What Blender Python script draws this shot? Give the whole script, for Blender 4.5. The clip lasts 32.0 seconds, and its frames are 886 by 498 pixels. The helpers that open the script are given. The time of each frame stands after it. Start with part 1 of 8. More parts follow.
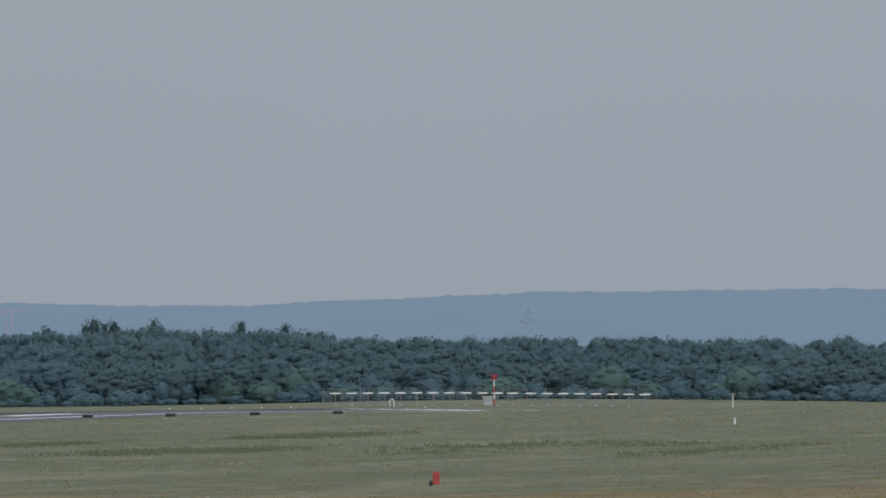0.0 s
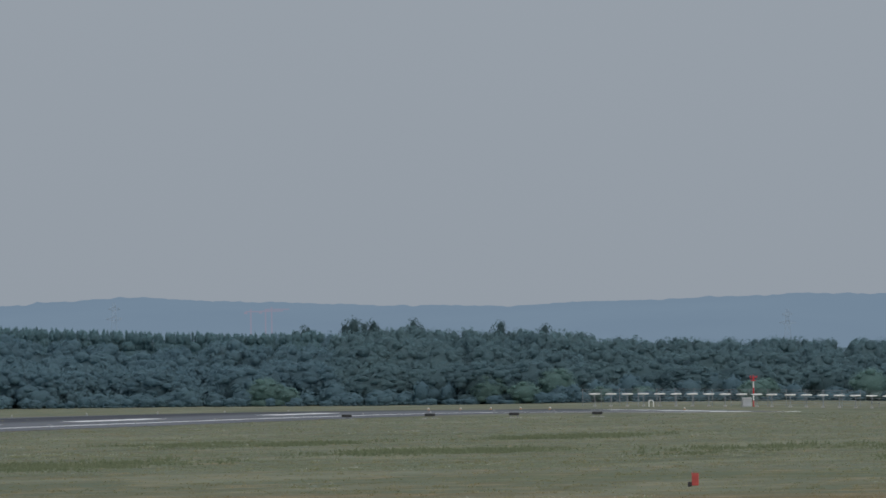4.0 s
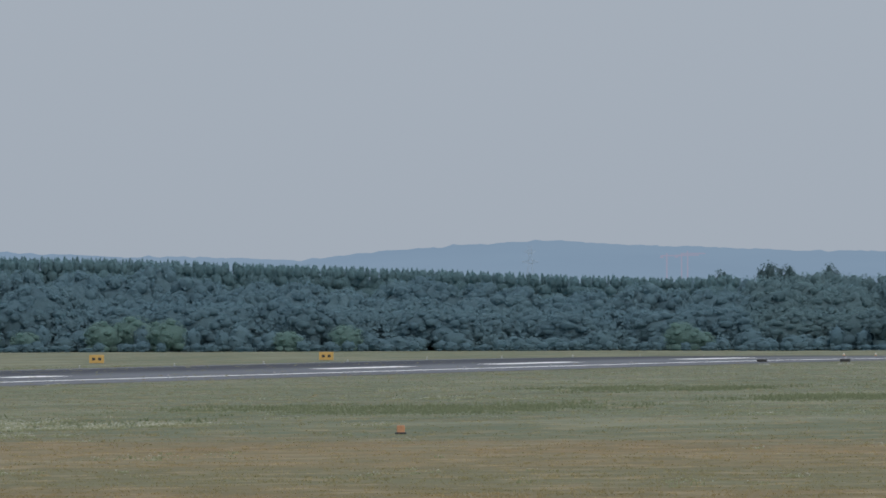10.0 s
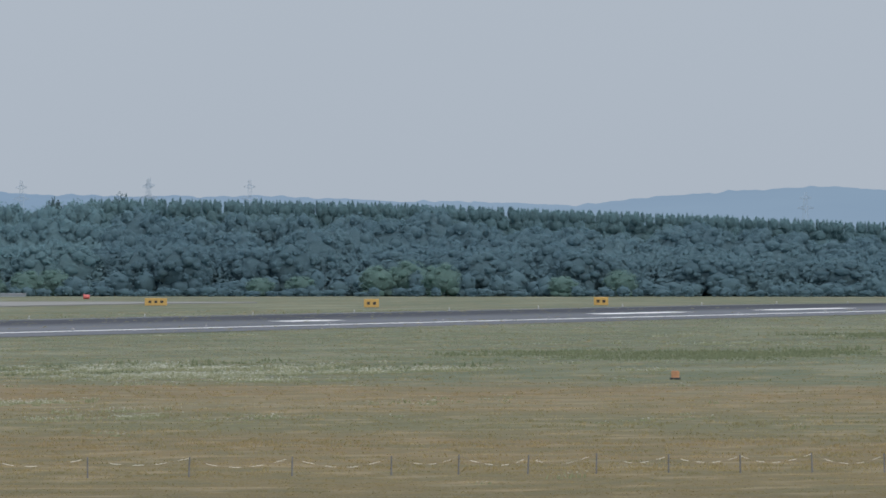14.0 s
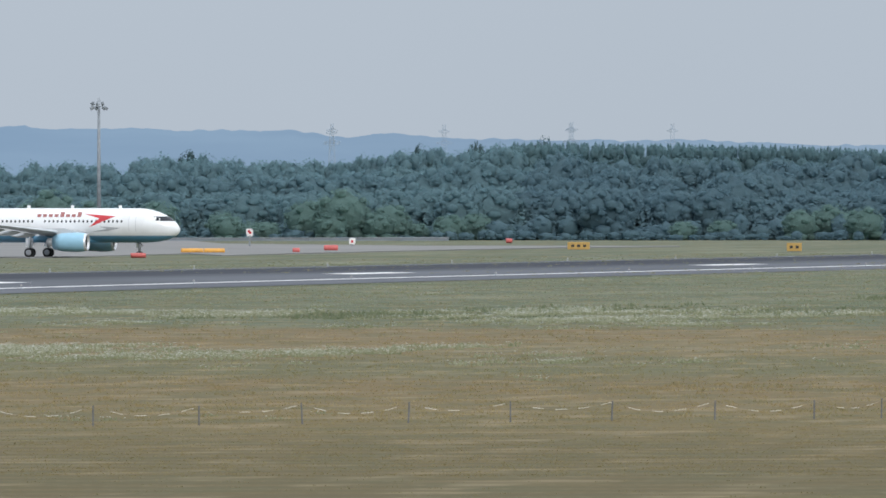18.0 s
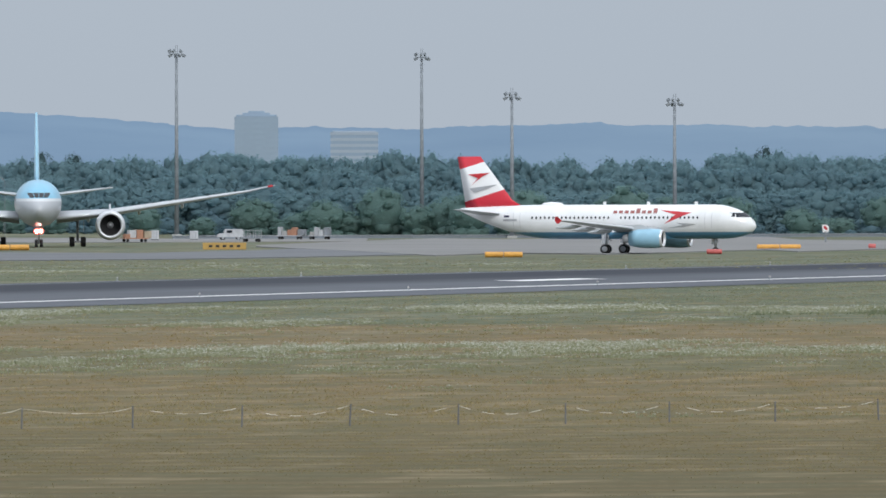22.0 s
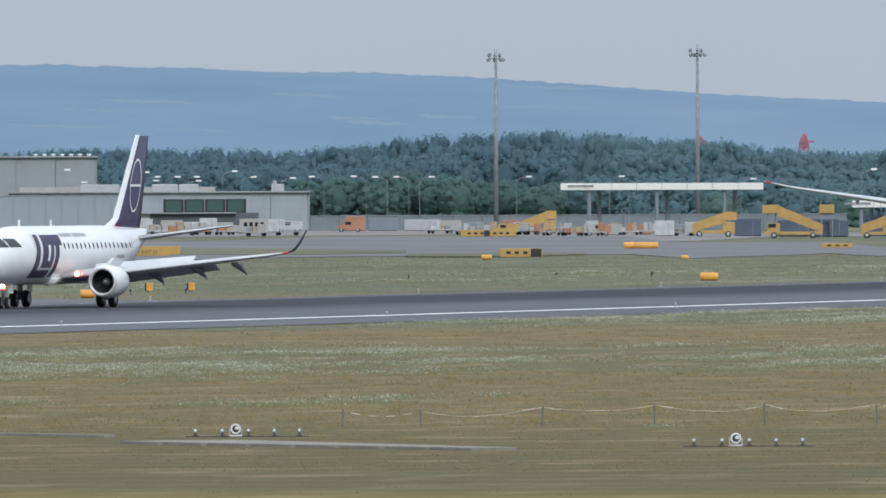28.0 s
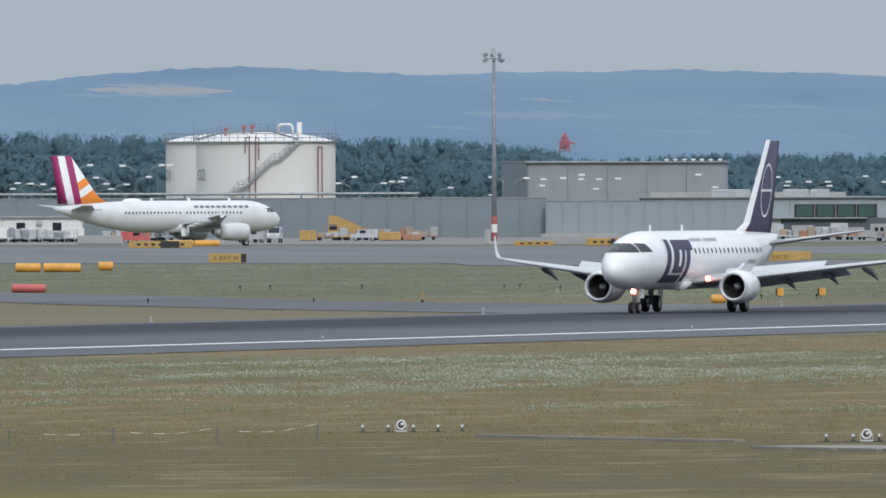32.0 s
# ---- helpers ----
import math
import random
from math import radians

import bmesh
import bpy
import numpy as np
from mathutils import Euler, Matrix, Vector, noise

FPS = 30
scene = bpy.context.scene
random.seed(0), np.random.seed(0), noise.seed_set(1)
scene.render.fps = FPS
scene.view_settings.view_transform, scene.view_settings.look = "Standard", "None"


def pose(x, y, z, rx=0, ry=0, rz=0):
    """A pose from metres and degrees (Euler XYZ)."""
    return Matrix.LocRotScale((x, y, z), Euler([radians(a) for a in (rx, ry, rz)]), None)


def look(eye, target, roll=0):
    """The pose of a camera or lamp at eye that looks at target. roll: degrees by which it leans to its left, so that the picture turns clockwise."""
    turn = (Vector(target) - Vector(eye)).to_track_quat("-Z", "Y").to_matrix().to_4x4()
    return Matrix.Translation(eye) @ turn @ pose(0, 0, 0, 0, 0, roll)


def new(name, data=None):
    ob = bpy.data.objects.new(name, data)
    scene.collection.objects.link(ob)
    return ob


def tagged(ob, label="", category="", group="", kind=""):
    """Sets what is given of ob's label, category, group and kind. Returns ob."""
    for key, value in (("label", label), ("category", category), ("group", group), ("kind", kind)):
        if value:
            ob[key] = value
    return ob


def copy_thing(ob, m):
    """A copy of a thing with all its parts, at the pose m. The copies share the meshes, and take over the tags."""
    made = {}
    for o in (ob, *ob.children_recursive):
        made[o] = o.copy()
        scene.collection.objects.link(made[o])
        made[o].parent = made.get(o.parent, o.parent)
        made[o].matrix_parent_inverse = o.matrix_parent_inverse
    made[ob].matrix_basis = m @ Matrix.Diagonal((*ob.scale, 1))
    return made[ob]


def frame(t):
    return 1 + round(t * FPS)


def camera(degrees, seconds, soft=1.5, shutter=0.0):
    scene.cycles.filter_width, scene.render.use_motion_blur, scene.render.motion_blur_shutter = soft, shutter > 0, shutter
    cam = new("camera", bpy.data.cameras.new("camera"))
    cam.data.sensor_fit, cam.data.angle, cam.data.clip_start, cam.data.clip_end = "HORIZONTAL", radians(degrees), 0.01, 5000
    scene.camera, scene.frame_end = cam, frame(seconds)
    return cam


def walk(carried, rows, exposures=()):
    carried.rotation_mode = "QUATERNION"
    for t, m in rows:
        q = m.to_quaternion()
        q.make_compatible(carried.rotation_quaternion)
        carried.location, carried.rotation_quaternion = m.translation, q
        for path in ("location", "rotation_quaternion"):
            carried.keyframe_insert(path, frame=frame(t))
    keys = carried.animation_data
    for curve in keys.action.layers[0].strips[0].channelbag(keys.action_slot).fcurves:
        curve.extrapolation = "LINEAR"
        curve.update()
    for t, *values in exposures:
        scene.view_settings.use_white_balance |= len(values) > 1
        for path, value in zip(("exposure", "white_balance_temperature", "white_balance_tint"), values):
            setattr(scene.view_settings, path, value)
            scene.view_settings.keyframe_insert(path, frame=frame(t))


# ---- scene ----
EXPOSURES = [(0, -0.28, 6350, 9.5), (3, -0.39, 6350, 10), (6, -0.28, 6350, 10), (9, -0.10, 6300, 11), (13, 0.08, 6300, 11), (17.5, 0.28, 6300, 10), (20, 0.22, 6300, 10), (23, 0.15, 6250, 10), (26, 0.19, 6200, 10), (29, 0.20, 6180, 10), (32, 0.08, 6200, 10)]
cam = camera(2.8974, 32.0, soft=1.65)


def aim(turn, dip, lean):
    """The tripod head: turn to the left of the runway's line, dip below the level and lean, in degrees."""
    return pose(0, 0, 7.03, 90 - dip, 0, turn) @ pose(0, 0, 0, 0, 0, lean)


walk(cam, [(t, aim(a, b, c)) for t, a, b, c in (
    (0, 6.5310, -0.3298, -0.903), (0.5, 6.6403, -0.3353, -0.832), (1, 6.7639, -0.3429, -0.748),
    (1.5, 6.8857, -0.3538, -0.733), (2, 7.0036, -0.3600, -0.673), (2.5, 7.1165, -0.3582, -0.645),
    (3, 7.2105, -0.3553, -0.636), (3.5, 7.2956, -0.3493, -0.660), (5.5, 7.6850, -0.3158, -0.557),
    (6, 7.8108, -0.3012, -0.513), (6.5, 7.9346, -0.2872, -0.516), (7, 8.0638, -0.2738, -0.446),
    (7.5, 8.1889, -0.2607, -0.402), (8, 8.3040, -0.2454, -0.340), (8.5, 8.4084, -0.2287, -0.335),
    (9, 8.5094, -0.2090, -0.328), (9.5, 8.6215, -0.1887, -0.270), (10, 8.7439, -0.1694, -0.202),
    (10.5, 8.8651, -0.1502, -0.168), (11, 8.9682, -0.1309, -0.148), (11.5, 9.0534, -0.1088, -0.155),
    (12, 9.1411, -0.0834, -0.153), (12.5, 9.2474, -0.0568, -0.045), (13, 9.3740, -0.0343, -0.040),
    (13.5, 9.5099, -0.0136, -0.013), (15.5, 10.0869, 0.0835, 0.088), (16, 10.2594, 0.1077, 0.084),
    (16.5, 10.4361, 0.1317, 0.061), (17, 10.6212, 0.1566, 0.016), (17.5, 10.8175, 0.1781, -0.006),
    (18, 11.0266, 0.1927, -0.007), (18.5, 11.2470, 0.2019, 0.013), (19, 11.4825, 0.2049, 0.013),
    (19.5, 11.7306, 0.2036, 0.004), (20, 11.9746, 0.2012, -0.020), (20.5, 12.2098, 0.1986, 0.004),
    (21, 12.4421, 0.1983, -0.037), (21.5, 12.6757, 0.2003, -0.067), (22, 12.9104, 0.2031, -0.126),
    (22.5, 13.1470, 0.2063, -0.152), (23, 13.3776, 0.2091, -0.164), (23.5, 13.6124, 0.2109, -0.170),
    (24, 13.8524, 0.2135, -0.203), (24.5, 14.0972, 0.2157, -0.193), (25, 14.3517, 0.2174, -0.215),
    (25.5, 14.6301, 0.2169, -0.234), (26, 14.9238, 0.2153, -0.183), (26.5, 15.2195, 0.2131, -0.153),
    (28.5, 16.3307, 0.2107, -0.236), (29, 16.5867, 0.2086, -0.289), (29.5, 16.8443, 0.2023, -0.262),
    (30, 17.0992, 0.1982, -0.209), (30.5, 17.3565, 0.1963, -0.161), (31, 17.6198, 0.1953, -0.172),
    (31.5, 17.8783, 0.1915, -0.159), (32, 18.1300, 0.1886, -0.167),
)], exposures=EXPOSURES)

# ---- sky and light ----
world = bpy.data.worlds.new("overcast_sky")
scene.world = world
world.use_nodes = True
wn, wl = world.node_tree.nodes, world.node_tree.links
wn.clear()
sky = wn.new("ShaderNodeTexSky")
sky.sky_type, sky.sun_disc, sky.sun_elevation, sky.sun_rotation = "NISHITA", False, radians(32), radians(146)
sky.air_density, sky.dust_density, sky.ozone_density = 1.0, 3.0, 1.5
coord = wn.new("ShaderNodeTexCoord")
sep = wn.new("ShaderNodeSeparateXYZ")
wl.new(coord.outputs["Generated"], sep.inputs[0])
veil = wn.new("ShaderNodeValToRGB")  # cloud layer, hazier towards the horizon
for p, c in ((0.0, (0.425, 0.475, 0.53)), (0.022, (0.512, 0.576, 0.638)), (0.3, (0.85, 0.93, 1.0)), (1.0, (1.35, 1.42, 1.5))):
    e = veil.color_ramp.elements[0] if p == 0 else veil.color_ramp.elements[1] if p == 1 else veil.color_ramp.elements.new(p)
    e.position, e.color = p, (*c, 1)
wl.new(sep.outputs["Z"], veil.inputs[0])
clouds = wn.new("ShaderNodeTexNoise")
clouds.inputs["Scale"].default_value, clouds.inputs["Detail"].default_value = 9, 4
wl.new(coord.outputs["Generated"], clouds.inputs["Vector"])
cloudy = wn.new("ShaderNodeMix")
cloudy.data_type, cloudy.blend_type = "RGBA", "MULTIPLY"
cloudy.inputs[0].default_value = 0.10
wl.new(veil.outputs[0], cloudy.inputs[6])
wl.new(clouds.outputs[0], cloudy.inputs[7])
nis = wn.new("ShaderNodeVectorMath")
nis.operation = "SCALE"
nis.inputs[3].default_value = 0.07
wl.new(sky.outputs[0], nis.inputs[0])
mixsky = wn.new("ShaderNodeMix")
mixsky.data_type = "RGBA"
mixsky.inputs[0].default_value = 0.93
wl.new(nis.outputs[0], mixsky.inputs[6])
wl.new(cloudy.outputs[2], mixsky.inputs[7])
bg = wn.new("ShaderNodeBackground")
bg.inputs[1].default_value = 1.0
wl.new(mixsky.outputs[2], bg.inputs[0])
wout = wn.new("ShaderNodeOutputWorld")
wl.new(bg.outputs[0], wout.inputs[0])

sun_data = bpy.data.lights.new("sun", "SUN")
sun_data.energy, sun_data.angle, sun_data.color = 1.25, radians(14), (1.0, 0.96, 0.9)
sun = new("sun", sun_data)
sun.matrix_world = look((600, -900, 680), (0, 0, 0))


# ---- materials ----
def mat(name, color, rough=0.6, metal=0.0, vary=0.0, scale=1.0, second=None, bump=0.0, stretch=(1, 1, 1), emit=0.0, clear=0.0, hue=None):
    """A painted or natural surface: base colour with stains at two scales and fine relief; second: the colour it drifts to."""
    m = bpy.data.materials.new(name)
    m.use_nodes = True
    n, l = m.node_tree.nodes, m.node_tree.links
    b = n["Principled BSDF"]
    b.inputs["Base Color"].default_value = (*color, 1)
    b.inputs["Roughness"].default_value, b.inputs["Metallic"].default_value = rough, metal
    if clear:
        b.inputs["Coat Weight"].default_value, b.inputs["Coat Roughness"].default_value = clear, 0.1
    if emit:
        b.inputs["Emission Color"].default_value, b.inputs["Emission Strength"].default_value = (*color, 1), emit
    if vary or second:
        tc, mp = n.new("ShaderNodeTexCoord"), n.new("ShaderNodeMapping")
        mp.inputs["Scale"].default_value = stretch
        l.new(tc.outputs["Object"], mp.inputs[0])
        big, fine = n.new("ShaderNodeTexNoise"), n.new("ShaderNodeTexNoise")
        big.inputs["Scale"].default_value, big.inputs["Detail"].default_value = scale, 5
        fine.inputs["Scale"].default_value, fine.inputs["Detail"].default_value = scale * 9, 3
        for t in (big, fine):
            l.new(mp.outputs[0], t.inputs["Vector"])
        add = n.new("ShaderNodeMath")
        add.operation = "MULTIPLY_ADD"
        add.inputs[1].default_value = 0.35
        l.new(fine.outputs[0], add.inputs[0])
        l.new(big.outputs[0], add.inputs[2])
        ramp = n.new("ShaderNodeValToRGB")
        ramp.color_ramp.elements[0].position, ramp.color_ramp.elements[1].position = 0.45, 0.9
        lo = tuple(c * (1 - vary) for c in color)
        hi = second or tuple(min(1, c * (1 + vary)) for c in color)
        ramp.color_ramp.elements[0].color, ramp.color_ramp.elements[1].color = (*lo, 1), (*hi, 1)
        l.new(add.outputs[0], ramp.inputs[0])
        l.new(ramp.outputs[0], b.inputs["Base Color"])
        if bump:
            bp = n.new("ShaderNodeBump")
            bp.inputs["Strength"].default_value, bp.inputs["Distance"].default_value = bump, 0.05
            l.new(fine.outputs[0], bp.inputs["Height"])
            l.new(bp.outputs[0], b.inputs["Normal"])
    return m


def leaf_mat(name, dark, light):
    """Foliage: every clump of leaves has its own green, paler clumps with silvery undersides."""
    m = bpy.data.materials.new(name)
    m.use_nodes = True
    n, l = m.node_tree.nodes, m.node_tree.links
    b = n["Principled BSDF"]
    geo, ramp = n.new("ShaderNodeNewGeometry"), n.new("ShaderNodeValToRGB")
    ramp.color_ramp.elements[0].color, ramp.color_ramp.elements[1].color = (*dark, 1), (*light, 1)
    tc, no, ad = n.new("ShaderNodeTexCoord"), n.new("ShaderNodeTexNoise"), n.new("ShaderNodeMath")
    no.inputs["Scale"].default_value, no.inputs["Detail"].default_value = 0.03, 3
    ad.operation = "MULTIPLY_ADD"
    ad.inputs[1].default_value = 0.14
    l.new(tc.outputs["Object"], no.inputs["Vector"])
    l.new(geo.outputs["Random Per Island"], ad.inputs[0])
    mu = n.new("ShaderNodeMath")
    mu.operation = "MULTIPLY_ADD"
    mu.inputs[1].default_value, mu.inputs[2].default_value = 2.2, -0.72
    own, sm = n.new("ShaderNodeTexNoise"), n.new("ShaderNodeMath")  # drifts over the wood, and one tree beside the next
    own.inputs["Scale"].default_value, own.inputs["Detail"].default_value = 0.16, 2
    l.new(tc.outputs["Object"], own.inputs["Vector"])
    sm.operation = "MULTIPLY_ADD"
    sm.inputs[1].default_value = 0.55
    l.new(own.outputs[0], sm.inputs[0])
    half = n.new("ShaderNodeMath")
    half.operation = "MULTIPLY"
    half.inputs[1].default_value = 0.45
    l.new(no.outputs[0], half.inputs[0])
    l.new(half.outputs[0], sm.inputs[2])
    l.new(sm.outputs[0], mu.inputs[0])
    l.new(mu.outputs[0], ad.inputs[2])
    l.new(ad.outputs[0], ramp.inputs[0])
    tw, tm, bp = n.new("ShaderNodeTexNoise"), n.new("ShaderNodeMix"), n.new("ShaderNodeBump")
    tw.inputs["Scale"].default_value, tw.inputs["Detail"].default_value = 3.0, 6
    l.new(tc.outputs["Object"], tw.inputs["Vector"])
    tm.data_type, tm.blend_type = "RGBA", "OVERLAY"
    tm.inputs[0].default_value = 0.2
    l.new(ramp.outputs[0], tm.inputs[6])
    l.new(tw.outputs[0], tm.inputs[7])
    l.new(tm.outputs[2], b.inputs["Base Color"])
    bp.inputs["Strength"].default_value, bp.inputs["Distance"].default_value = 0.22, 0.2
    l.new(tw.outputs[0], bp.inputs["Height"])
    l.new(bp.outputs[0], b.inputs["Normal"])
    thin, both = n.new("ShaderNodeBsdfTranslucent"), n.new("ShaderNodeMixShader")  # light passes through leaves
    l.new(tm.outputs[2], thin.inputs[0])
    both.inputs[0].default_value = 0.62
    l.new(b.outputs[0], both.inputs[1])
    l.new(thin.outputs[0], both.inputs[2])
    l.new(both.outputs[0], n["Material Output"].inputs[0])
    b.inputs["Roughness"].default_value = 0.8
    b.inputs["Specular IOR Level"].default_value = 0.2
    return m


def glow(name, color):
    """A plain far backdrop surface that glows in a colour already mixed with haze."""
    m = bpy.data.materials.new(name)
    m.use_nodes = True
    n, l = m.node_tree.nodes, m.node_tree.links
    n.clear()
    e, o = n.new("ShaderNodeEmission"), n.new("ShaderNodeOutputMaterial")
    e.inputs[0].default_value = (*color, 1)
    l.new(e.outputs[0], o.inputs[0])
    return m


M_WHITE = mat("aircraft_white_paint", (0.83, 0.84, 0.85), 0.28, 0, 0.06, 0.5, clear=0.4)
M_NAVY = mat("navy_paint", (0.046, 0.042, 0.092), 0.6, 0, 0.15, 0.8)
M_GREYWING = mat("wing_grey_paint", (0.50, 0.52, 0.54), 0.35, 0, 0.12, 0.6)
M_DARKUNDER = mat("wing_underside_paint", (0.16, 0.17, 0.19), 0.5, 0, 0.15, 0.6)
M_METAL = mat("polished_intake_metal", (0.68, 0.69, 0.71), 0.3, 0.35, 0.08, 2)
M_DARK = mat("dark_duct", (0.05, 0.05, 0.055), 0.6)
M_FAN = mat("fan_blade_titanium", (0.16, 0.16, 0.17), 0.35, 0.8, 0.2, 3)
M_GLASS = mat("cockpit_glass", (0.012, 0.016, 0.024), 0.25, 0)
M_TYRE = mat("tyre_rubber", (0.012, 0.012, 0.013), 0.75, 0, 0.3, 4)
M_STEEL = mat("landing_gear_steel", (0.42, 0.43, 0.45), 0.4, 0.6, 0.15, 3)
M_RED = mat("signal_red_paint", (0.55, 0.035, 0.045), 0.35, 0, 0.12, 1.0)
M_GREY = mat("silver_grey_paint", (0.42, 0.43, 0.45), 0.35, 0.2, 0.1, 1.0)
M_LAMP = mat("landing_lamp_glow", (1.0, 0.82, 0.72), 0.3, emit=9)
M_LAMPRED = mat("lamp_red_fringe", (1.0, 0.12, 0.08), 0.3, emit=1.5)
M_ORANGE = mat("orange_plastic", (0.66, 0.33, 0.06), 0.45, 0, 0.18, 1.5)
M_REDPL = mat("red_plastic", (0.50, 0.11, 0.10), 0.45, 0, 0.18, 1.5)
M_YELLOW = mat("yellow_sign_face", (0.44, 0.28, 0.08), 0.5, 0, 0.1, 1.0)
M_YELVEH = mat("yellow_vehicle_paint", (0.44, 0.28, 0.09), 0.5, 0, 0.15, 1.0)
M_BLACK = mat("black_paint", (0.02, 0.02, 0.022), 0.5)
M_GALV = mat("galvanised_steel", (0.28, 0.30, 0.32), 0.5, 0.5, 0.2, 1.5)
M_CONC = mat("concrete", (0.36, 0.36, 0.35), 0.85, 0, 0.15, 0.3, bump=0.3)
M_WHITEPL = mat("white_plastic", (0.75, 0.75, 0.73), 0.4, 0, 0.06, 2)
M_LINE = mat("runway_marking_paint", (0.80, 0.80, 0.79), 0.7, 0, 0.12, 0.4)


# ---- mesh helpers ----
def mesh_from(bm, name, smooth=False):
    me = bpy.data.meshes.new(name)
    bm.to_mesh(me)
    bm.free()
    if smooth:
        for p in me.polygons:
            p.use_smooth = True
    return me


def part(name, bm, material, parent=None, label="", smooth=False):
    """Links a bmesh (or a mesh that several pieces share) as one object under its thing."""
    me = bm if isinstance(bm, bpy.types.Mesh) else mesh_from(bm, name, smooth)
    if material and not me.materials:
        me.materials.append(material)
    ob = new(name, me)
    ob.parent = parent
    if label:
        ob["label"] = label
    return ob


def box(bm, c, s, bevel=0.0, m=None):
    """A block of size s round c, its edges rounded by bevel."""
    r = bmesh.ops.create_cube(bm, size=1, matrix=Matrix.Translation(c) @ Matrix.Diagonal((*s, 1)))
    vs = r["verts"]
    if bevel:
        es = list({e for v in vs for e in v.link_edges})
        r = bmesh.ops.bevel(bm, geom=es, offset=bevel, segments=2, affect="EDGES", profile=0.6)
        vs = list({v for f in r["faces"] for v in f.verts} | {v for v in vs if v.is_valid})
    if m is not None:
        bmesh.ops.transform(bm, matrix=m, verts=[v for v in vs if v.is_valid])
    return bm


def rod(bm, a, b, r0, r1=None, seg=10):
    """A round bar from a to b, tapered from r0 to r1."""
    a, b = Vector(a), Vector(b)
    r1 = r0 if r1 is None else r1
    turn = (b - a).to_track_quat("Z", "Y").to_matrix()
    rings = []
    for c, r in ((a, r0), (b, r1)):
        rings.append([bm.verts.new(c + turn @ Vector((r * math.cos(2 * math.pi * i / seg), r * math.sin(2 * math.pi * i / seg), 0))) for i in range(seg)])
    for i in range(seg):
        j = (i + 1) % seg
        bm.faces.new((rings[0][i], rings[0][j], rings[1][j], rings[1][i]))
    bm.faces.new(rings[0][::-1])
    bm.faces.new(rings[1])
    return bm


def loft(bm, rings, cap=True):
    """A skin over rings of equal numbers of points."""
    vs = [[bm.verts.new(p) for p in r] for r in rings]
    n = len(vs[0])
    for a, b in zip(vs, vs[1:]):
        for i in range(n):
            j = (i + 1) % n
            bm.faces.new((a[i], a[j], b[j], b[i]))
    if cap:
        bm.faces.new(vs[0][::-1])
        bm.faces.new(vs[-1])
    bmesh.ops.recalc_face_normals(bm, faces=bm.faces)
    return bm


def lathe(bm, profile, axis=(1, 0, 0), at=(0, 0, 0), seg=24):
    """A body of revolution: profile of (along, radius) about the axis through at."""
    turn = Vector(axis).to_track_quat("Z", "Y").to_matrix()
    at = Vector(at)
    rings = [[at + turn @ Vector((r * math.cos(2 * math.pi * i / seg), r * math.sin(2 * math.pi * i / seg), d)) for i in range(seg)] for d, r in profile]
    return loft(bm, rings, cap=False)


def thing(name, label, category, at=(0, 0, 0), turn=0, group="", kind=""):
    ob = new(name)
    ob.matrix_world = pose(*at, 0, 0, turn)
    return tagged(ob, label, category, group, kind)


def ease(v):
    v = min(max(v, 0.0), 1.0)
    return v * v * (3 - 2 * v)


def ground_z(x, y):
    """The field lies level by the runway and falls by a metre or two behind it; the runway is cambered and dips a little at its near end."""
    z = -1.1 * ease((y - 1500) / 500) * ease((-x - 335) / 60) * ease((x + 740) / 100)
    z -= 1.1 * ease((y - 2050) / 500) * ease((x + 400) / 60)
    z -= 0.27 * ease((1400 - y) / 600) * ease((-x - 222) / 35) * ease((x + 420) / 70)
    z += 0.23 * max(0.0, 1 - ((x + 293) / 22.5) ** 2) * ease((2600 - y) / 300)  # the runway's camber
    return z - 2.6 * ease((x + 320) / 130) * ease((y - 1900) / 700)


def polar(az, r):
    """The place at r metres from the tripod, az degrees to the left of the runway's line."""
    return -r * math.sin(radians(az)), r * math.cos(radians(az))


def sheet(name, xs, ys, dz, material, label, category, kind="structure", zfun=ground_z):
    bm = bmesh.new()
    grid = [[bm.verts.new((x, y, zfun(x, y) + dz)) for x in xs] for y in ys]
    for a, b in zip(grid, grid[1:]):
        for i in range(len(xs) - 1):
            bm.faces.new((a[i], a[i + 1], b[i + 1], b[i]))
    return tagged(part(name, bm, material, None, "", True), label, category, "", kind)


def steps(a, b, d):
    n = max(1, int(abs(b - a) / d))
    return [a + (b - a) * i / n for i in range(n + 1)]


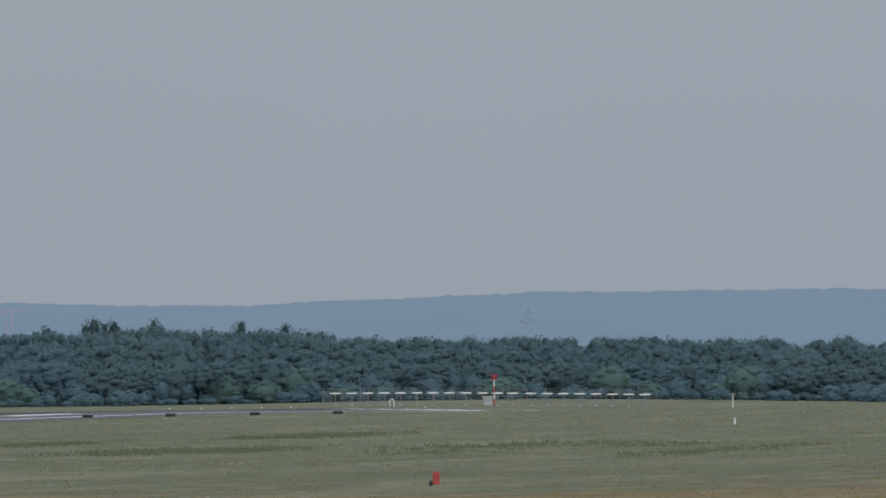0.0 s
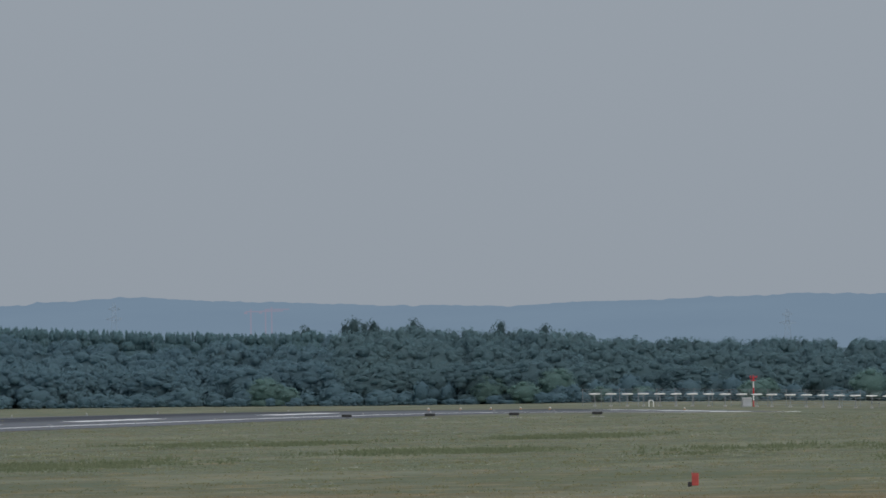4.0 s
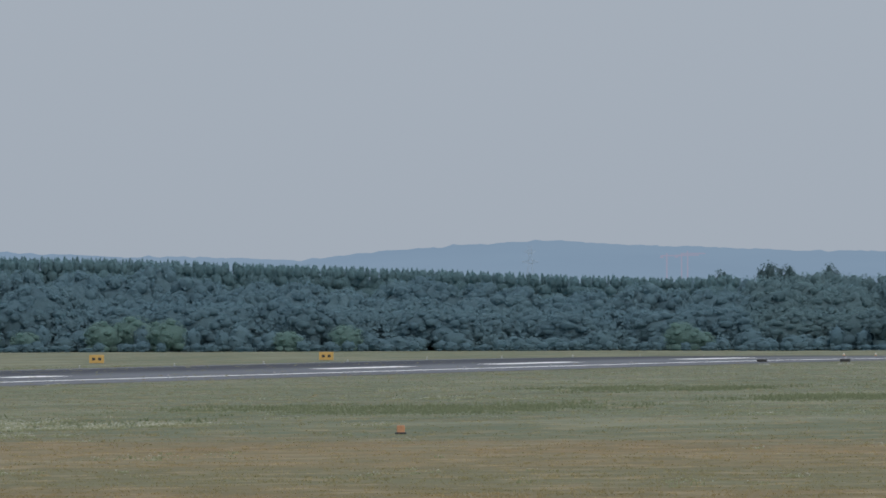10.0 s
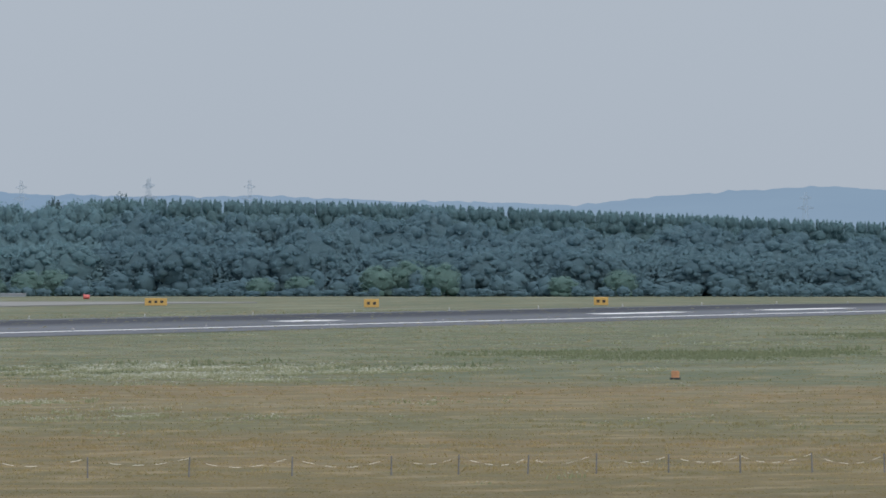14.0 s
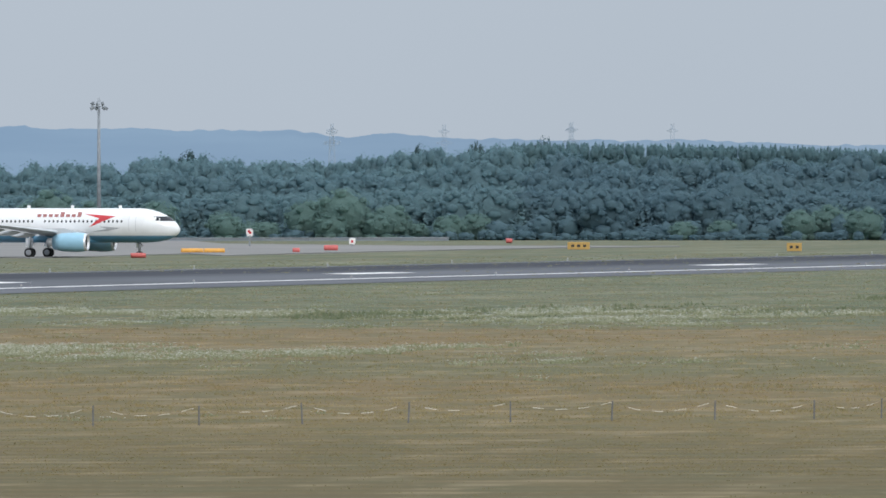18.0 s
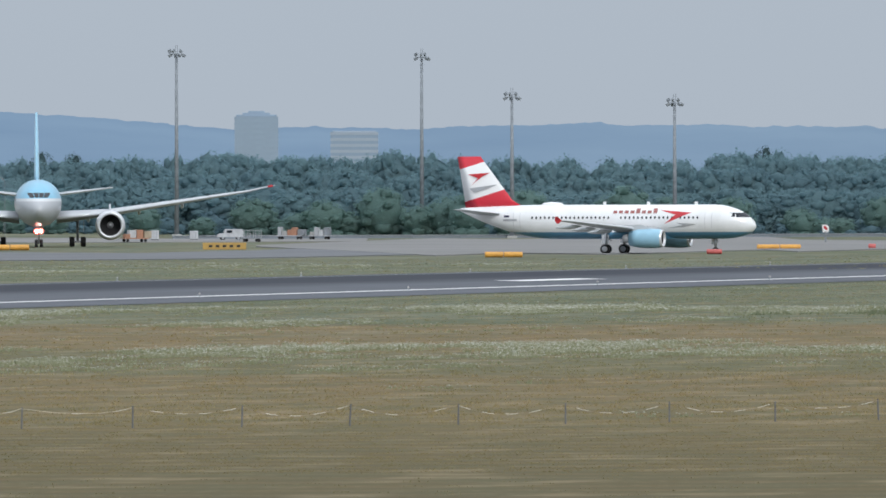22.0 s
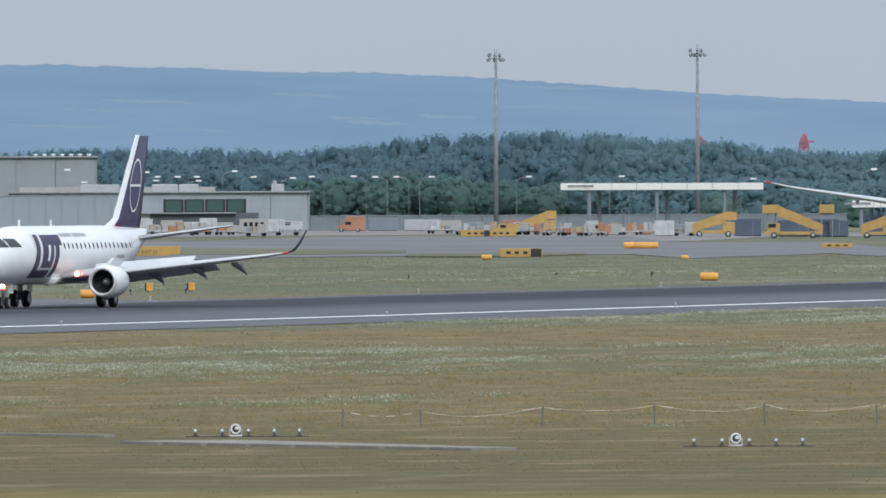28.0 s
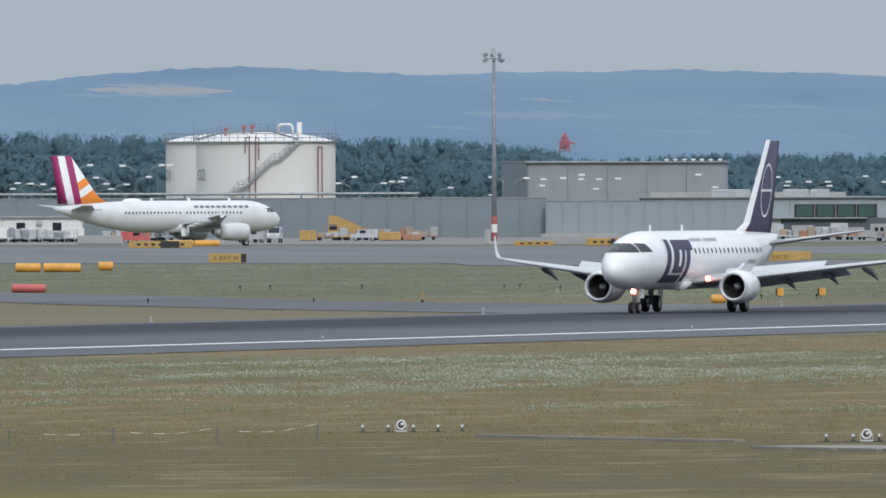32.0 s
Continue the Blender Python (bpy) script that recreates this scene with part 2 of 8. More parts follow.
def ribbon(name, pts, width, dz, material, parent=None, across=2):
    """A paved band along pts, width metres wide, lying on the ground."""
    line = []
    for i in range(len(pts) - 1):
        n = max(1, int((Vector(pts[i + 1]) - Vector(pts[i])).length / 12))
        w0, w1 = (width[i], width[i + 1]) if isinstance(width, (list, tuple)) else (width, width)
        line += [(Vector(pts[i]).lerp(Vector(pts[i + 1]), k / n), w0 + (w1 - w0) * k / n) for k in range(n)]
    line.append((Vector(pts[-1]), width[-1] if isinstance(width, (list, tuple)) else width))
    bm = bmesh.new()
    rows = []
    for i, (p, w) in enumerate(line):
        d = (line[min(i + 1, len(line) - 1)][0] - line[max(i - 1, 0)][0]).normalized()
        row = []
        for j in range(across + 1):
            s = (j / across - 0.5) * w
            x, y = p.x + d.y * s, p.y - d.x * s
            row.append(bm.verts.new((x, y, ground_z(x, y) + dz)))
        rows.append(row)
    for a, b in zip(rows, rows[1:]):
        for i in range(across):
            bm.faces.new((a[i], a[i + 1], b[i + 1], b[i]))
    bm.normal_update()
    for f in bm.faces:
        if f.normal.z < 0:
            f.normal_flip()
    return part(name, bm, material, parent)


def fan_sheet(name, rows, dz, material, label, category):
    """A paved area between a near and a far edge, given by bearing and range: az, near, az, far."""
    bm = bmesh.new()
    lines = []
    rows = sorted(rows, key=lambda w: -w[0])
    for (a0, n0, b0, f0), (a1, n1, b1, f1) in zip(rows, rows[1:]):
        n = max(2, int(abs(a1 - a0) / 0.08))
        for i in range(n):
            k = i / n
            lines.append((a0 + (a1 - a0) * k, n0 + (n1 - n0) * k, b0 + (b1 - b0) * k, f0 + (f1 - f0) * k))
    lines.append(rows[-1])
    grid = []
    for a, nr, b, fr in lines:
        row = []
        for j in range(17):
            k = j / 16
            x, y = polar(a + (b - a) * k, nr + (fr - nr) * k)
            row.append(bm.verts.new((x, y, ground_z(x, y) + dz)))
        grid.append(row)
    for a, b in zip(grid, grid[1:]):
        for i in range(16):
            bm.faces.new((a[i], a[i + 1], b[i + 1], b[i]))
    bm.normal_update()
    for f in bm.faces:
        if f.normal.z < 0:
            f.normal_flip()
    rim = [r[0] for r in grid] + grid[-1][1:] + [r[-1] for r in grid[-2::-1]] + grid[0][-2:0:-1]  # the edge slopes down into the grass
    low = [bm.verts.new((v.co.x, v.co.y, v.co.z - dz - 0.25)) for v in rim]
    for i in range(len(rim)):
        j = (i + 1) % len(rim)
        bm.faces.new((rim[i], rim[j], low[j], low[i]))
    return tagged(part(name, bm, material), label, category, "", "structure")


# ---- ground, runway, taxiways ----
def ground_material(name="dry_airfield_grass", gain=0.0):
    """The field's colours; with a gain, for the blades that grow there, each its own shade and letting light through."""
    m = bpy.data.materials.new(name)
    m.use_nodes = True
    n, l = m.node_tree.nodes, m.node_tree.links
    b = n["Principled BSDF"]
    b.inputs["Roughness"].default_value = 0.9
    b.inputs["Specular IOR Level"].default_value = 0.15
    tc = n.new("ShaderNodeTexCoord")
    sp = n.new("ShaderNodeSeparateXYZ")
    l.new(tc.outputs["Object"], sp.inputs[0])

    def noise_at(scale, detail=4, stretch=(1, 1, 1), turn=0.0, shift=0.0):
        mp, t = n.new("ShaderNodeMapping"), n.new("ShaderNodeTexNoise")
        mp.inputs["Scale"].default_value, mp.inputs["Rotation"].default_value = stretch, (0, 0, turn)
        mp.inputs["Location"].default_value = (shift, shift, 0)
        t.inputs["Scale"].default_value, t.inputs["Detail"].default_value = scale, detail
        l.new(tc.outputs["Object"], mp.inputs[0])
        l.new(mp.outputs[0], t.inputs["Vector"])
        return t.outputs[0]

    def math_node(op, a, bb=0.0, c=0.0, clamp=False):
        t = n.new("ShaderNodeMath")
        t.operation, t.use_clamp = op, clamp
        for i, v in enumerate((a, bb, c)):
            if isinstance(v, (int, float)):
                t.inputs[i].default_value = v
            else:
                l.new(v, t.inputs[i])
        return t.outputs[0]

    def mix(f, a, bb):
        t = n.new("ShaderNodeMix")
        t.data_type = "RGBA"
        for i, v in ((0, f), (6, a), (7, bb)):
            if isinstance(v, tuple):
                t.inputs[i].default_value = (*v, 1)
            else:
                l.new(v, t.inputs[i])
        return t.outputs[2]

    def span(v, a, bb):
        t = n.new("ShaderNodeMapRange")
        t.clamp = True
        l.new(v, t.inputs[0])
        t.inputs[1].default_value, t.inputs[2].default_value = a, bb
        return t.outputs[0]

    broad = noise_at(0.010, 5, (1, 1.6, 1), 0.2)
    mid = noise_at(0.06, 6, (0.7, 1.3, 1), 0.2)
    fine = noise_at(0.11, 5, (2.8, 0.9, 1), -0.2)
    grit = noise_at(2.2, 4, (1.2, 0.7, 1), -0.2)
    # bands of straw and of fresher grass across the field, at right angles to the hill's foot
    away = math_node("ADD", math_node("MULTIPLY", sp.outputs["X"], -0.2), math_node("MULTIPLY", sp.outputs["Y"], 0.98))
    away = math_node("ADD", away, math_node("MULTIPLY_ADD", broad, 190.0, -95.0))
    away = math_node("ADD", away, math_node("MULTIPLY_ADD", mid, 110.0, -55.0))
    bands = n.new("ShaderNodeValToRGB")
    l.new(span(away, 380, 1480), bands.inputs[0])
    for i, (v, c) in enumerate(((380, (0.100, 0.080, 0.035)), (480, (0.129, 0.098, 0.042)), (540, (0.158, 0.120, 0.054)), (625, (0.156, 0.113, 0.054)), (670, (0.114, 0.112, 0.058)), (735, (0.119, 0.113, 0.061)), (785, (0.178, 0.128, 0.061)),
                                (865, (0.162, 0.114, 0.056)), (905, (0.092, 0.115, 0.074)), (985, (0.099, 0.124, 0.090)), (1060, (0.110, 0.122, 0.081)), (1200, (0.102, 0.131, 0.096)), (1330, (0.108, 0.133, 0.098)), (1480, (0.106, 0.134, 0.094)))):
        e = bands.color_ramp.elements[i] if i < 2 else bands.color_ramp.elements.new(0.5)
        e.position, e.color = (v - 380) / 1100, (*c, 1)
    base = mix(math_node("MULTIPLY", span(fine, 0.46, 0.60), 0.75), bands.outputs[0], (0.102, 0.094, 0.046))
    pale = noise_at(0.12, 5, (2.6, 0.9, 1), -0.2, 140.0)
    base = mix(math_node("MULTIPLY", span(pale, 0.52, 0.64), 0.68), base, (0.240, 0.188, 0.108))
    tuft = noise_at(0.5, 4, (2.4, 0.6, 1), -0.2, 90.0)
    base = mix(math_node("MULTIPLY", span(tuft, 0.50, 0.64), 0.5), base, (0.108, 0.096, 0.048))
    base = mix(math_node("MULTIPLY", span(grit, 0.50, 0.70), 0.30), base, (0.27, 0.235, 0.145))
    rough_g = noise_at(0.022, 3, (0.5, 1.5, 1), 0.2, 60.0)
    base = mix(math_node("MULTIPLY", math_node("MULTIPLY", span(rough_g, 0.52, 0.62), 0.6), span(away, 880, 960)), base, (0.088, 0.108, 0.052))
    # long strips along the runway, tussocky and green or bleached
    strip = noise_at(0.11, 4, (1, 0.10, 1), 0.03, 12.0)
    base = mix(math_node("MULTIPLY", math_node("MULTIPLY", span(strip, 0.53, 0.64), 0.62), span(away, 800, 1000)), base, (0.084, 0.098, 0.058))
    strip2 = noise_at(0.08, 4, (1, 0.12, 1), -0.04, 55.0)
    base = mix(math_node("MULTIPLY", math_node("MULTIPLY", span(strip2, 0.53, 0.66), 0.5), span(away, 760, 960)), base, (0.205, 0.205, 0.138))
    # dry straw between the runway and the exit taxiway
    dry = math_node("MULTIPLY", span(sp.outputs["X"], -316, -322), span(sp.outputs["Y"], 1130, 1090))
    base = mix(math_node("MULTIPLY", dry, 0.75), base, (0.168, 0.134, 0.082))
    # mown swathes on the near strip
    mow = n.new("ShaderNodeTexWave")
    mow.wave_type, mow.bands_direction = "BANDS", "Y"
    mp = n.new("ShaderNodeMapping")
    mp.inputs["Rotation"].default_value = (0, 0, -0.25)
    l.new(tc.outputs["Object"], mp.inputs[0])
    l.new(mp.outputs[0], mow.inputs["Vector"])
    mow.inputs["Scale"].default_value, mow.inputs["Distortion"].default_value, mow.inputs["Detail"].default_value = 0.055, 3.0, 2
    mown = math_node("MULTIPLY", span(sp.outputs["Y"], 520, 470), 0.6)
    base = mix(math_node("MULTIPLY", mow.outputs[0], mown), base, (0.088, 0.073, 0.033))
    # pale seed heads
    drift = math_node("MULTIPLY", span(noise_at(0.016, 4, (0.8, 1.5, 1), 0.3, 31.0), 0.50, 0.64), span(noise_at(1.6, 3, (1.8, 0.5, 1), -0.2), 0.48, 0.66))
    base = mix(math_node("MULTIPLY", math_node("MULTIPLY", drift, 0.3), span(away, 640, 720)), base, (0.30, 0.32, 0.26))
    # yellow bloom on the strip nearest the hill
    bloom = math_node("MULTIPLY", span(sp.outputs["Y"], 402, 372), span(noise_at(0.03, 3, (1, 1, 1), 0, 77.0), 0.47, 0.6))
    base = mix(math_node("MULTIPLY", bloom, 0.4), base, (0.26, 0.21, 0.025))
    if gain:
        geo, sc = n.new("ShaderNodeNewGeometry"), n.new("ShaderNodeVectorMath")
        sc.operation = "SCALE"
        base = mix(math_node("ADD", 0.45, 0.0), base, (0.132, 0.113, 0.064))
        l.new(base, sc.inputs[0])
        l.new(math_node("MULTIPLY_ADD", geo.outputs["Random Per Island"], 0.16 * gain, 0.92 * gain), sc.inputs[3])
        l.new(sc.outputs[0], b.inputs["Base Color"])
        thin, both = n.new("ShaderNodeBsdfTranslucent"), n.new("ShaderNodeMixShader")
        l.new(sc.outputs[0], thin.inputs[0])
        both.inputs[0].default_value = 0.5
        l.new(b.outputs[0], both.inputs[1])
        l.new(thin.outputs[0], both.inputs[2])
        l.new(both.outputs[0], n["Material Output"].inputs[0])
        return m
    l.new(base, b.inputs["Base Color"])
    bp = n.new("ShaderNodeBump")
    bp.inputs["Strength"].default_value, bp.inputs["Distance"].default_value = 0.5, 0.15
    l.new(fine, bp.inputs["Height"])
    l.new(bp.outputs[0], b.inputs["Normal"])
    return m


def runway_material():
    m = mat("runway_asphalt", (0.122, 0.129, 0.144), 0.95, 0, 0.14, 0.05, stretch=(1, 0.15, 1), bump=0.2)
    n, l = m.node_tree.nodes, m.node_tree.links
    b = n["Principled BSDF"]
    src = b.inputs["Base Color"].links[0].from_socket
    tc, sp, ramp = n.new("ShaderNodeTexCoord"), n.new("ShaderNodeSeparateXYZ"), n.new("ShaderNodeMapRange")
    no, ad = n.new("ShaderNodeTexNoise"), n.new("ShaderNodeMath")
    no.inputs["Scale"].default_value, no.inputs["Detail"].default_value = 0.035, 5
    l.new(tc.outputs["Object"], sp.inputs[0])
    l.new(tc.outputs["Object"], no.inputs["Vector"])
    dist = n.new("ShaderNodeMath")  # tyre rubber gathers round the centre line and beyond it
    dist.operation = "ADD"
    dist.inputs[1].default_value = 299
    ab = n.new("ShaderNodeMath")
    ab.operation = "ABSOLUTE"
    l.new(sp.outputs["X"], dist.inputs[0])
    l.new(dist.outputs[0], ab.inputs[0])
    ad.operation = "MULTIPLY_ADD"
    ad.inputs[1].default_value = 7
    l.new(no.outputs[0], ad.inputs[0])
    l.new(ab.outputs[0], ad.inputs[2])
    l.new(ad.outputs[0], ramp.inputs[0])
    ramp.inputs[1].default_value, ramp.inputs[2].default_value, ramp.inputs[3].default_value, ramp.inputs[4].default_value = 22.0, 12.0, 0, 0.95
    mx = n.new("ShaderNodeMix")
    mx.data_type = "RGBA"
    l.new(ramp.outputs[0], mx.inputs[0])
    l.new(src, mx.inputs[6])
    mx.inputs[7].default_value = (0.052, 0.056, 0.067, 1)
    l.new(mx.outputs[2], b.inputs["Base Color"])
    return m


M_GROUND = ground_material()
M_RUNWAY = runway_material()
M_TAXI = mat("taxiway_asphalt", (0.17, 0.175, 0.185), 0.95, 0, 0.15, 0.03, bump=0.2)
M_APRON = mat("apron_concrete", (0.225, 0.222, 0.218), 0.95, 0, 0.12, 0.03, bump=0.2)
for m in (M_RUNWAY, M_TAXI, M_APRON, M_LINE):
    m.node_tree.nodes["Principled BSDF"].inputs["Specular IOR Level"].default_value = 0.06

xs = [-4200, -3000, -2000, -1500] + steps(-1150, -760, 40) + steps(-745, -345, 12) + steps(-337, -250, 5) + steps(-238, -150, 12) + [-120, -90, -60, -30, 0, 60, 300, 1000, 2500, 4200]
ys = [-3000, -500, 0, 150, 250, 350, 450] + steps(500, 1480, 30) + steps(1515, 2700, 35) + [2850, 3100, 3500, 4000, 4800]
ground = sheet("ground", xs, ys, 0, M_GROUND, "dry green and straw-coloured airfield grass with drifts of white flowers", "ground")

ry = steps(250, 2480, 30)
runway = sheet("runway", steps(-319, -259, 4), ry, 0.03, M_RUNWAY, "grey asphalt runway darkened by tyre rubber with white edge lines", "runway")
ribbon("edge_line", [(-270.5, y) for y in ry], 1.1, 0.06, M_LINE, runway)
ribbon("edge_line", [(-315.5, y) for y in ry], 0.5, 0.06, mat("worn_marking_paint", (0.30, 0.31, 0.33), 0.8, 0, 0.4, 0.06), runway)
for y, ln in ((1275, 28), (1427.5, 28), (1599, 29), (1783, 58), (1898, 65), (2050, 60)):
    ribbon("touchdown_bar", [(-280.5, y * 0.977), (-280.5, (y + ln) * 0.977)], 2.6, 0.06, M_LINE, runway, 4)
for i in range(6):
    ribbon("threshold_bar", [(-274 - 3.4 * i, 2400), (-274 - 3.4 * i, 2445)], 1.8, 0.05, M_LINE, runway)

# exits, parallel taxiways and the apron
EXIT_NEAR = [(-316, 983), (-338, 1008), (-353, 1030), (-372, 1055), (-450, 1195), (-540, 1350)]
EXIT_FAR = [(-316, 1044), (-340, 1060), (-360, 1080), (-384, 1118), (-408, 1150), (-480, 1275), (-570, 1430)]


def strip_sheet(name, near, far, dz, material, label, category):
    """A paved area between two edges, each a run of corners, both walked from the same end."""
    def along(pts, k):
        pts = [Vector(p) for p in pts]
        lens = [0.0]
        for p, q in zip(pts, pts[1:]):
            lens.append(lens[-1] + (q - p).length)
        d = [np.interp(k * lens[-1], lens, [p[i] for p in pts]) for i in (0, 1)]
        return Vector(d)
    bm = bmesh.new()
    grid = []
    for i in range(41):
        p, q = along(near, i / 40), along(far, i / 40)
        grid.append([bm.verts.new((v.x, v.y, ground_z(v.x, v.y) + dz)) for v in (p.lerp(q, j / 8) for j in range(9))])
    for u, v in zip(grid, grid[1:]):
        for j in range(8):
            bm.faces.new((u[j], u[j + 1], v[j + 1], v[j]))
    bm.normal_update()
    for f in bm.faces:
        if f.normal.z < 0:
            f.normal_flip()
    return tagged(part(name, bm, material), label, category, "", "structure")


M_EXIT = mat("exit_asphalt", (0.135, 0.142, 0.155), 0.95, 0, 0.22, 0.05, stretch=(1, 0.2, 1), bump=0.2)
M_EXIT.node_tree.nodes["Principled BSDF"].inputs["Specular IOR Level"].default_value = 0.06
strip_sheet("taxiway", EXIT_NEAR, EXIT_FAR, 0.035, M_EXIT, "grey asphalt rapid exit taxiway joining the runway", "taxiway")
fan_sheet("taxiway", [(22.5, 1760, 22.5, 2400), (19.579, 1841, 19.579, 2230), (18.130, 1815, 18.130, 2279), (18.036, 1655, 18.036, 2287), (16.927, 1641, 16.927, 2353), (15.263, 1661, 15.263, 2390), (16.373, 1871, 16.373, 2479),
          (15.449, 1986, 15.449, 2547), (14.802, 2012, 14.802, 2431), (14.642, 1793, 14.642, 2208), (13.903, 1908, 13.903, 2149), (13.522, 1989, 13.522, 2232), (13.060, 2082, 13.060, 2469), (12.598, 2132, 12.598, 2675)], 0.10, M_TAXI,
          "wide grey asphalt taxiway with worn surface", "taxiway")
fan_sheet("apron", [(22.5, 2440, 22.5, 2640), (19.579, 2325, 19.58, 2630), (18.036, 2318, 18.036, 2630), (15.263, 2456, 15.263, 2620), (16.003, 2550, 16.003, 2660), (14.924, 2621, 14.924, 2680), (14.272, 2579, 14.272, 2730), (13.163, 2613, 13.163, 2760), (13.152, 2799, 13.152, 2770)], 0.08, M_APRON,
          "pale grey concrete apron before the buildings", "apron")
fan_sheet("taxiway", [(13.522, 2380, 13.522, 2426), (12.709, 2133, 12.709, 2676), (11.858, 2221, 11.858, 2786), (12.932, 2049, 12.932, 2738), (12.377, 2084, 12.377, 2740), (11.749, 2156, 11.749, 2628), (11.084, 2338, 11.084, 2525), (10.622, 2453, 10.622, 2527), (10.252, 2503, 10.252, 2515)], 0.12, M_APRON,
          "pale concrete taxiway before the forest", "taxiway")
fan_sheet("grass_island", [(17.611, 2133, 17.611, 2190), (17.259, 2063, 17.259, 2221), (16.631, 1970, 16.631, 2197), (16.187, 2047, 16.187, 2119)], 0.16, M_GROUND, "low grass island between taxiways", "grass")
fan_sheet("grass_island", [(16.188, 1801, 16.188, 1988), (15.892, 1781, 15.892, 2050), (15.597, 1961, 15.597, 2040)], 0.16, M_GROUND, "low grass island between taxiways", "grass")


# ---- hills ----
def hill_height(az):
    """The far ridge: a low range that climbs to a long table to the left of the runway."""
    ks = (2, 5, 6.2, 7.2, 8, 8.4, 8.9, 9.2, 10.2, 11, 11.8, 12.5, 13, 13.6, 14.4, 15.2, 16, 17.4, 18.2, 18.8, 19.2, 19.6, 21, 24)
    hs = (20, 21.7, 22.4, 19.8, 21.5, 23.4, 21.0, 18.2, 20.4, 21.1, 23.6, 24, 23, 23.1, 28, 31.5, 36.4, 40, 38.6, 41.2, 39.5, 36, 35, 33)
    return float(np.interp(az, ks, hs))


def hills():
    m = bpy.data.materials.new("hazy_blue_hills")
    m.use_nodes = True
    n, l = m.node_tree.nodes, m.node_tree.links
    n.clear()
    # Backdrop glows; its blue haze, paler to the right, is put into the colour.
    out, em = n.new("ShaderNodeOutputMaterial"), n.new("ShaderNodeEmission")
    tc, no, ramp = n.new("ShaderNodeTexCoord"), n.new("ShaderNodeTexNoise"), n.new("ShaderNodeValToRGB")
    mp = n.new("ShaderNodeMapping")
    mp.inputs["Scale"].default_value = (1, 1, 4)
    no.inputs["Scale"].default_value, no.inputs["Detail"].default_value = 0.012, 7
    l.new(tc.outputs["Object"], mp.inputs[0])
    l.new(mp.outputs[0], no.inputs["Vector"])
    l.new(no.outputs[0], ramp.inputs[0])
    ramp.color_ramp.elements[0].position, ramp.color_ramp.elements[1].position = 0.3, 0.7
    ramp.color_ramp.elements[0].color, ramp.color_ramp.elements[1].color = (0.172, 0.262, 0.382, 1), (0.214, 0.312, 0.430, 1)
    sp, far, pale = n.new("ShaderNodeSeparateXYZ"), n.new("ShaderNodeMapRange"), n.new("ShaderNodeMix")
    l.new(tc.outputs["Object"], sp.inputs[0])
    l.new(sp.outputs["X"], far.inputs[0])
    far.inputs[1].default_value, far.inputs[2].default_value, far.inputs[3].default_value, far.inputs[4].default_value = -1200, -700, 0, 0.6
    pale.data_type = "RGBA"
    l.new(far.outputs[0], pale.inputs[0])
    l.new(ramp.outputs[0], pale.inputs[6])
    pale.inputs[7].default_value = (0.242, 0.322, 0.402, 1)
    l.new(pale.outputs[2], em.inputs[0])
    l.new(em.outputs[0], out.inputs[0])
    bm = bmesh.new()
    cols = []
    for i in range(1800):
        az = 1.5 + 23 * i / 1799
        h = hill_height(az) + 1.3 * math.exp(-((az - 11.7) / 1.6) ** 2) * noise.noise((az * 5.5, 21, 0)) + 0.5 * noise.noise((az * 3.1, 0, 0)) + 0.35 * noise.noise((az * 11, 3, 0)) + 0.45 * noise.noise((az * 26, 7, 0)) + 0.30 * max(0, noise.noise((az * 60, 9, 0)))
        col = []
        for k in range(9):
            s = k / 8
            r = 4500 + 260 * s
            x, y = polar(az, r)
            col.append(bm.verts.new((x, y, -6 + (h * 1.0 + 6) * (1 - (1 - s) ** 2))))
        cols.append(col)
    for a, b in zip(cols, cols[1:]):
        for k in range(8):
            bm.faces.new((a[k], a[k + 1], b[k + 1], b[k]))
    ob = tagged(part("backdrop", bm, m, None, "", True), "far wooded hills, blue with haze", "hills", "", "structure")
    return ob


hills()


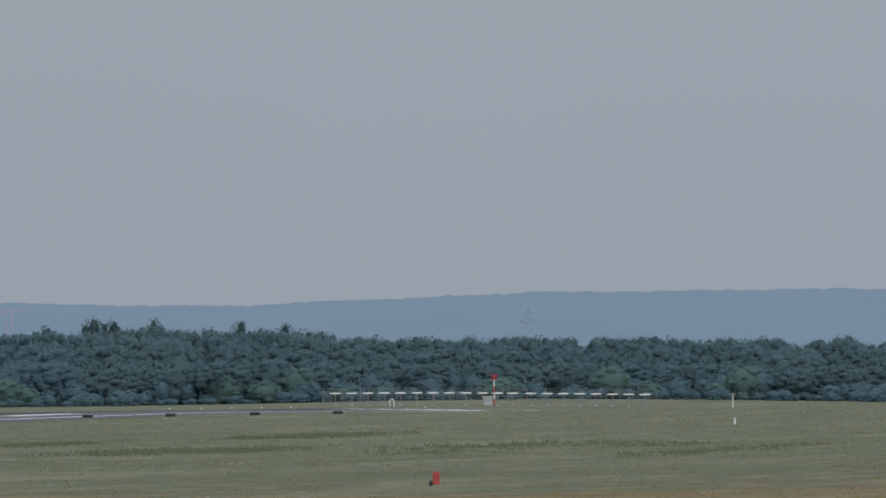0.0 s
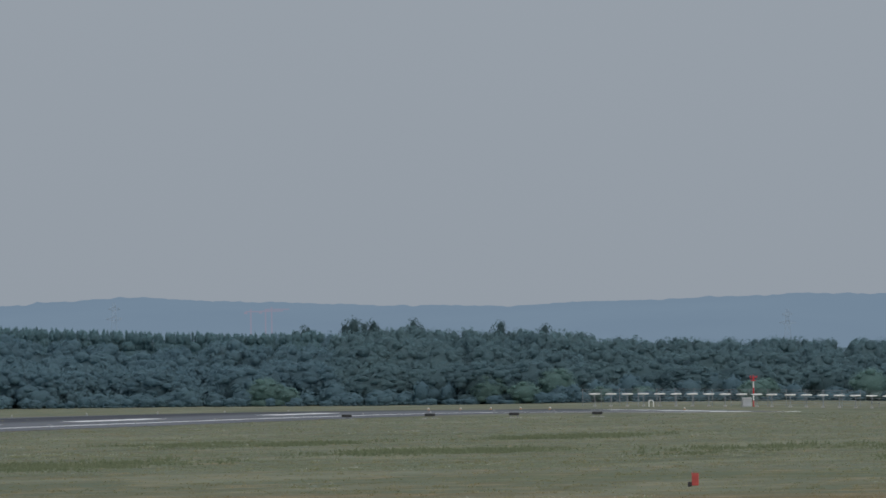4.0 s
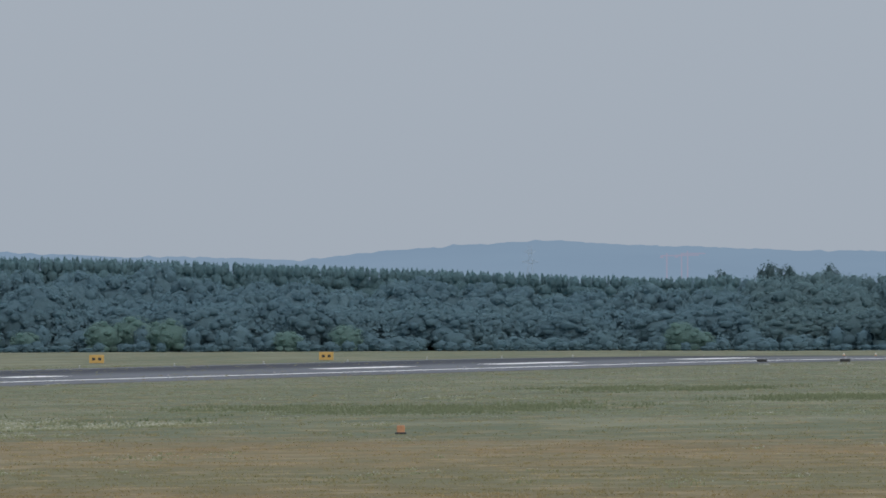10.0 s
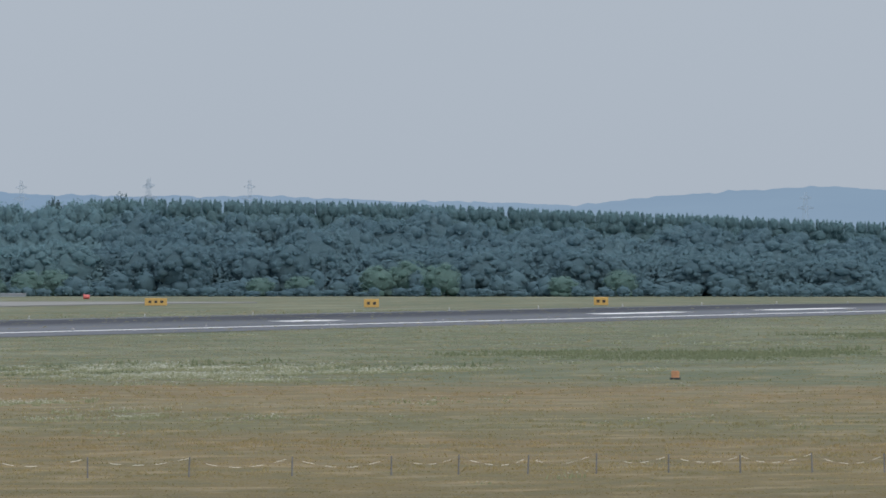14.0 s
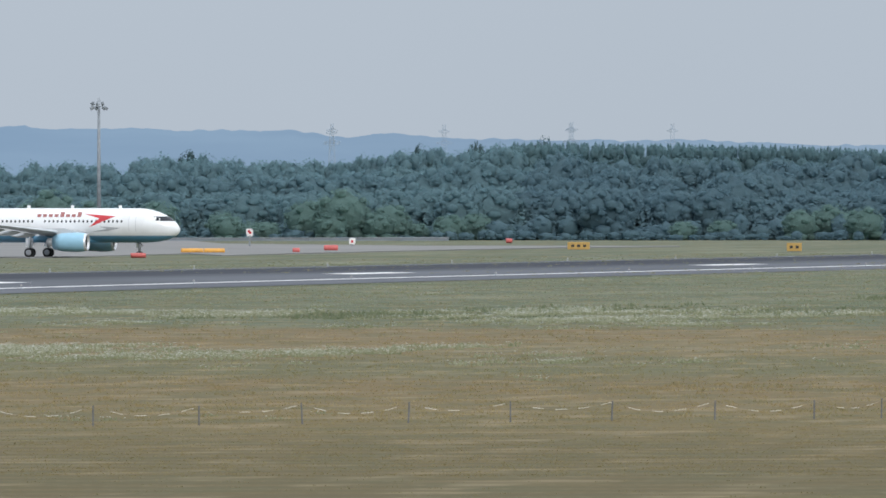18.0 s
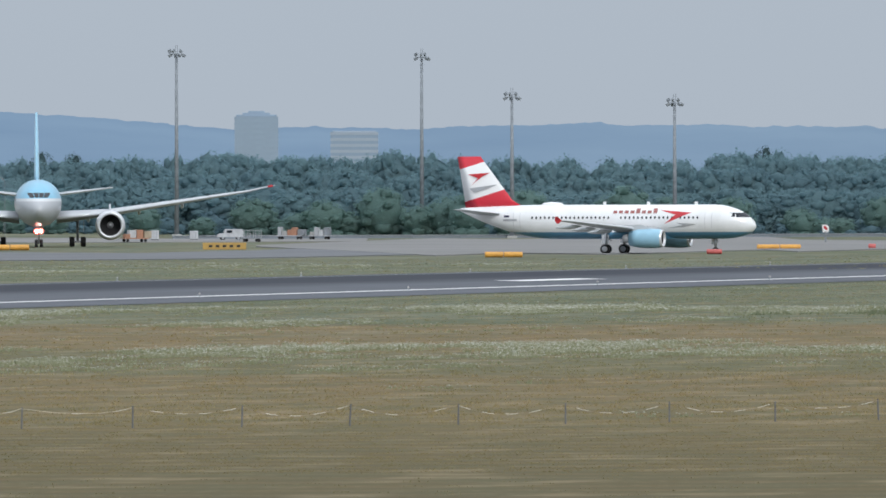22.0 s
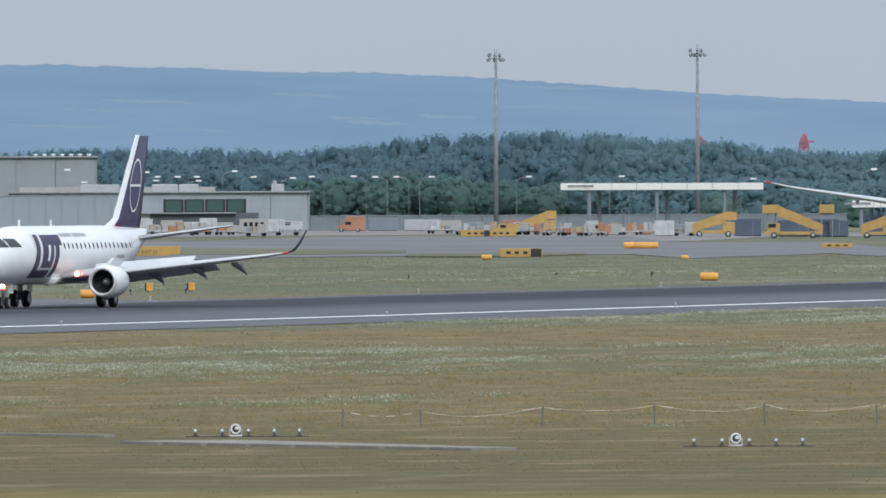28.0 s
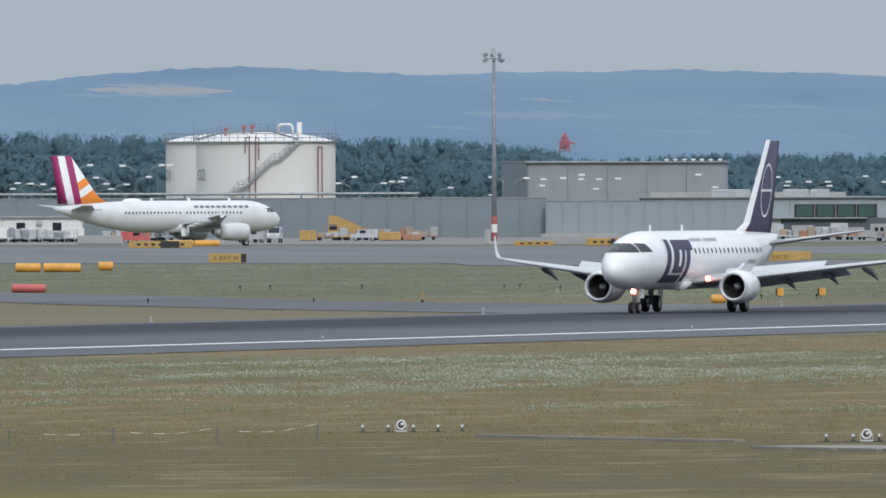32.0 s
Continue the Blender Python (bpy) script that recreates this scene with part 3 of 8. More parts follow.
# ---- forest ----
def crown(rng, h, spread, count, tall=False, lobes=16):
    """One tree: rounded lobes of foliage over a core, and leaf sprays as small triangles that break their outline."""
    L = []
    if tall:  # a narrow spindle
        for i in range(8):
            z = h * (0.16 + 0.76 * i / 7)
            rr = spread * 0.56 * (1.0 - 0.75 * max(0, z / h - 0.62) / 0.38) * (0.85 + 0.3 * rng.random())
            L.append((rng.normal() * spread * 0.14, rng.normal() * spread * 0.14, z, rr, h * 0.085))
    else:
        L.append((0, 0, h * 0.48, spread * 1.0, h * 0.50))
        for i in range(5):  # boughs that hang to the ground
            a = 1.257 * i + rng.random()
            L.append((spread * 0.52 * math.cos(a), spread * 0.52 * math.sin(a), h * (0.08 + 0.10 * rng.random()), spread * 0.42, h * 0.15))
        for i in range(lobes):
            q = -0.55 + 1.5 * (i + rng.random()) / lobes
            a = 2.4 * i + rng.random()
            d = math.sqrt(max(0.05, 1 - min(q * q, 1)))
            rr = spread * (0.18 + 0.13 * rng.random())
            L.append((spread * 0.76 * d * math.cos(a), spread * 0.76 * d * math.sin(a), h * (0.50 + 0.38 * q), rr, rr * (0.80 + 0.25 * rng.random()) * h / 10))
    L = np.array(L)
    bm = bmesh.new()
    bmesh.ops.create_icosphere(bm, subdivisions=1, radius=1)
    cv, cf = np.array([v.co for v in bm.verts]), np.array([[v.index for v in f.verts] for f in bm.faces])
    bm.free()
    V, F = [], []
    for k, l in enumerate(L):
        V.append(l[:3] + cv * (l[3], l[3], l[4]) * (0.80 + 0.14 * rng.random((len(cv), 1))))
        F.append(cf + k * len(cv))
    which = np.where(rng.random(count) < (0 if tall else 0.4), 0, rng.integers(0, len(L), count))
    v = rng.normal(size=(count, 3)) + (0, 0, 0.35)
    v /= np.linalg.norm(v, axis=1)[:, None]
    p = L[which, :3] + v * np.c_[L[which, 3], L[which, 3], L[which, 4]] * (0.84 + 0.15 * rng.random((count, 1)))
    p[:, 2] = np.maximum(p[:, 2], 0.3)
    nrm = v + rng.normal(size=(count, 3)) * 0.30 + (0, 0, 0.10)
    nrm /= np.linalg.norm(nrm, axis=1)[:, None]
    t = np.cross(nrm, rng.normal(size=(count, 3)))
    t /= np.linalg.norm(t, axis=1)[:, None]
    bt = np.cross(nrm, t)
    s = (0.12 + 0.20 * rng.random((count, 1)) ** 1.5) * (1 if not tall else 1.15)
    tri = np.stack([p - t * s - bt * s * 0.7, p + t * s - bt * s * 0.5, p + t * s * 0.3 + bt * s], 1).reshape(-1, 3)
    leaf = np.arange(3 * count).reshape(-1, 3)
    soft = np.r_[np.ones(len(L) * len(cf), bool), np.zeros(count, bool)]
    whole = np.concatenate(V + [tri])
    whole[:, 2] *= h / np.percentile(whole[:, 2], 99.8)
    return whole, np.concatenate(F + [leaf + len(L) * len(cv)]), soft


def big_mesh(name, quads, verts, tris, material, soft=None):
    """One mesh from loose squares and triangles; soft: which triangles are shaded smooth."""
    me = bpy.data.meshes.new(name)
    nq = len(quads) // 4
    me.vertices.add(len(quads) + len(verts))
    me.vertices.foreach_set("co", np.concatenate([quads, verts]).astype(np.float32).ravel())
    loops = np.concatenate([np.arange(len(quads)), (tris + len(quads)).ravel()])
    me.loops.add(len(loops))
    me.loops.foreach_set("vertex_index", loops.astype(np.int32))
    me.polygons.add(nq + len(tris))
    me.polygons.foreach_set("loop_start", np.concatenate([np.arange(nq) * 4, len(quads) + np.arange(len(tris)) * 3]).astype(np.int32))
    me.polygons.foreach_set("use_smooth", np.zeros(nq + len(tris), bool) if soft is None else soft)
    me.update(calc_edges=True)
    me.materials.append(material)
    return me


def wood(name, spots, material, label, seed, tall=False, clumps=1800, lobes=16):
    """One object for a far wood: trees at spots (x, y, height, spread)."""
    rng = np.random.default_rng(seed)
    protos = [crown(rng, 10.0, 4.2, clumps, tall, lobes) for _ in range(11)]
    verts, tris, softs, base = [], [], [], 0
    for x, y, h, sp in spots:
        v, f, soft = protos[rng.integers(0, 11)]
        a = rng.random() * 6.283
        c, s = math.cos(a), math.sin(a)
        k = sp / 4.2
        verts.append(np.stack([(v[:, 0] * c - v[:, 1] * s) * k + x, (v[:, 0] * s + v[:, 1] * c) * k + y, v[:, 2] * h / 10 + ground_z(x, y)], -1))
        tris.append(f + base)
        softs.append(soft)
        base += len(v)
    ob = new(name, big_mesh(name, np.zeros((0, 3)), np.concatenate(verts), np.concatenate(tris), material, np.concatenate(softs)))
    return tagged(ob, label, "forest", "", "stuff")


def tree_top(az):
    ks = (3, 5.1, 6.0, 6.7, 7.1, 7.45, 7.65, 7.95, 8.3, 9, 9.9, 10.7, 11.1, 11.45, 11.8, 12.3, 13, 13.7, 14.2, 14.5, 14.9, 15.08, 15.26, 15.45, 15.69, 15.9, 16.13, 16.33, 16.6, 16.74, 16.92, 17.1, 17.42, 17.62, 17.76, 17.89, 18.21, 18.43, 19.06, 19.47, 22)
    hs = (7.6, 7.7, 9.0, 9.2, 10.8, 11.3, 11.4, 10.4, 10.8, 12.2, 13.7, 14.3, 13.4, 11.7, 12.6, 11.3, 12.1, 12.2, 11.4, 12.1, 12.2, 13.2, 14.0, 14.7, 15.4, 15.1, 14.7, 13.4, 12.3, 13.0, 12.5, 12.9, 12.5, 11.9, 13.5, 14.3, 15.5, 15.3, 15.6, 16.4, 16.4)
    return float(np.interp(az, ks, hs))


# Leaf greens below are lifted and turned bluer, with distance haze in the colour.
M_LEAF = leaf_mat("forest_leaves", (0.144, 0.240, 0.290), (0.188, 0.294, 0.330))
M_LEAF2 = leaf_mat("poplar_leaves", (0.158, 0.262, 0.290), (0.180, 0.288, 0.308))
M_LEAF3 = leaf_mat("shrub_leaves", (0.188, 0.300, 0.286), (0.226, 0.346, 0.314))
M_LEAF4 = leaf_mat("hazed_far_wood_leaves", (0.158, 0.264, 0.318), (0.176, 0.286, 0.332))
rng = np.random.default_rng(5)
front, back, shrubs, dark = [], [], [], []
for az in np.arange(3.8, 15.6, 0.082):
    for row in range(3):
        a = az + rng.normal() * 0.035
        r = 2850 + 14 * row + rng.normal() * 4 + (60 * ease((a - 12.5) / 2.5))
        x, y = polar(a, r)
        top = 7.03 + (tree_top(a) - 7.03) * r / 2650 - ground_z(x, y)
        k = (0.50, 0.67, 0.81)[row] if 7.9 < a < 10.75 else (0.56, 0.76, 0.90)[row]
        front.append((x, y, top * k * (1 + rng.normal() * 0.07), 4.0 + rng.random() * 2.0))
for row, step, share, wide in ((0, 0.03, 0.972, 3.6), (1, 0.018, 0.985, 2.2), (2, 0.012, 1.003, 1.2)):  # a close stand, its tips the finest
    for az in np.arange(7.8, 10.8, step):
        a = az + rng.normal() * 0.004
        x, y = polar(a, 2898 + 8 * row + rng.normal() * 2)
        top = 7.03 + (tree_top(a) - 7.03) * 2910 / 2650 - ground_z(x, y)
        back.append((x, y, top * (share + rng.normal() * 0.009), wide * (0.9 + 0.3 * rng.random())))
for az in np.arange(3.6, 15.5, 0.13):
    for rep in range(1 + int(rng.random() < 0.9 * ease((az - 10.6) / 0.6) * ease((13.7 - az) / 0.4)) + int(rng.random() < 0.7 * ease((az - 10.6) / 0.6) * ease((13.7 - az) / 0.4)) - int(rng.random() > 0.6 * (0.4 + ease((az - 9) / 3) + math.exp(-((az - 7.0) / 0.6) ** 2)))):
        x, y = polar(az + rng.normal() * 0.05, 2832 + rng.normal() * 4)
        hs = 2.6 + (3.6 + 2.4 * ease((az - 10.6) / 0.6) * ease((13.7 - az) / 0.4)) * rng.random() ** 1.5
        shrubs.append((x, y, hs, 1.3 + 0.42 * hs))
for az in np.arange(3.8, 15.6, 0.05):
    a = az + rng.normal() * 0.012
    if not 7.95 < a < 10.7:
        x, y = polar(a, 2908 + 60 * ease((a - 12.5) / 2.5) + rng.normal() * 3)
        top = 7.03 + (tree_top(a) - 7.03) * 2908 / 2650 - ground_z(x, y)
        front.append((x, y, top * (0.975 + rng.normal() * 0.025), 2.8 + 1.4 * rng.random()))
for a, up, sp in ((7.68, 1.5, 3.4), (7.62, 1.0, 2.6), (7.48, 1.3, 2.6), (7.20, 1.2, 2.6), (7.05, 0.9, 2.4), (7.84, 0.9, 2.6), (10.70, 0.9, 2.6), (10.92, 0.6, 2.4), (11.10, 0.7, 2.2), (11.86, 0.7, 3.0), (14.22, 1.2, 3.4), (14.12, 0.8, 2.8)):  # dark round crowns over the rest
    x, y = polar(a, 2915 + 60 * ease((a - 12.5) / 2.5))
    dark.append((x, y, 7.03 + (tree_top(a) - 7.03) * 2915 / 2650 - ground_z(x, y) + up, sp))
# darker leaf tone of the end wood, again with haze blue in it
M_LEAF5 = leaf_mat("hazed_end_wood_leaves", (0.140, 0.228, 0.262), (0.180, 0.276, 0.292))
end_wood = [w for w in front if math.degrees(math.atan2(-w[0], w[1])) < 7.75]
mid_wood = [w for w in front if 7.75 <= math.degrees(math.atan2(-w[0], w[1])) < 10.75]
near_wood = [w for w in front if math.degrees(math.atan2(-w[0], w[1])) >= 10.75]
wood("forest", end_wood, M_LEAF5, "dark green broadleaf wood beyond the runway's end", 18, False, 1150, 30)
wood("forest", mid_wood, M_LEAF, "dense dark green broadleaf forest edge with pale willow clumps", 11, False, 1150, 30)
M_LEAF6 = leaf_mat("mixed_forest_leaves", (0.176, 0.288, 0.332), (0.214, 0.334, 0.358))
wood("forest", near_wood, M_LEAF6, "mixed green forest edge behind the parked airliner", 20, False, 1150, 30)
wood("forest", dark, leaf_mat("dark_oak_leaves", (0.092, 0.152, 0.165), (0.120, 0.188, 0.198)), "dark round crowns standing above the forest", 17, False, 1800)
under = []
for az in np.arange(3.7, 15.5, 0.05):
    x, y = polar(az + rng.normal() * 0.02, 2840 + 50 * ease((az - 12.5) / 2.5) + rng.normal() * 3)
    under.append((x, y, 2.2 + 2.6 * rng.random() ** 2, 1.5 + 1.3 * rng.random()))
for az in np.arange(3.7, 15.5, 0.035):
    x, y = polar(az + rng.normal() * 0.015, 2829 + 40 * ease((az - 12.5) / 2.5) + rng.normal() * 3)
    under.append((x, y, 0.7 + 1.3 * rng.random(), 1.0 + 0.9 * rng.random()))
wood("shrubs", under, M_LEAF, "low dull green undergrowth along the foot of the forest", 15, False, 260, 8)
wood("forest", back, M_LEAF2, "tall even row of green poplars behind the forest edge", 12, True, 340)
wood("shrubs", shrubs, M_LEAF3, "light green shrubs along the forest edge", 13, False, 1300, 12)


def twigs(a0, a1, r, low, share, count, material, label, seed):
    """Outer twigs and leaf sprays that close the hollows between the crowns of a wood's edge."""
    g = np.random.default_rng(seed)
    az = np.radians(a0 + (a1 - a0) * g.random(count))
    rr = r + 5 * g.random(count) + 60 * np.clip((np.degrees(az) - 12.5) / 2.5, 0, 1) * (r < 3000)
    top = np.array([tree_top(a) for a in np.degrees(az)]) * share
    z = low + (top - low) * g.random(count)
    rr += 16 * np.clip(z / top - 0.3, 0, 1)
    p = np.c_[-rr * np.sin(az), rr * np.cos(az), z]
    p[:, 2] += [ground_z(x, y) for x, y in p[:, :2]]
    nrm = np.c_[np.sin(az), -np.cos(az), np.full(count, 0.55)] + g.normal(size=(count, 3)) * 0.35
    t = np.cross(nrm, g.normal(size=(count, 3)))
    t /= np.linalg.norm(t, axis=1)[:, None]
    bt = np.cross(nrm / np.linalg.norm(nrm, axis=1)[:, None], t)
    s = 0.16 + 0.24 * g.random((count, 1))
    tri = np.stack([p - t * s - bt * s * 0.7, p + t * s - bt * s * 0.5, p + t * s * 0.3 + bt * s], 1).reshape(-1, 3)
    ob = new("leaf_sprays", big_mesh("leaf_sprays", np.zeros((0, 3)), tri, np.arange(3 * count).reshape(-1, 3), material))
    tagged(ob, label, "foliage", "", "stuff")


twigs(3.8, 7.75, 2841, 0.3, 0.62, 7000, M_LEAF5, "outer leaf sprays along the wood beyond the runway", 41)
twigs(7.75, 10.75, 2841, 0.3, 0.62, 6000, M_LEAF, "outer leaf sprays along the broadleaf forest edge", 42)
twigs(10.75, 15.5, 2841, 0.3, 0.62, 12000, M_LEAF6, "outer leaf sprays along the mixed forest edge", 43)
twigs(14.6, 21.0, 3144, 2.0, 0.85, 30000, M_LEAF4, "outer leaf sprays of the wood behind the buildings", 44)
behind, crest = [], []
for az in np.arange(14.6, 21.2, 0.078):
    for row in range(3):
        a = az + rng.normal() * 0.035
        r = 3150 + 13 * row + rng.normal() * 5
        x, y = polar(a, r)
        top = 7.03 + (tree_top(a) - 7.03) * r / 2650
        behind.append((x, y, top * (0.70, 0.88, 0.99)[row] * (1 + rng.normal() * 0.012), 3.9 + rng.random() * 1.8))
for az in np.arange(14.6, 21.2, 0.022):
    a = az + rng.normal() * 0.008
    x, y = polar(a, 3205 + rng.normal() * 3)
    crest.append((x, y, (7.03 + (tree_top(a) - 7.03) * 3205 / 2650) * (0.985 + rng.normal() * 0.008), 2.0 + 0.7 * rng.random()))
paler = []
for az in np.arange(15.6, 16.5, 0.05):
    x, y = polar(az + rng.normal() * 0.03, 3118 + rng.normal() * 5)
    paler.append((x, y, 6.2 + 2.6 * rng.random() + 1.5 * math.exp(-((az - 16.1) / 0.25) ** 2), 3.6 + 1.4 * rng.random()))
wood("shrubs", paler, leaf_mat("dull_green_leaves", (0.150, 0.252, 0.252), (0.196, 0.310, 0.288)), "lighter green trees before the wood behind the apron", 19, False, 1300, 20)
wood("forest", behind, M_LEAF4, "haze-tinted blue-green wood behind the airport buildings", 14, False, 950, 24)
wood("forest", crest, M_LEAF4, "even haze-tinted blue-green tree line behind the airport buildings", 16, False, 650, 7)


# ---- aircraft ----
class Body:
    """A fuselage: x runs from the nose (0) to the tail (-length); half width, half height and centre line by station."""

    def __init__(self, length, hw, hh, zc, nose, tail, droop=0.26, rise=0.8, blunt=0.58, beak=0.0):
        self.blunt, self.beak = blunt, beak
        self.length, self.hw, self.hh, self.zc, self.nose, self.tail, self.droop, self.rise = length, hw, hh, zc, nose, tail, droop, rise

    def at(self, s):
        k = 1.0
        zc = self.zc
        if s < self.nose:
            u = s / self.nose
            k = max(0.03, (1 - (1 - u) ** 2.1) ** self.blunt)
            zc -= self.droop * self.hh * (1 - u) ** 1.7
        elif s > self.length - self.tail:
            u = (s - self.length + self.tail) / self.tail
            k = 1 - 0.90 * u ** 1.7
            zc += self.rise * self.hh * (1 - k)
        return self.hw * k, self.hh * k, zc

    def point(self, s, a, out=0.0):
        """The skin at station s; a: degrees up from the left side (y > 0), 90 at the crown, 180 on the right."""
        w, h, z = self.at(s)
        c, q = math.cos(radians(a)), math.sin(radians(a))
        return Vector((self.beak * max(0, 1 - s / self.nose) - s, (w + out) * c, z + (h + out) * q))

    def angle(self, s, z):
        w, h, zc = self.at(s)
        return math.degrees(math.asin(max(-0.999, min(0.999, (z - zc) / h))))


def fuselage(body, seg=36):
    ss = [body.nose * (i / 16) ** 1.6 for i in range(17)]
    ss += [body.nose + (body.length - body.nose - body.tail) * i / 6 for i in range(1, 7)]
    ss += [body.length - body.tail + body.tail * i / 12 for i in range(1, 13)]
    return loft(bmesh.new(), [[body.point(max(s, 0.01), 360 * i / seg) for i in range(seg)] for s in ss])


def decal(body, outline, side, out=0.02, fine=6):
    """A flat shape in (station, height) laid on the skin in narrow strips; side: 1 left, -1 right."""
    bm = bmesh.new()
    zs = sorted({z for _, z in outline})
    levels = []
    for a, b in zip(zs, zs[1:]):
        n = max(1, int((b - a) / 0.09))
        levels += [(a + (b - a) * i / n, a + (b - a) * (i + 1) / n) for i in range(n)]
    edges = list(zip(outline, outline[1:] + outline[:1]))

    def put(s, z):
        a = body.angle(s, z)
        return bm.verts.new(body.point(s, a if side > 0 else 180 - a, out))

    for z0, z1 in levels:
        cut = []
        for (s0, a0), (s1, a1) in edges:
            lo, hi = min(a0, a1), max(a0, a1)
            if lo <= z0 + 1e-6 and hi >= z1 - 1e-6 and hi > lo:
                cut.append(tuple(s0 + (s1 - s0) * (z - a0) / (a1 - a0) for z in (z0, z1)))
        cut.sort(key=lambda c: c[0] + c[1])
        for c, d in zip(cut[::2], cut[1::2]):
            m = max(1, int((d[0] - c[0]) / 0.5))
            for i in range(m):
                k0, k1 = i / m, (i + 1) / m
                bm.faces.new([put(c[0] + (d[0] - c[0]) * k0, z0), put(c[0] + (d[0] - c[0]) * k1, z0), put(c[1] + (d[1] - c[1]) * k1, z1), put(c[1] + (d[1] - c[1]) * k0, z1)])
    bmesh.ops.remove_doubles(bm, verts=bm.verts, dist=0.001)
    return bm


def pane(body, a0, a1, z0, z1, out=0.02, n=8):
    """A windshield pane on the nose between two heights and two angles round the body."""
    bm = bmesh.new()
    grid = []
    for i in range(n + 1):
        a = a0 + (a1 - a0) * i / n
        row = []
        for j in range(5):
            z = z0 + (z1 - z0) * j / 4
            lo, hi = 0.02, body.nose
            for _ in range(30):
                s = (lo + hi) / 2
                if body.point(s, a).z < z:
                    lo = s
                else:
                    hi = s
            row.append(bm.verts.new(body.point(hi, a, out)))
        grid.append(row)
    for a, b in zip(grid, grid[1:]):
        for j in range(4):
            bm.faces.new((a[j], a[j + 1], b[j + 1], b[j]))
    return bm


def band(body, s0, s1, a0, a1, out=0.015, ns=6, na=4):
    """A patch of skin between two stations and two angles."""
    bm = bmesh.new()
    g = [[bm.verts.new(body.point(s0 + (s1 - s0) * i / ns, a0 + (a1 - a0) * j / na, out)) for j in range(na + 1)] for i in range(ns + 1)]
    for i in range(ns):
        for j in range(na):
            bm.faces.new((g[i][j], g[i][j + 1], g[i + 1][j + 1], g[i + 1][j]))
    return bm


FOIL = ((1.0, 0.0), (0.75, 0.32), (0.5, 0.52), (0.28, 0.58), (0.1, 0.42), (0.02, 0.18), (0.0, 0.0), (0.02, -0.14), (0.1, -0.3), (0.28, -0.42), (0.5, -0.4), (0.75, -0.2))


def foil_ring(x, y, z, chord, thick, up=False):
    """A wing section with its leading edge at x; up: the section lies flat, for a fin."""
    return [Vector((x - c * chord, y + t * thick, z)) if up else Vector((x - c * chord, y, z + t * thick)) for c, t in FOIL]


def wing_mesh(sections, side):
    rings = [foil_ring(x, y * side, z, c, t) for x, y, z, c, t in sections]
    return loft(bmesh.new(), rings)


def wheel(parent, at, r, w, name="wheel"):
    bm = bmesh.new()
    lathe(bm, [(-w / 2, r * 0.62), (-w / 2, r * 0.86), (-w * 0.36, r * 0.97), (0, r), (w * 0.36, r * 0.97), (w / 2, r * 0.86), (w / 2, r * 0.62)], (0, 1, 0), at, 20)
    wh = part(name, bm, M_TYRE, parent, "", True)
    bm = lathe(bmesh.new(), [(-w * 0.42, 0.001), (-w * 0.42, r * 0.3), (-w * 0.5, r * 0.62), (w * 0.5, r * 0.62), (w * 0.42, r * 0.3), (w * 0.42, 0.001)], (0, 1, 0), at, 14)
    part("rim", bm, M_STEEL, wh, "", True)
    return wh


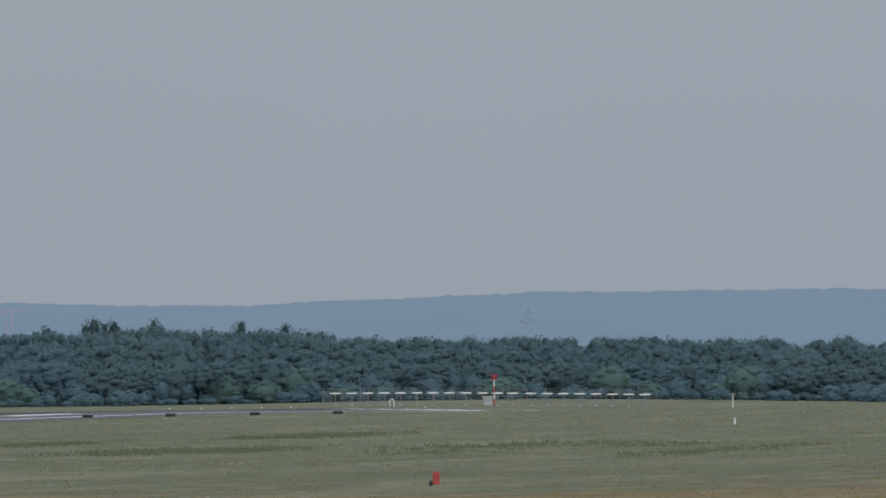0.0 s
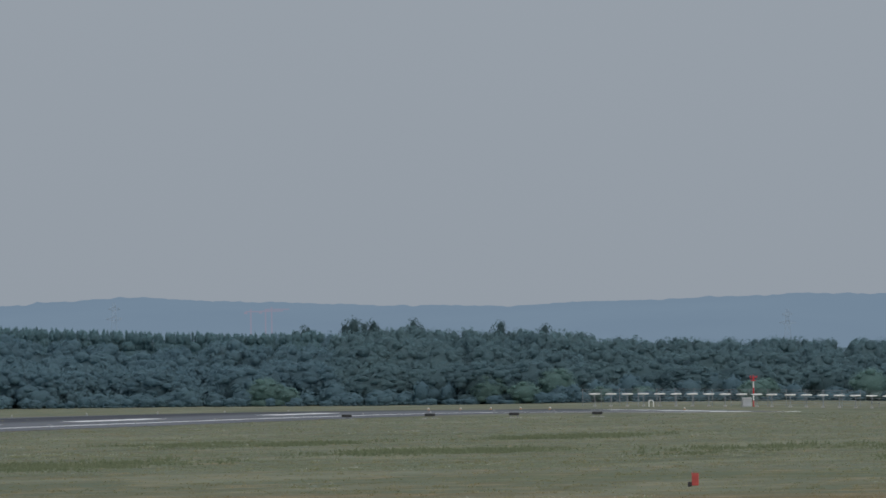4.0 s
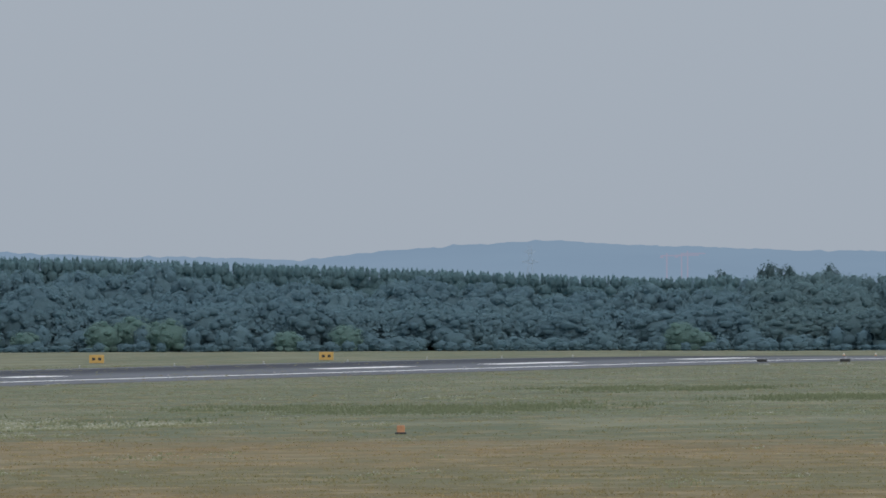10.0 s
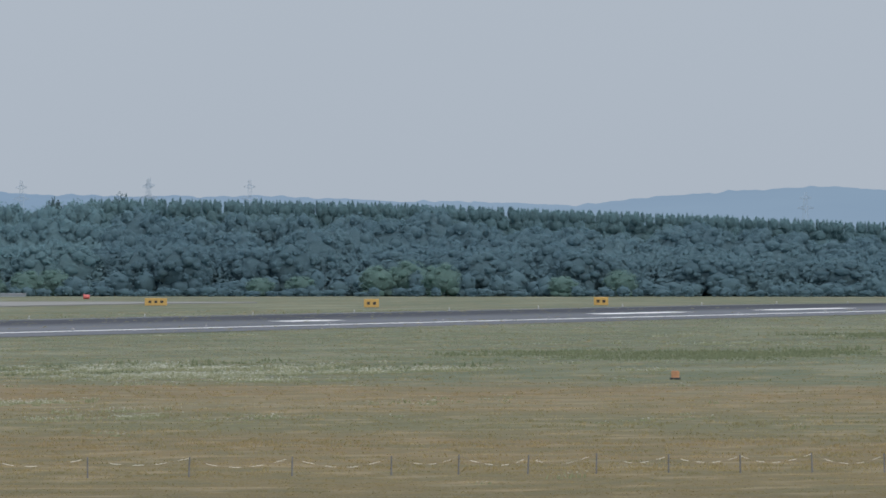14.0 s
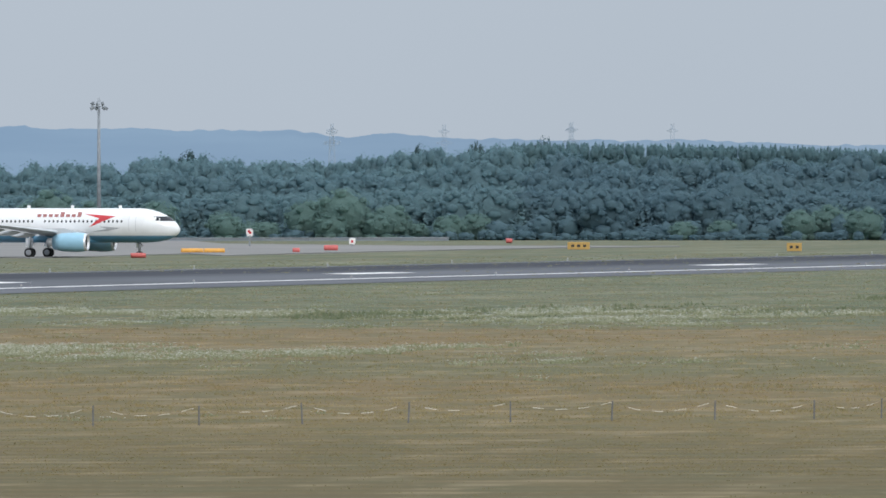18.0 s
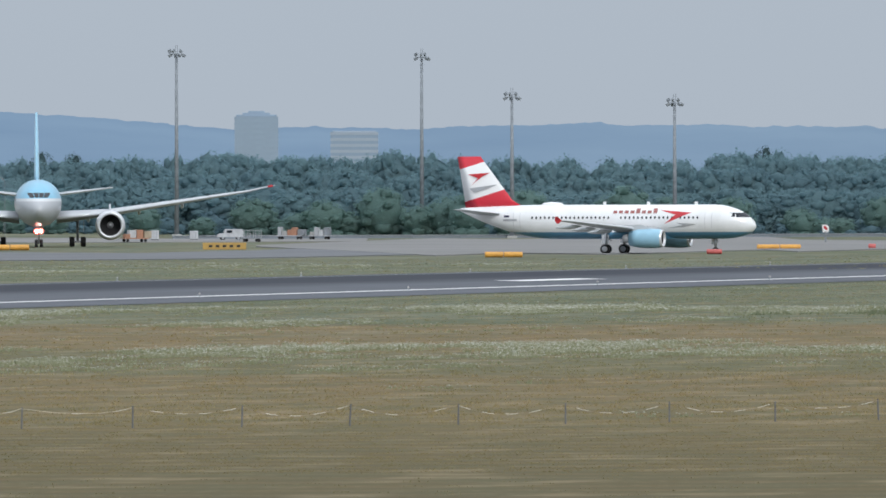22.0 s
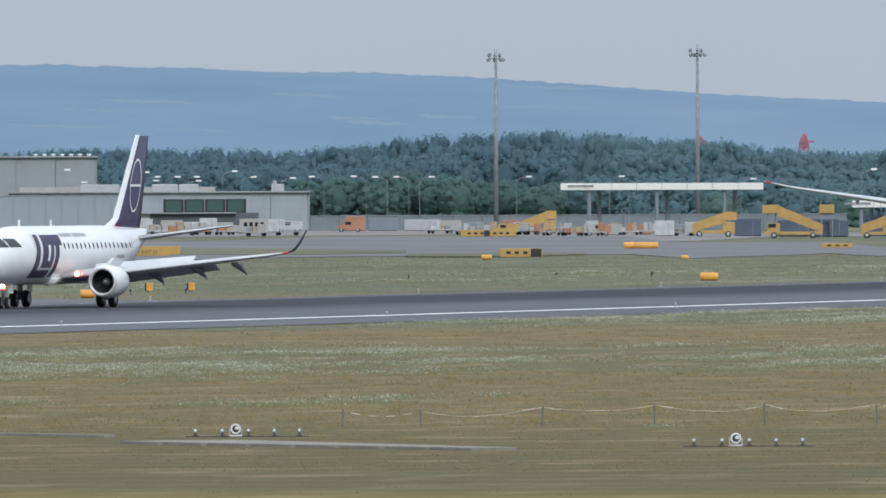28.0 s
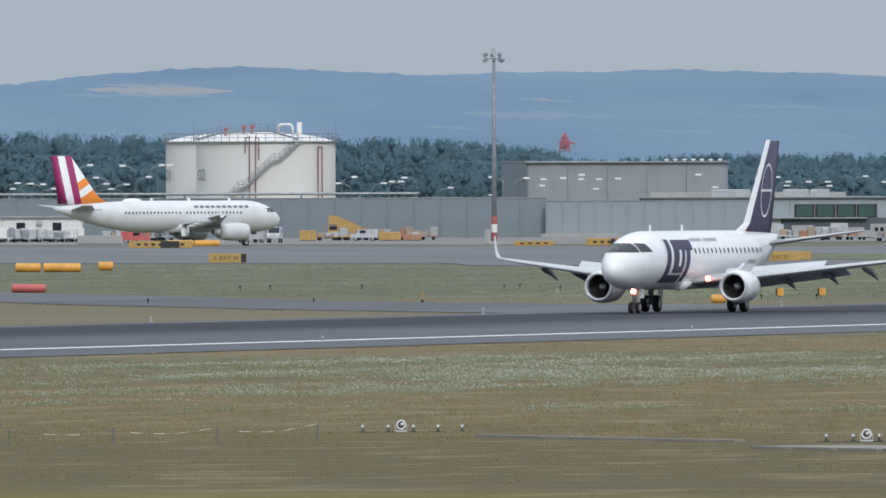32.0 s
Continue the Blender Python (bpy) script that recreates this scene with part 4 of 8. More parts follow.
def engine(root, x, y, z, r, ln, cowl, lip_len=0.12, blades=22):
    """A turbofan: cowl, polished lip, dark duct, fan with spinner, core nozzle."""
    nac = part("nacelle", lathe(bmesh.new(), [(0, r * 0.82), (-0.05 * ln, r * 0.9), (-0.18 * ln, r * 0.985), (-0.4 * ln, r), (-0.75 * ln, r * 0.93), (-ln, r * 0.74), (-ln * 0.985, r * 0.68), (-0.6 * ln, r * 0.6)], (1, 0, 0), (x, y, z), 32), cowl, root, "", True)
    part("intake_lip", lathe(bmesh.new(), [(-0.055 * ln, r * 0.91), (-0.01, r * 0.865), (0.02, r * 0.80), (-0.0, r * 0.735), (-0.07 * ln, r * 0.70)], (1, 0, 0), (x, y, z), 32), M_METAL, nac, "bare metal intake lip", True)
    part("intake_duct", lathe(bmesh.new(), [(-0.06 * ln, r * 0.71), (-0.3 * ln, r * 0.74), (-0.34 * ln, r * 0.72), (-0.345 * ln, 0.01)], (1, 0, 0), (x, y, z), 32), M_DARK, nac, "dark intake duct", True)
    bm = bmesh.new()
    for i in range(blades):
        a = 2 * math.pi * i / blades
        vs = []
        for rr, da, dx in ((0.22, -0.06, 0), (0.22, 0.12, -0.1), (0.71, 0.10, -0.12), (0.71, -0.03, 0.0)):
            vs.append(bm.verts.new((x - 0.27 * ln + dx, y + rr * r * math.cos(a + da), z + rr * r * math.sin(a + da))))
        bm.faces.new(vs)
    part("fan", bm, M_FAN, nac)
    part("spinner", lathe(bmesh.new(), [(-0.16 * ln, 0.01), (-0.2 * ln, r * 0.12), (-0.29 * ln, r * 0.24)], (1, 0, 0), (x, y, z), 16), M_GREY, nac, "", True)
    part("nozzle", lathe(bmesh.new(), [(-0.7 * ln, r * 0.55), (-1.05 * ln, r * 0.45), (-1.2 * ln, r * 0.36), (-1.19 * ln, r * 0.3)], (1, 0, 0), (x, y, z), 20), M_METAL, nac, "bare metal core nozzle", True)
    bm = bmesh.new()
    loft(bm, [[Vector((x - 0.25 * ln, y + q, z + r * 0.92)) for q in (-0.1, 0.1)] + [Vector((x - 0.9 * ln, y + q, z + r * 0.8)) for q in (0.12, -0.12)],
              [Vector((x - 0.7 * ln, y + q, z + r * 1.42)) for q in (-0.1, 0.1)] + [Vector((x - 1.35 * ln, y + q, z + r * 1.35)) for q in (0.12, -0.12)]])
    part("pylon", bm, M_GREYWING, root)
    return nac


def gear(root, name, x, y, top, r, w, gap, bogie=0):
    """A landing gear leg with its wheels, standing on z = 0."""
    bm = rod(bmesh.new(), (x, y, r), (x, y, top), 0.11 + r * 0.06, 0.14 + r * 0.08, 12)
    rod(bm, (x - 0.1, y, top * 0.9), (x + 1.2 * r, y, top * 0.62), 0.05, 0.05, 8)
    rod(bm, (x, y - gap, r), (x, y + gap, r), 0.08, 0.08, 8)
    leg = part(name, bm, M_STEEL, root, "", True)
    bm = bmesh.new()
    box(bm, (x - 0.25, y + (0.14 + w), top * 0.72), (0.9 * r + 0.4, 0.05, top * 0.42), 0.02)
    part("gear_door", bm, M_WHITE, leg)
    for dx in ([0] if not bogie else [(i - (bogie - 1) / 2) * 2.15 * r for i in range(bogie)]):
        for q in (-gap, gap):
            wheel(leg, (x + dx, y + q, r), r, w)
    if bogie:
        part("bogie_beam", rod(bmesh.new(), (x - 2.2 * r, y, r), (x + 2.2 * r, y, r), 0.16, 0.16, 8), M_STEEL, leg)
    return leg


def pod(bm, x, y, z, ln, r):
    loft(bm, [[Vector((x - ln * u, y + r * k * 0.55 * math.cos(a), z - 0.06 * ln * u + r * k * math.sin(a))) for a in [2 * math.pi * i / 8 for i in range(8)]]
              for u, k in ((0, 0.1), (0.15, 0.7), (0.45, 1), (0.75, 0.75), (1, 0.08))])
    return bm


def cabin_windows(root, body, s0, s1, pitch, z, w, h, skip=()):
    """A row of cabin windows on either side, each its own pane; all share one mesh."""
    for side in (1, -1):
        a = body.angle(s0, z)
        half = math.degrees(h / 2 / body.hh)
        bm = bmesh.new()
        rim = []
        for i in range(8):
            t = 2 * math.pi * (i + 0.5) / 8
            aa = a + half * math.sin(t)
            p = body.point(s0, aa if side > 0 else 180 - aa, 0.012)
            rim.append(bm.verts.new((p.x + w / 2 * math.cos(t), p.y, p.z)))
        bm.faces.new(rim if side < 0 else rim[::-1])
        me = mesh_from(bm, "cabin_window")
        s = s0
        i = 0
        while s <= s1:
            if i not in skip:
                ob = part("cabin_window", me, M_GLASS, root)
                ob.location = (-(s - s0), 0, 0)
            s += pitch
            i += 1


def lamp_glow(root, at, r):
    bm = bmesh.new()
    bmesh.ops.create_uvsphere(bm, u_segments=14, v_segments=8, radius=r, matrix=Matrix.Translation(at))
    lens = part("landing_light", bm, M_LAMP, root, "lit landing light", True)
    # red glare round the lamp, built as a faintly glowing ring
    bm = lathe(bmesh.new(), [(-0.05, r * 1.05), (0.06, r * 1.5), (-0.1, r * 1.55), (-0.25, r * 1.1)], (1, 0, 0), at, 14)
    part("lamp_glare_ring", bm, M_LAMPRED, lens, "red glare ring round the lamp", True)


def regional_jet(at, turn):
    """Twin-engined regional jet, 31.7 m long and 26 m across, white with a navy tail, on its wheels."""
    root = thing("regional_jet", "white twin-engined regional jet with navy tail and markings, on the runway", "aeroplane", at, turn)
    X0 = 14.9  # nose ahead of the main wheels
    holder = root
    b = Body(31.0, 1.51, 1.68, 3.02, 5.0, 10.5, 0.34, 0.85, 0.48, 1.1)

    def add(name, bm, m, parent=None, label="", smooth=False):
        ob = part(name, bm, m, parent or holder, label, smooth)
        return ob

    before = set(bpy.data.objects)
    add("fuselage", fuselage(b), M_WHITE, None, "", True)
    post = next(k * 0.01 for k in range(3, 600) if b.point(k * 0.01, 46).z >= 3.74)  # station of the post between front and side panes
    for side in (1, -1):
        bm = bmesh.new()
        grid = []
        for j in range(5):
            z = 3.49 + 0.51 * j / 4
            a0 = min(b.angle(post - 0.04, z), 80)
            row = []
            for i in range(9):
                a = a0 + (89.5 - a0) * i / 8
                lo, hi = 0.02, b.nose
                for _ in range(30):
                    m = (lo + hi) / 2
                    lo, hi = (m, hi) if b.point(m, a).z < z else (lo, m)
                row.append(bm.verts.new(b.point(hi, a if side > 0 else 180 - a, 0.02)))
            grid.append(row)
        for p, q in zip(grid, grid[1:]):
            for i in range(8):
                bm.faces.new((p[i], p[i + 1], q[i + 1], q[i]))
        add("windshield", bm, M_GLASS, None, "dark windshield pane")
        add("cockpit_side_window", decal(b, [(post + 0.06, 3.49), (post + 1.25, 3.51), (post + 0.85, 3.98), (post + 0.06, 4.0)], side, 0.02), M_GLASS)
    cabin_windows(holder, b, 10.5, 23.4, 0.80, 3.55, 0.27, 0.40)
    for side in (1, -1):
        for s0 in (4.9, 24.4):
            add("cabin_door", decal(b, [(s0, 2.5), (s0 + 0.8, 2.5), (s0 + 0.8, 4.25), (s0, 4.25)], side, 0.012), mat("door_outline_white", (0.7, 0.71, 0.73), 0.35), None, "")
        # title block in plain slanted shapes, with two pale slots
        add("livery_mark", decal(b, [(5.25, 4.2), (6.02, 4.2), (5.42, 2.19), (7.95, 2.19), (7.80, 1.75), (4.52, 1.75)], side, 0.02), M_NAVY, None, "dark navy title shape")
        add("livery_mark", decal(b, [(6.50, 4.18), (10.15, 4.18), (10.0, 3.58), (9.45, 3.58), (8.85, 1.8), (8.15, 1.8), (8.72, 3.58), (8.42, 3.58), (7.98, 2.32), (5.98, 2.32)], side, 0.021), M_NAVY, None, "dark navy title shape")
        add("livery_mark", decal(b, [(7.35, 3.6), (7.78, 3.6), (7.42, 2.7), (6.98, 2.7)], side, 0.035), M_WHITE, None, "white slot in the title shape")
        for i in range(14):  # a line of small bars where the titles stand
            if i != 6:
                add("livery_mark", decal(b, [(10.5 + 0.37 * i, 4.28), (10.74 + 0.37 * i, 4.28), (10.72 + 0.37 * i, 4.08), (10.48 + 0.37 * i, 4.08)], side, 0.02, 10), M_GREY, None, "small grey title bar")
        add("livery_mark", decal(b, [(20.5, 3.0), (22.0, 3.0), (22.0, 2.75), (20.5, 2.75)], side, 0.02), M_GREY, None, "registration bar")
        add("livery_mark", decal(b, [(23.8, 4.72), (28.2, 4.72), (28.2, 4.62), (23.8, 4.60)], side, 0.02), M_RED, None, "thin red line below the fin")
        secs = [(-10.8, 1.1, 1.75, 5.8, 0.75), (-12.7, 4.3, 2.05, 4.1, 0.5), (-16.7, 11.5, 2.92, 1.7, 0.2), (-17.25, 12.6, 3.08, 1.3, 0.14)]
        wing = add("wing", wing_mesh(secs, side), M_GREYWING, None, "", True)
        rings = []
        for u in range(6):
            q = u / 5
            rings.append(foil_ring(-17.3 - 1.5 * q, (12.6 + 0.8 * q ** 0.7) * side, 3.08 + 1.3 * q ** 1.5, 0.95 - 0.65 * q, 0.08 - 0.05 * q))
        part("winglet", loft(bmesh.new(), rings), M_NAVY if side > 0 else M_GREYWING, wing, "dark upswept winglet" if side > 0 else "pale upswept winglet", True)
        if side > 0:
            part("wingtip_light", rod(bmesh.new(), (-17.3, 12.3, 3.05), (-17.2, 12.8, 3.1), 0.06), M_RED, wing, "red wingtip panel")
        bm = bmesh.new()
        loft(bm, [[Vector((-15.4, 1.6 * side, 1.72)), Vector((-15.4, 1.6 * side, 1.82)), Vector((-17.3, 1.6 * side, 1.25)), Vector((-17.3, 1.6 * side, 1.2))],
                  [Vector((-17.25, 8.4 * side, 2.42)), Vector((-17.25, 8.4 * side, 2.50)), Vector((-18.4, 8.4 * side, 2.14)), Vector((-18.4, 8.4 * side, 2.10))]])
        part("flap", bm, M_GREYWING, wing, "lowered flap")
        bm = bmesh.new()
        loft(bm, [[Vector((-14.0, 2.0 * side, 2.05)), Vector((-14.0, 2.0 * side, 2.10)), Vector((-14.9, 2.0 * side, 2.5)), Vector((-14.9, 2.0 * side, 2.45))],
                  [Vector((-16.1, 7.4 * side, 2.55)), Vector((-16.1, 7.4 * side, 2.6)), Vector((-16.8, 7.4 * side, 2.95)), Vector((-16.8, 7.4 * side, 2.9))]])
        part("spoiler", bm, M_GREYWING, wing, "raised spoiler panel")
        for yy, xx, zz in ((5.2, -15.6, 2.0), (7.5, -16.5, 2.28), (9.7, -17.2, 2.52)):
            bm = loft(bmesh.new(), [[Vector((xx + u, yy * side + w * c, zz + v + h * q)) for c, q in ((-1, 0.6), (-0.7, -0.8), (0.7, -0.8), (1, 0.6))]
                                    for u, v, w, h in ((1.0, -0.02, 0.03, 0.04), (0.3, -0.08, 0.12, 0.18), (-0.7, -0.2, 0.13, 0.22), (-1.7, -0.5, 0.08, 0.12), (-2.2, -0.72, 0.02, 0.03))])
            part("flap_fairing", bm, M_DARKUNDER, wing, "dark flap track fairing", True)
        engine(holder, -9.3, 4.05 * side, 1.5, 0.95, 3.1, M_WHITE)
        add("tailplane", wing_mesh([(-26.4, 0.4, 3.85, 3.0, 0.3), (-29.9, 5.5, 4.62, 1.2, 0.11)], side), M_GREYWING, None, "", True)
        gear(holder, "main_gear", -X0, 2.62 * side, 1.75, 0.50, 0.36, 0.36)
        lamp_glow(holder, (-11.1, 2.0 * side, 1.95), 0.13)
    fin = [foil_ring(-23.2, 0, 4.3, 6.6, 0.36, True), foil_ring(-24.9, 0, 5.1, 5.3, 0.34, True), foil_ring(-29.4, 0, 9.9, 2.3, 0.16, True)]
    add("fin", loft(bmesh.new(), fin), M_NAVY, None, "navy fin with white leading edge", True)
    bm = bmesh.new()
    loft(bm, [[Vector((-22.2, q, 4.45)) for q in (-0.02, 0.02)] + [Vector((-24.1, q, 4.6)) for q in (0.2, -0.2)],
              [Vector((-24.6, q, 5.1)) for q in (-0.02, 0.02)] + [Vector((-25.25, q, 5.1)) for q in (0.16, -0.16)],
              [Vector((-29.2, q, 9.95)) for q in (-0.02, 0.02)] + [Vector((-29.65, q, 9.95)) for q in (0.09, -0.09)]])
    add("fin_leading_edge", bm, M_WHITE)
    for side in (1, -1):  # thin ring and a bar on the fin, standing for the emblem
        bm = bmesh.new()
        n = 40
        for i in range(n):
            a, c = 2 * math.pi * i / n, 2 * math.pi * (i + 1) / n
            q = []
            for t, rr in ((a, 1.22), (c, 1.22), (c, 1.12), (a, 1.12)):
                zz = 7.0 + 1.55 * rr * math.sin(t) / 1.2
                q.append(bm.verts.new((-28.35 - 0.35 * (zz - 7.0) * 0.9 + 0.85 * rr * math.cos(t), 0.235 * side, zz)))
            bm.faces.new(q if side > 0 else q[::-1])
        bx = box(bm, (-28.3, 0.235 * side, 7.0), (2.1, 0.01, 0.13))
        add("emblem", bm, M_WHITE, None, "thin white emblem ring")
    leg = gear(holder, "nose_gear", -3.45, 0, 1.7, 0.33, 0.22, 0.21)
    lamp_glow(holder, (-3.2, 0, 1.25), 0.12)
    lamp_glow(holder, (-3.2, 0, 1.62), 0.09)
    for s in (6.4, 12.5):
        add("antenna", box(bmesh.new(), (-s, 0, 4.85), (0.35, 0.03, 0.4)), M_WHITE)
    bm = bmesh.new()
    loft(bm, [[Vector((-9.6 - 1.2 * k, (1.35 - 0.2 * k) * c, 1.75 + 0.8 * (1 - k) * 0 + q)) for c, q in ((-1, 0), (-0.7, -0.42), (0.7, -0.42), (1, 0))] for k in (0, 1)] +
              [[Vector((-18.6, 1.2 * c, 1.75 + q)) for c, q in ((-1, 0), (-0.7, -0.3), (0.7, -0.3), (1, 0))]])
    add("belly_fairing", bm, M_WHITE, None, "", True)
    for o in set(bpy.data.objects) - before:  # nose forward of the wheels
        if o.parent is root:
            o.location.x += X0
    return root


def narrow_jet(name, at, turn, label, length, paint, finpaint, cowl, marks, tipmat, stretch=0.0):
    """Single-aisle twin jet: fuselage 4 m across, fin 11.8 m high."""
    root = thing(name, label, "aeroplane", at, turn)
    before = set(bpy.data.objects)
    X0 = 17.7 - stretch * 0.55
    b = Body(length - 0.4, 1.98, 2.07, 3.85, 5.2, 11.5 + stretch * 0.35, 0.26, 0.8 - stretch * 0.06)
    part("fuselage", fuselage(b), paint, root, "", True)
    w0 = 10.9 - stretch * 0.5
    w1 = next(k * 0.01 for k in range(3, 600) if b.point(k * 0.01, 40).z >= 4.38)
    for lo, hi in ((40, 88.5), (91.5, 140)):
        part("windshield", pane(b, lo, hi, 4.38, 4.92), M_GLASS, root)
    for side in (1, -1):
        part("cockpit_side_window", decal(b, [(w1 + 0.1, 4.38), (w1 + 0.75, 4.38), (w1 + 0.85, 4.92), (w1 + 0.45, 4.92)], side, 0.02), M_GLASS, root)
        part("cockpit_side_window", decal(b, [(w1 + 0.85, 4.40), (w1 + 1.35, 4.45), (w1 + 1.15, 4.88), (w1 + 0.95, 4.92)], side, 0.02), M_GLASS, root)
    cabin_windows(root, b, 6.8, length - 9.6, 0.533 * 1.0, 4.35, 0.24, 0.36, (19, 20) if not stretch else (16,))
    door_m = mat("door_outline_grey", (0.55, 0.56, 0.58), 0.4)
    for side in (1, -1):
        for s0 in (5.0, length - 8.4):
            for q in ((s0, s0 + 0.05), (s0 + 0.85, s0 + 0.9)):
                part("cabin_door", decal(b, [(q[0], 3.1), (q[1], 3.1), (q[1], 4.95), (q[0], 4.95)], side, 0.012), door_m, root)
        for kind, shape, m in marks:
            part("livery_mark", decal(b, shape, side, 0.022), m, root, kind)
        secs = [(-w0, 1.6, 2.75, 6.3, 0.95), (-w0 - 2.9, 6.2, 3.1, 4.0, 0.55), (-w0 - 7.3, 15.6, 3.95, 1.7, 0.22), (-w0 - 7.9, 16.9, 4.05, 1.45, 0.15)]
        wing = part("wing", wing_mesh(secs, side), M_GREYWING, root, "", True)
        bm = loft(bmesh.new(), [foil_ring(-w0 - 8.7, 16.95 * side, 3.7, 0.3, 0.04), foil_ring(-w0 - 8.3, 16.98 * side, 4.05, 0.9, 0.05), foil_ring(-w0 - 8.9, 16.98 * side, 4.5, 0.3, 0.03)])
        part("wingtip_fence", bm, tipmat, wing, "painted wingtip fence")
        for yy, xx, zz in ((6.4, -w0 - 5.2, 2.75), (9.6, -w0 - 6.2, 3.05), (12.6, -w0 - 7.2, 3.35)):
            part("flap_fairing", pod(bmesh.new(), xx, yy * side, zz, 3.2, 0.28), M_GREYWING, wing, "", True)
        engine(root, -w0 + 1.0, 5.75 * side, 1.85, 1.18, 4.2, cowl)
        part("tailplane", wing_mesh([(-(length - 6.2), 0.6, 4.75, 3.6, 0.35), (-(length - 2.7), 6.2, 5.35, 1.4, 0.12)], side), M_GREYWING, root, "", True)
        gear(root, "main_gear", -X0, 3.8 * side, 2.5, 0.58, 0.42, 0.46)
    rings = [foil_ring(-(length - 8.6), 0, 5.5, 7.6, 0.4, True), foil_ring(-(length - 6.9), 0, 6.5, 6.0, 0.4, True), foil_ring(-(length - 2.9), 0, 11.76, 2.9, 0.2, True)]
    part("fin", loft(bmesh.new(), rings), finpaint, root, "", True)
    gear(root, "nose_gear", -5.1, 0, 2.2, 0.38, 0.24, 0.25)
    for s in (7.5, 13.5, 19.0):
        part("antenna", box(bmesh.new(), (-s, 0, 6.05), (0.4, 0.03, 0.45)), M_WHITE, root)
    part("dome", lathe(bmesh.new(), [(0, 0.01), (-0.4, 0.3), (-1.6, 0.42), (-2.6, 0.3), (-3.0, 0.01)], (1, 0, 0), (-(length - 13.5), 0, 5.85), 16), M_WHITE, root, "", True)
    bm = loft(bmesh.new(), [[Vector((-x, q * w, 2.2 + z)) for q, z in ((-1, 0.6), (-0.8, -0.4), (0.8, -0.4), (1, 0.6))] for x, w in ((w0 - 1.2, 0.6), (w0 + 0.4, 1.75), (w0 + 6.6, 1.75), (w0 + 9.0, 0.6))])
    part("belly_fairing", bm, paint, root, "", True)
    for o in set(bpy.data.objects) - before:
        if o.parent is root:
            o.location.x += X0
    return root


def split_paint(name, upper, lower, axis, at, soft=0.05, band_colour=None, width=0.25):
    """Two-tone aircraft paint, parted at one height or station of the body."""
    m = mat(name, upper, 0.3, 0, 0.06, 0.6, clear=0.3)
    n, l = m.node_tree.nodes, m.node_tree.links
    b = n["Principled BSDF"]
    src = b.inputs["Base Color"].links[0].from_socket
    tc, sp = n.new("ShaderNodeTexCoord"), n.new("ShaderNodeSeparateXYZ")
    l.new(tc.outputs["Object"], sp.inputs[0])

    def blend(val, edge, colour, source):
        mr, mx = n.new("ShaderNodeMapRange"), n.new("ShaderNodeMix")
        mr.inputs[1].default_value, mr.inputs[2].default_value = edge + soft, edge - soft
        l.new(val, mr.inputs[0])
        mx.data_type = "RGBA"
        l.new(mr.outputs[0], mx.inputs[0])
        l.new(source, mx.inputs[6])
        mx.inputs[7].default_value = (*colour, 1)
        return mx.outputs[2]

    out = sp.outputs[axis]
    c = src
    if band_colour:
        c = blend(out, at + width, band_colour, c)
    c = blend(out, at, lower, c)
    l.new(c, b.inputs["Base Color"])
    return m


def fin_stripes(name, colours, step, slope, start, xk=1.0, places=None):
    """Slanting stripes across a fin."""
    m = mat(name, (0.8, 0.8, 0.8), 0.35, 0, 0.05, 1.0)
    n, l = m.node_tree.nodes, m.node_tree.links
    b = n["Principled BSDF"]
    tc, sp, ad, mr, rp = (n.new("ShaderNode" + k) for k in ("TexCoord", "SeparateXYZ", "Math", "MapRange", "ValToRGB"))
    l.new(tc.outputs["Object"], sp.inputs[0])
    ad.operation = "MULTIPLY_ADD"
    ad.inputs[1].default_value = slope
    l.new(sp.outputs["Z"], ad.inputs[0])
    mulx = n.new("ShaderNodeMath")
    mulx.operation = "MULTIPLY"
    mulx.inputs[1].default_value = xk
    l.new(sp.outputs["X"], mulx.inputs[0])
    l.new(mulx.outputs[0], ad.inputs[2])
    mr.inputs[1].default_value, mr.inputs[2].default_value = start, start + step * len(colours)
    l.new(ad.outputs[0], mr.inputs[0])
    rp.color_ramp.interpolation = "CONSTANT"
    for i, c in enumerate(colours):
        e = rp.color_ramp.elements[i] if i < 2 else rp.color_ramp.elements.new(0.5)
        e.position = places[i] if places else i / len(colours)
        e.color = (*c, 1)
    l.new(mr.outputs[0], rp.inputs[0])
    l.new(rp.outputs[0], b.inputs["Base Color"])
    return m


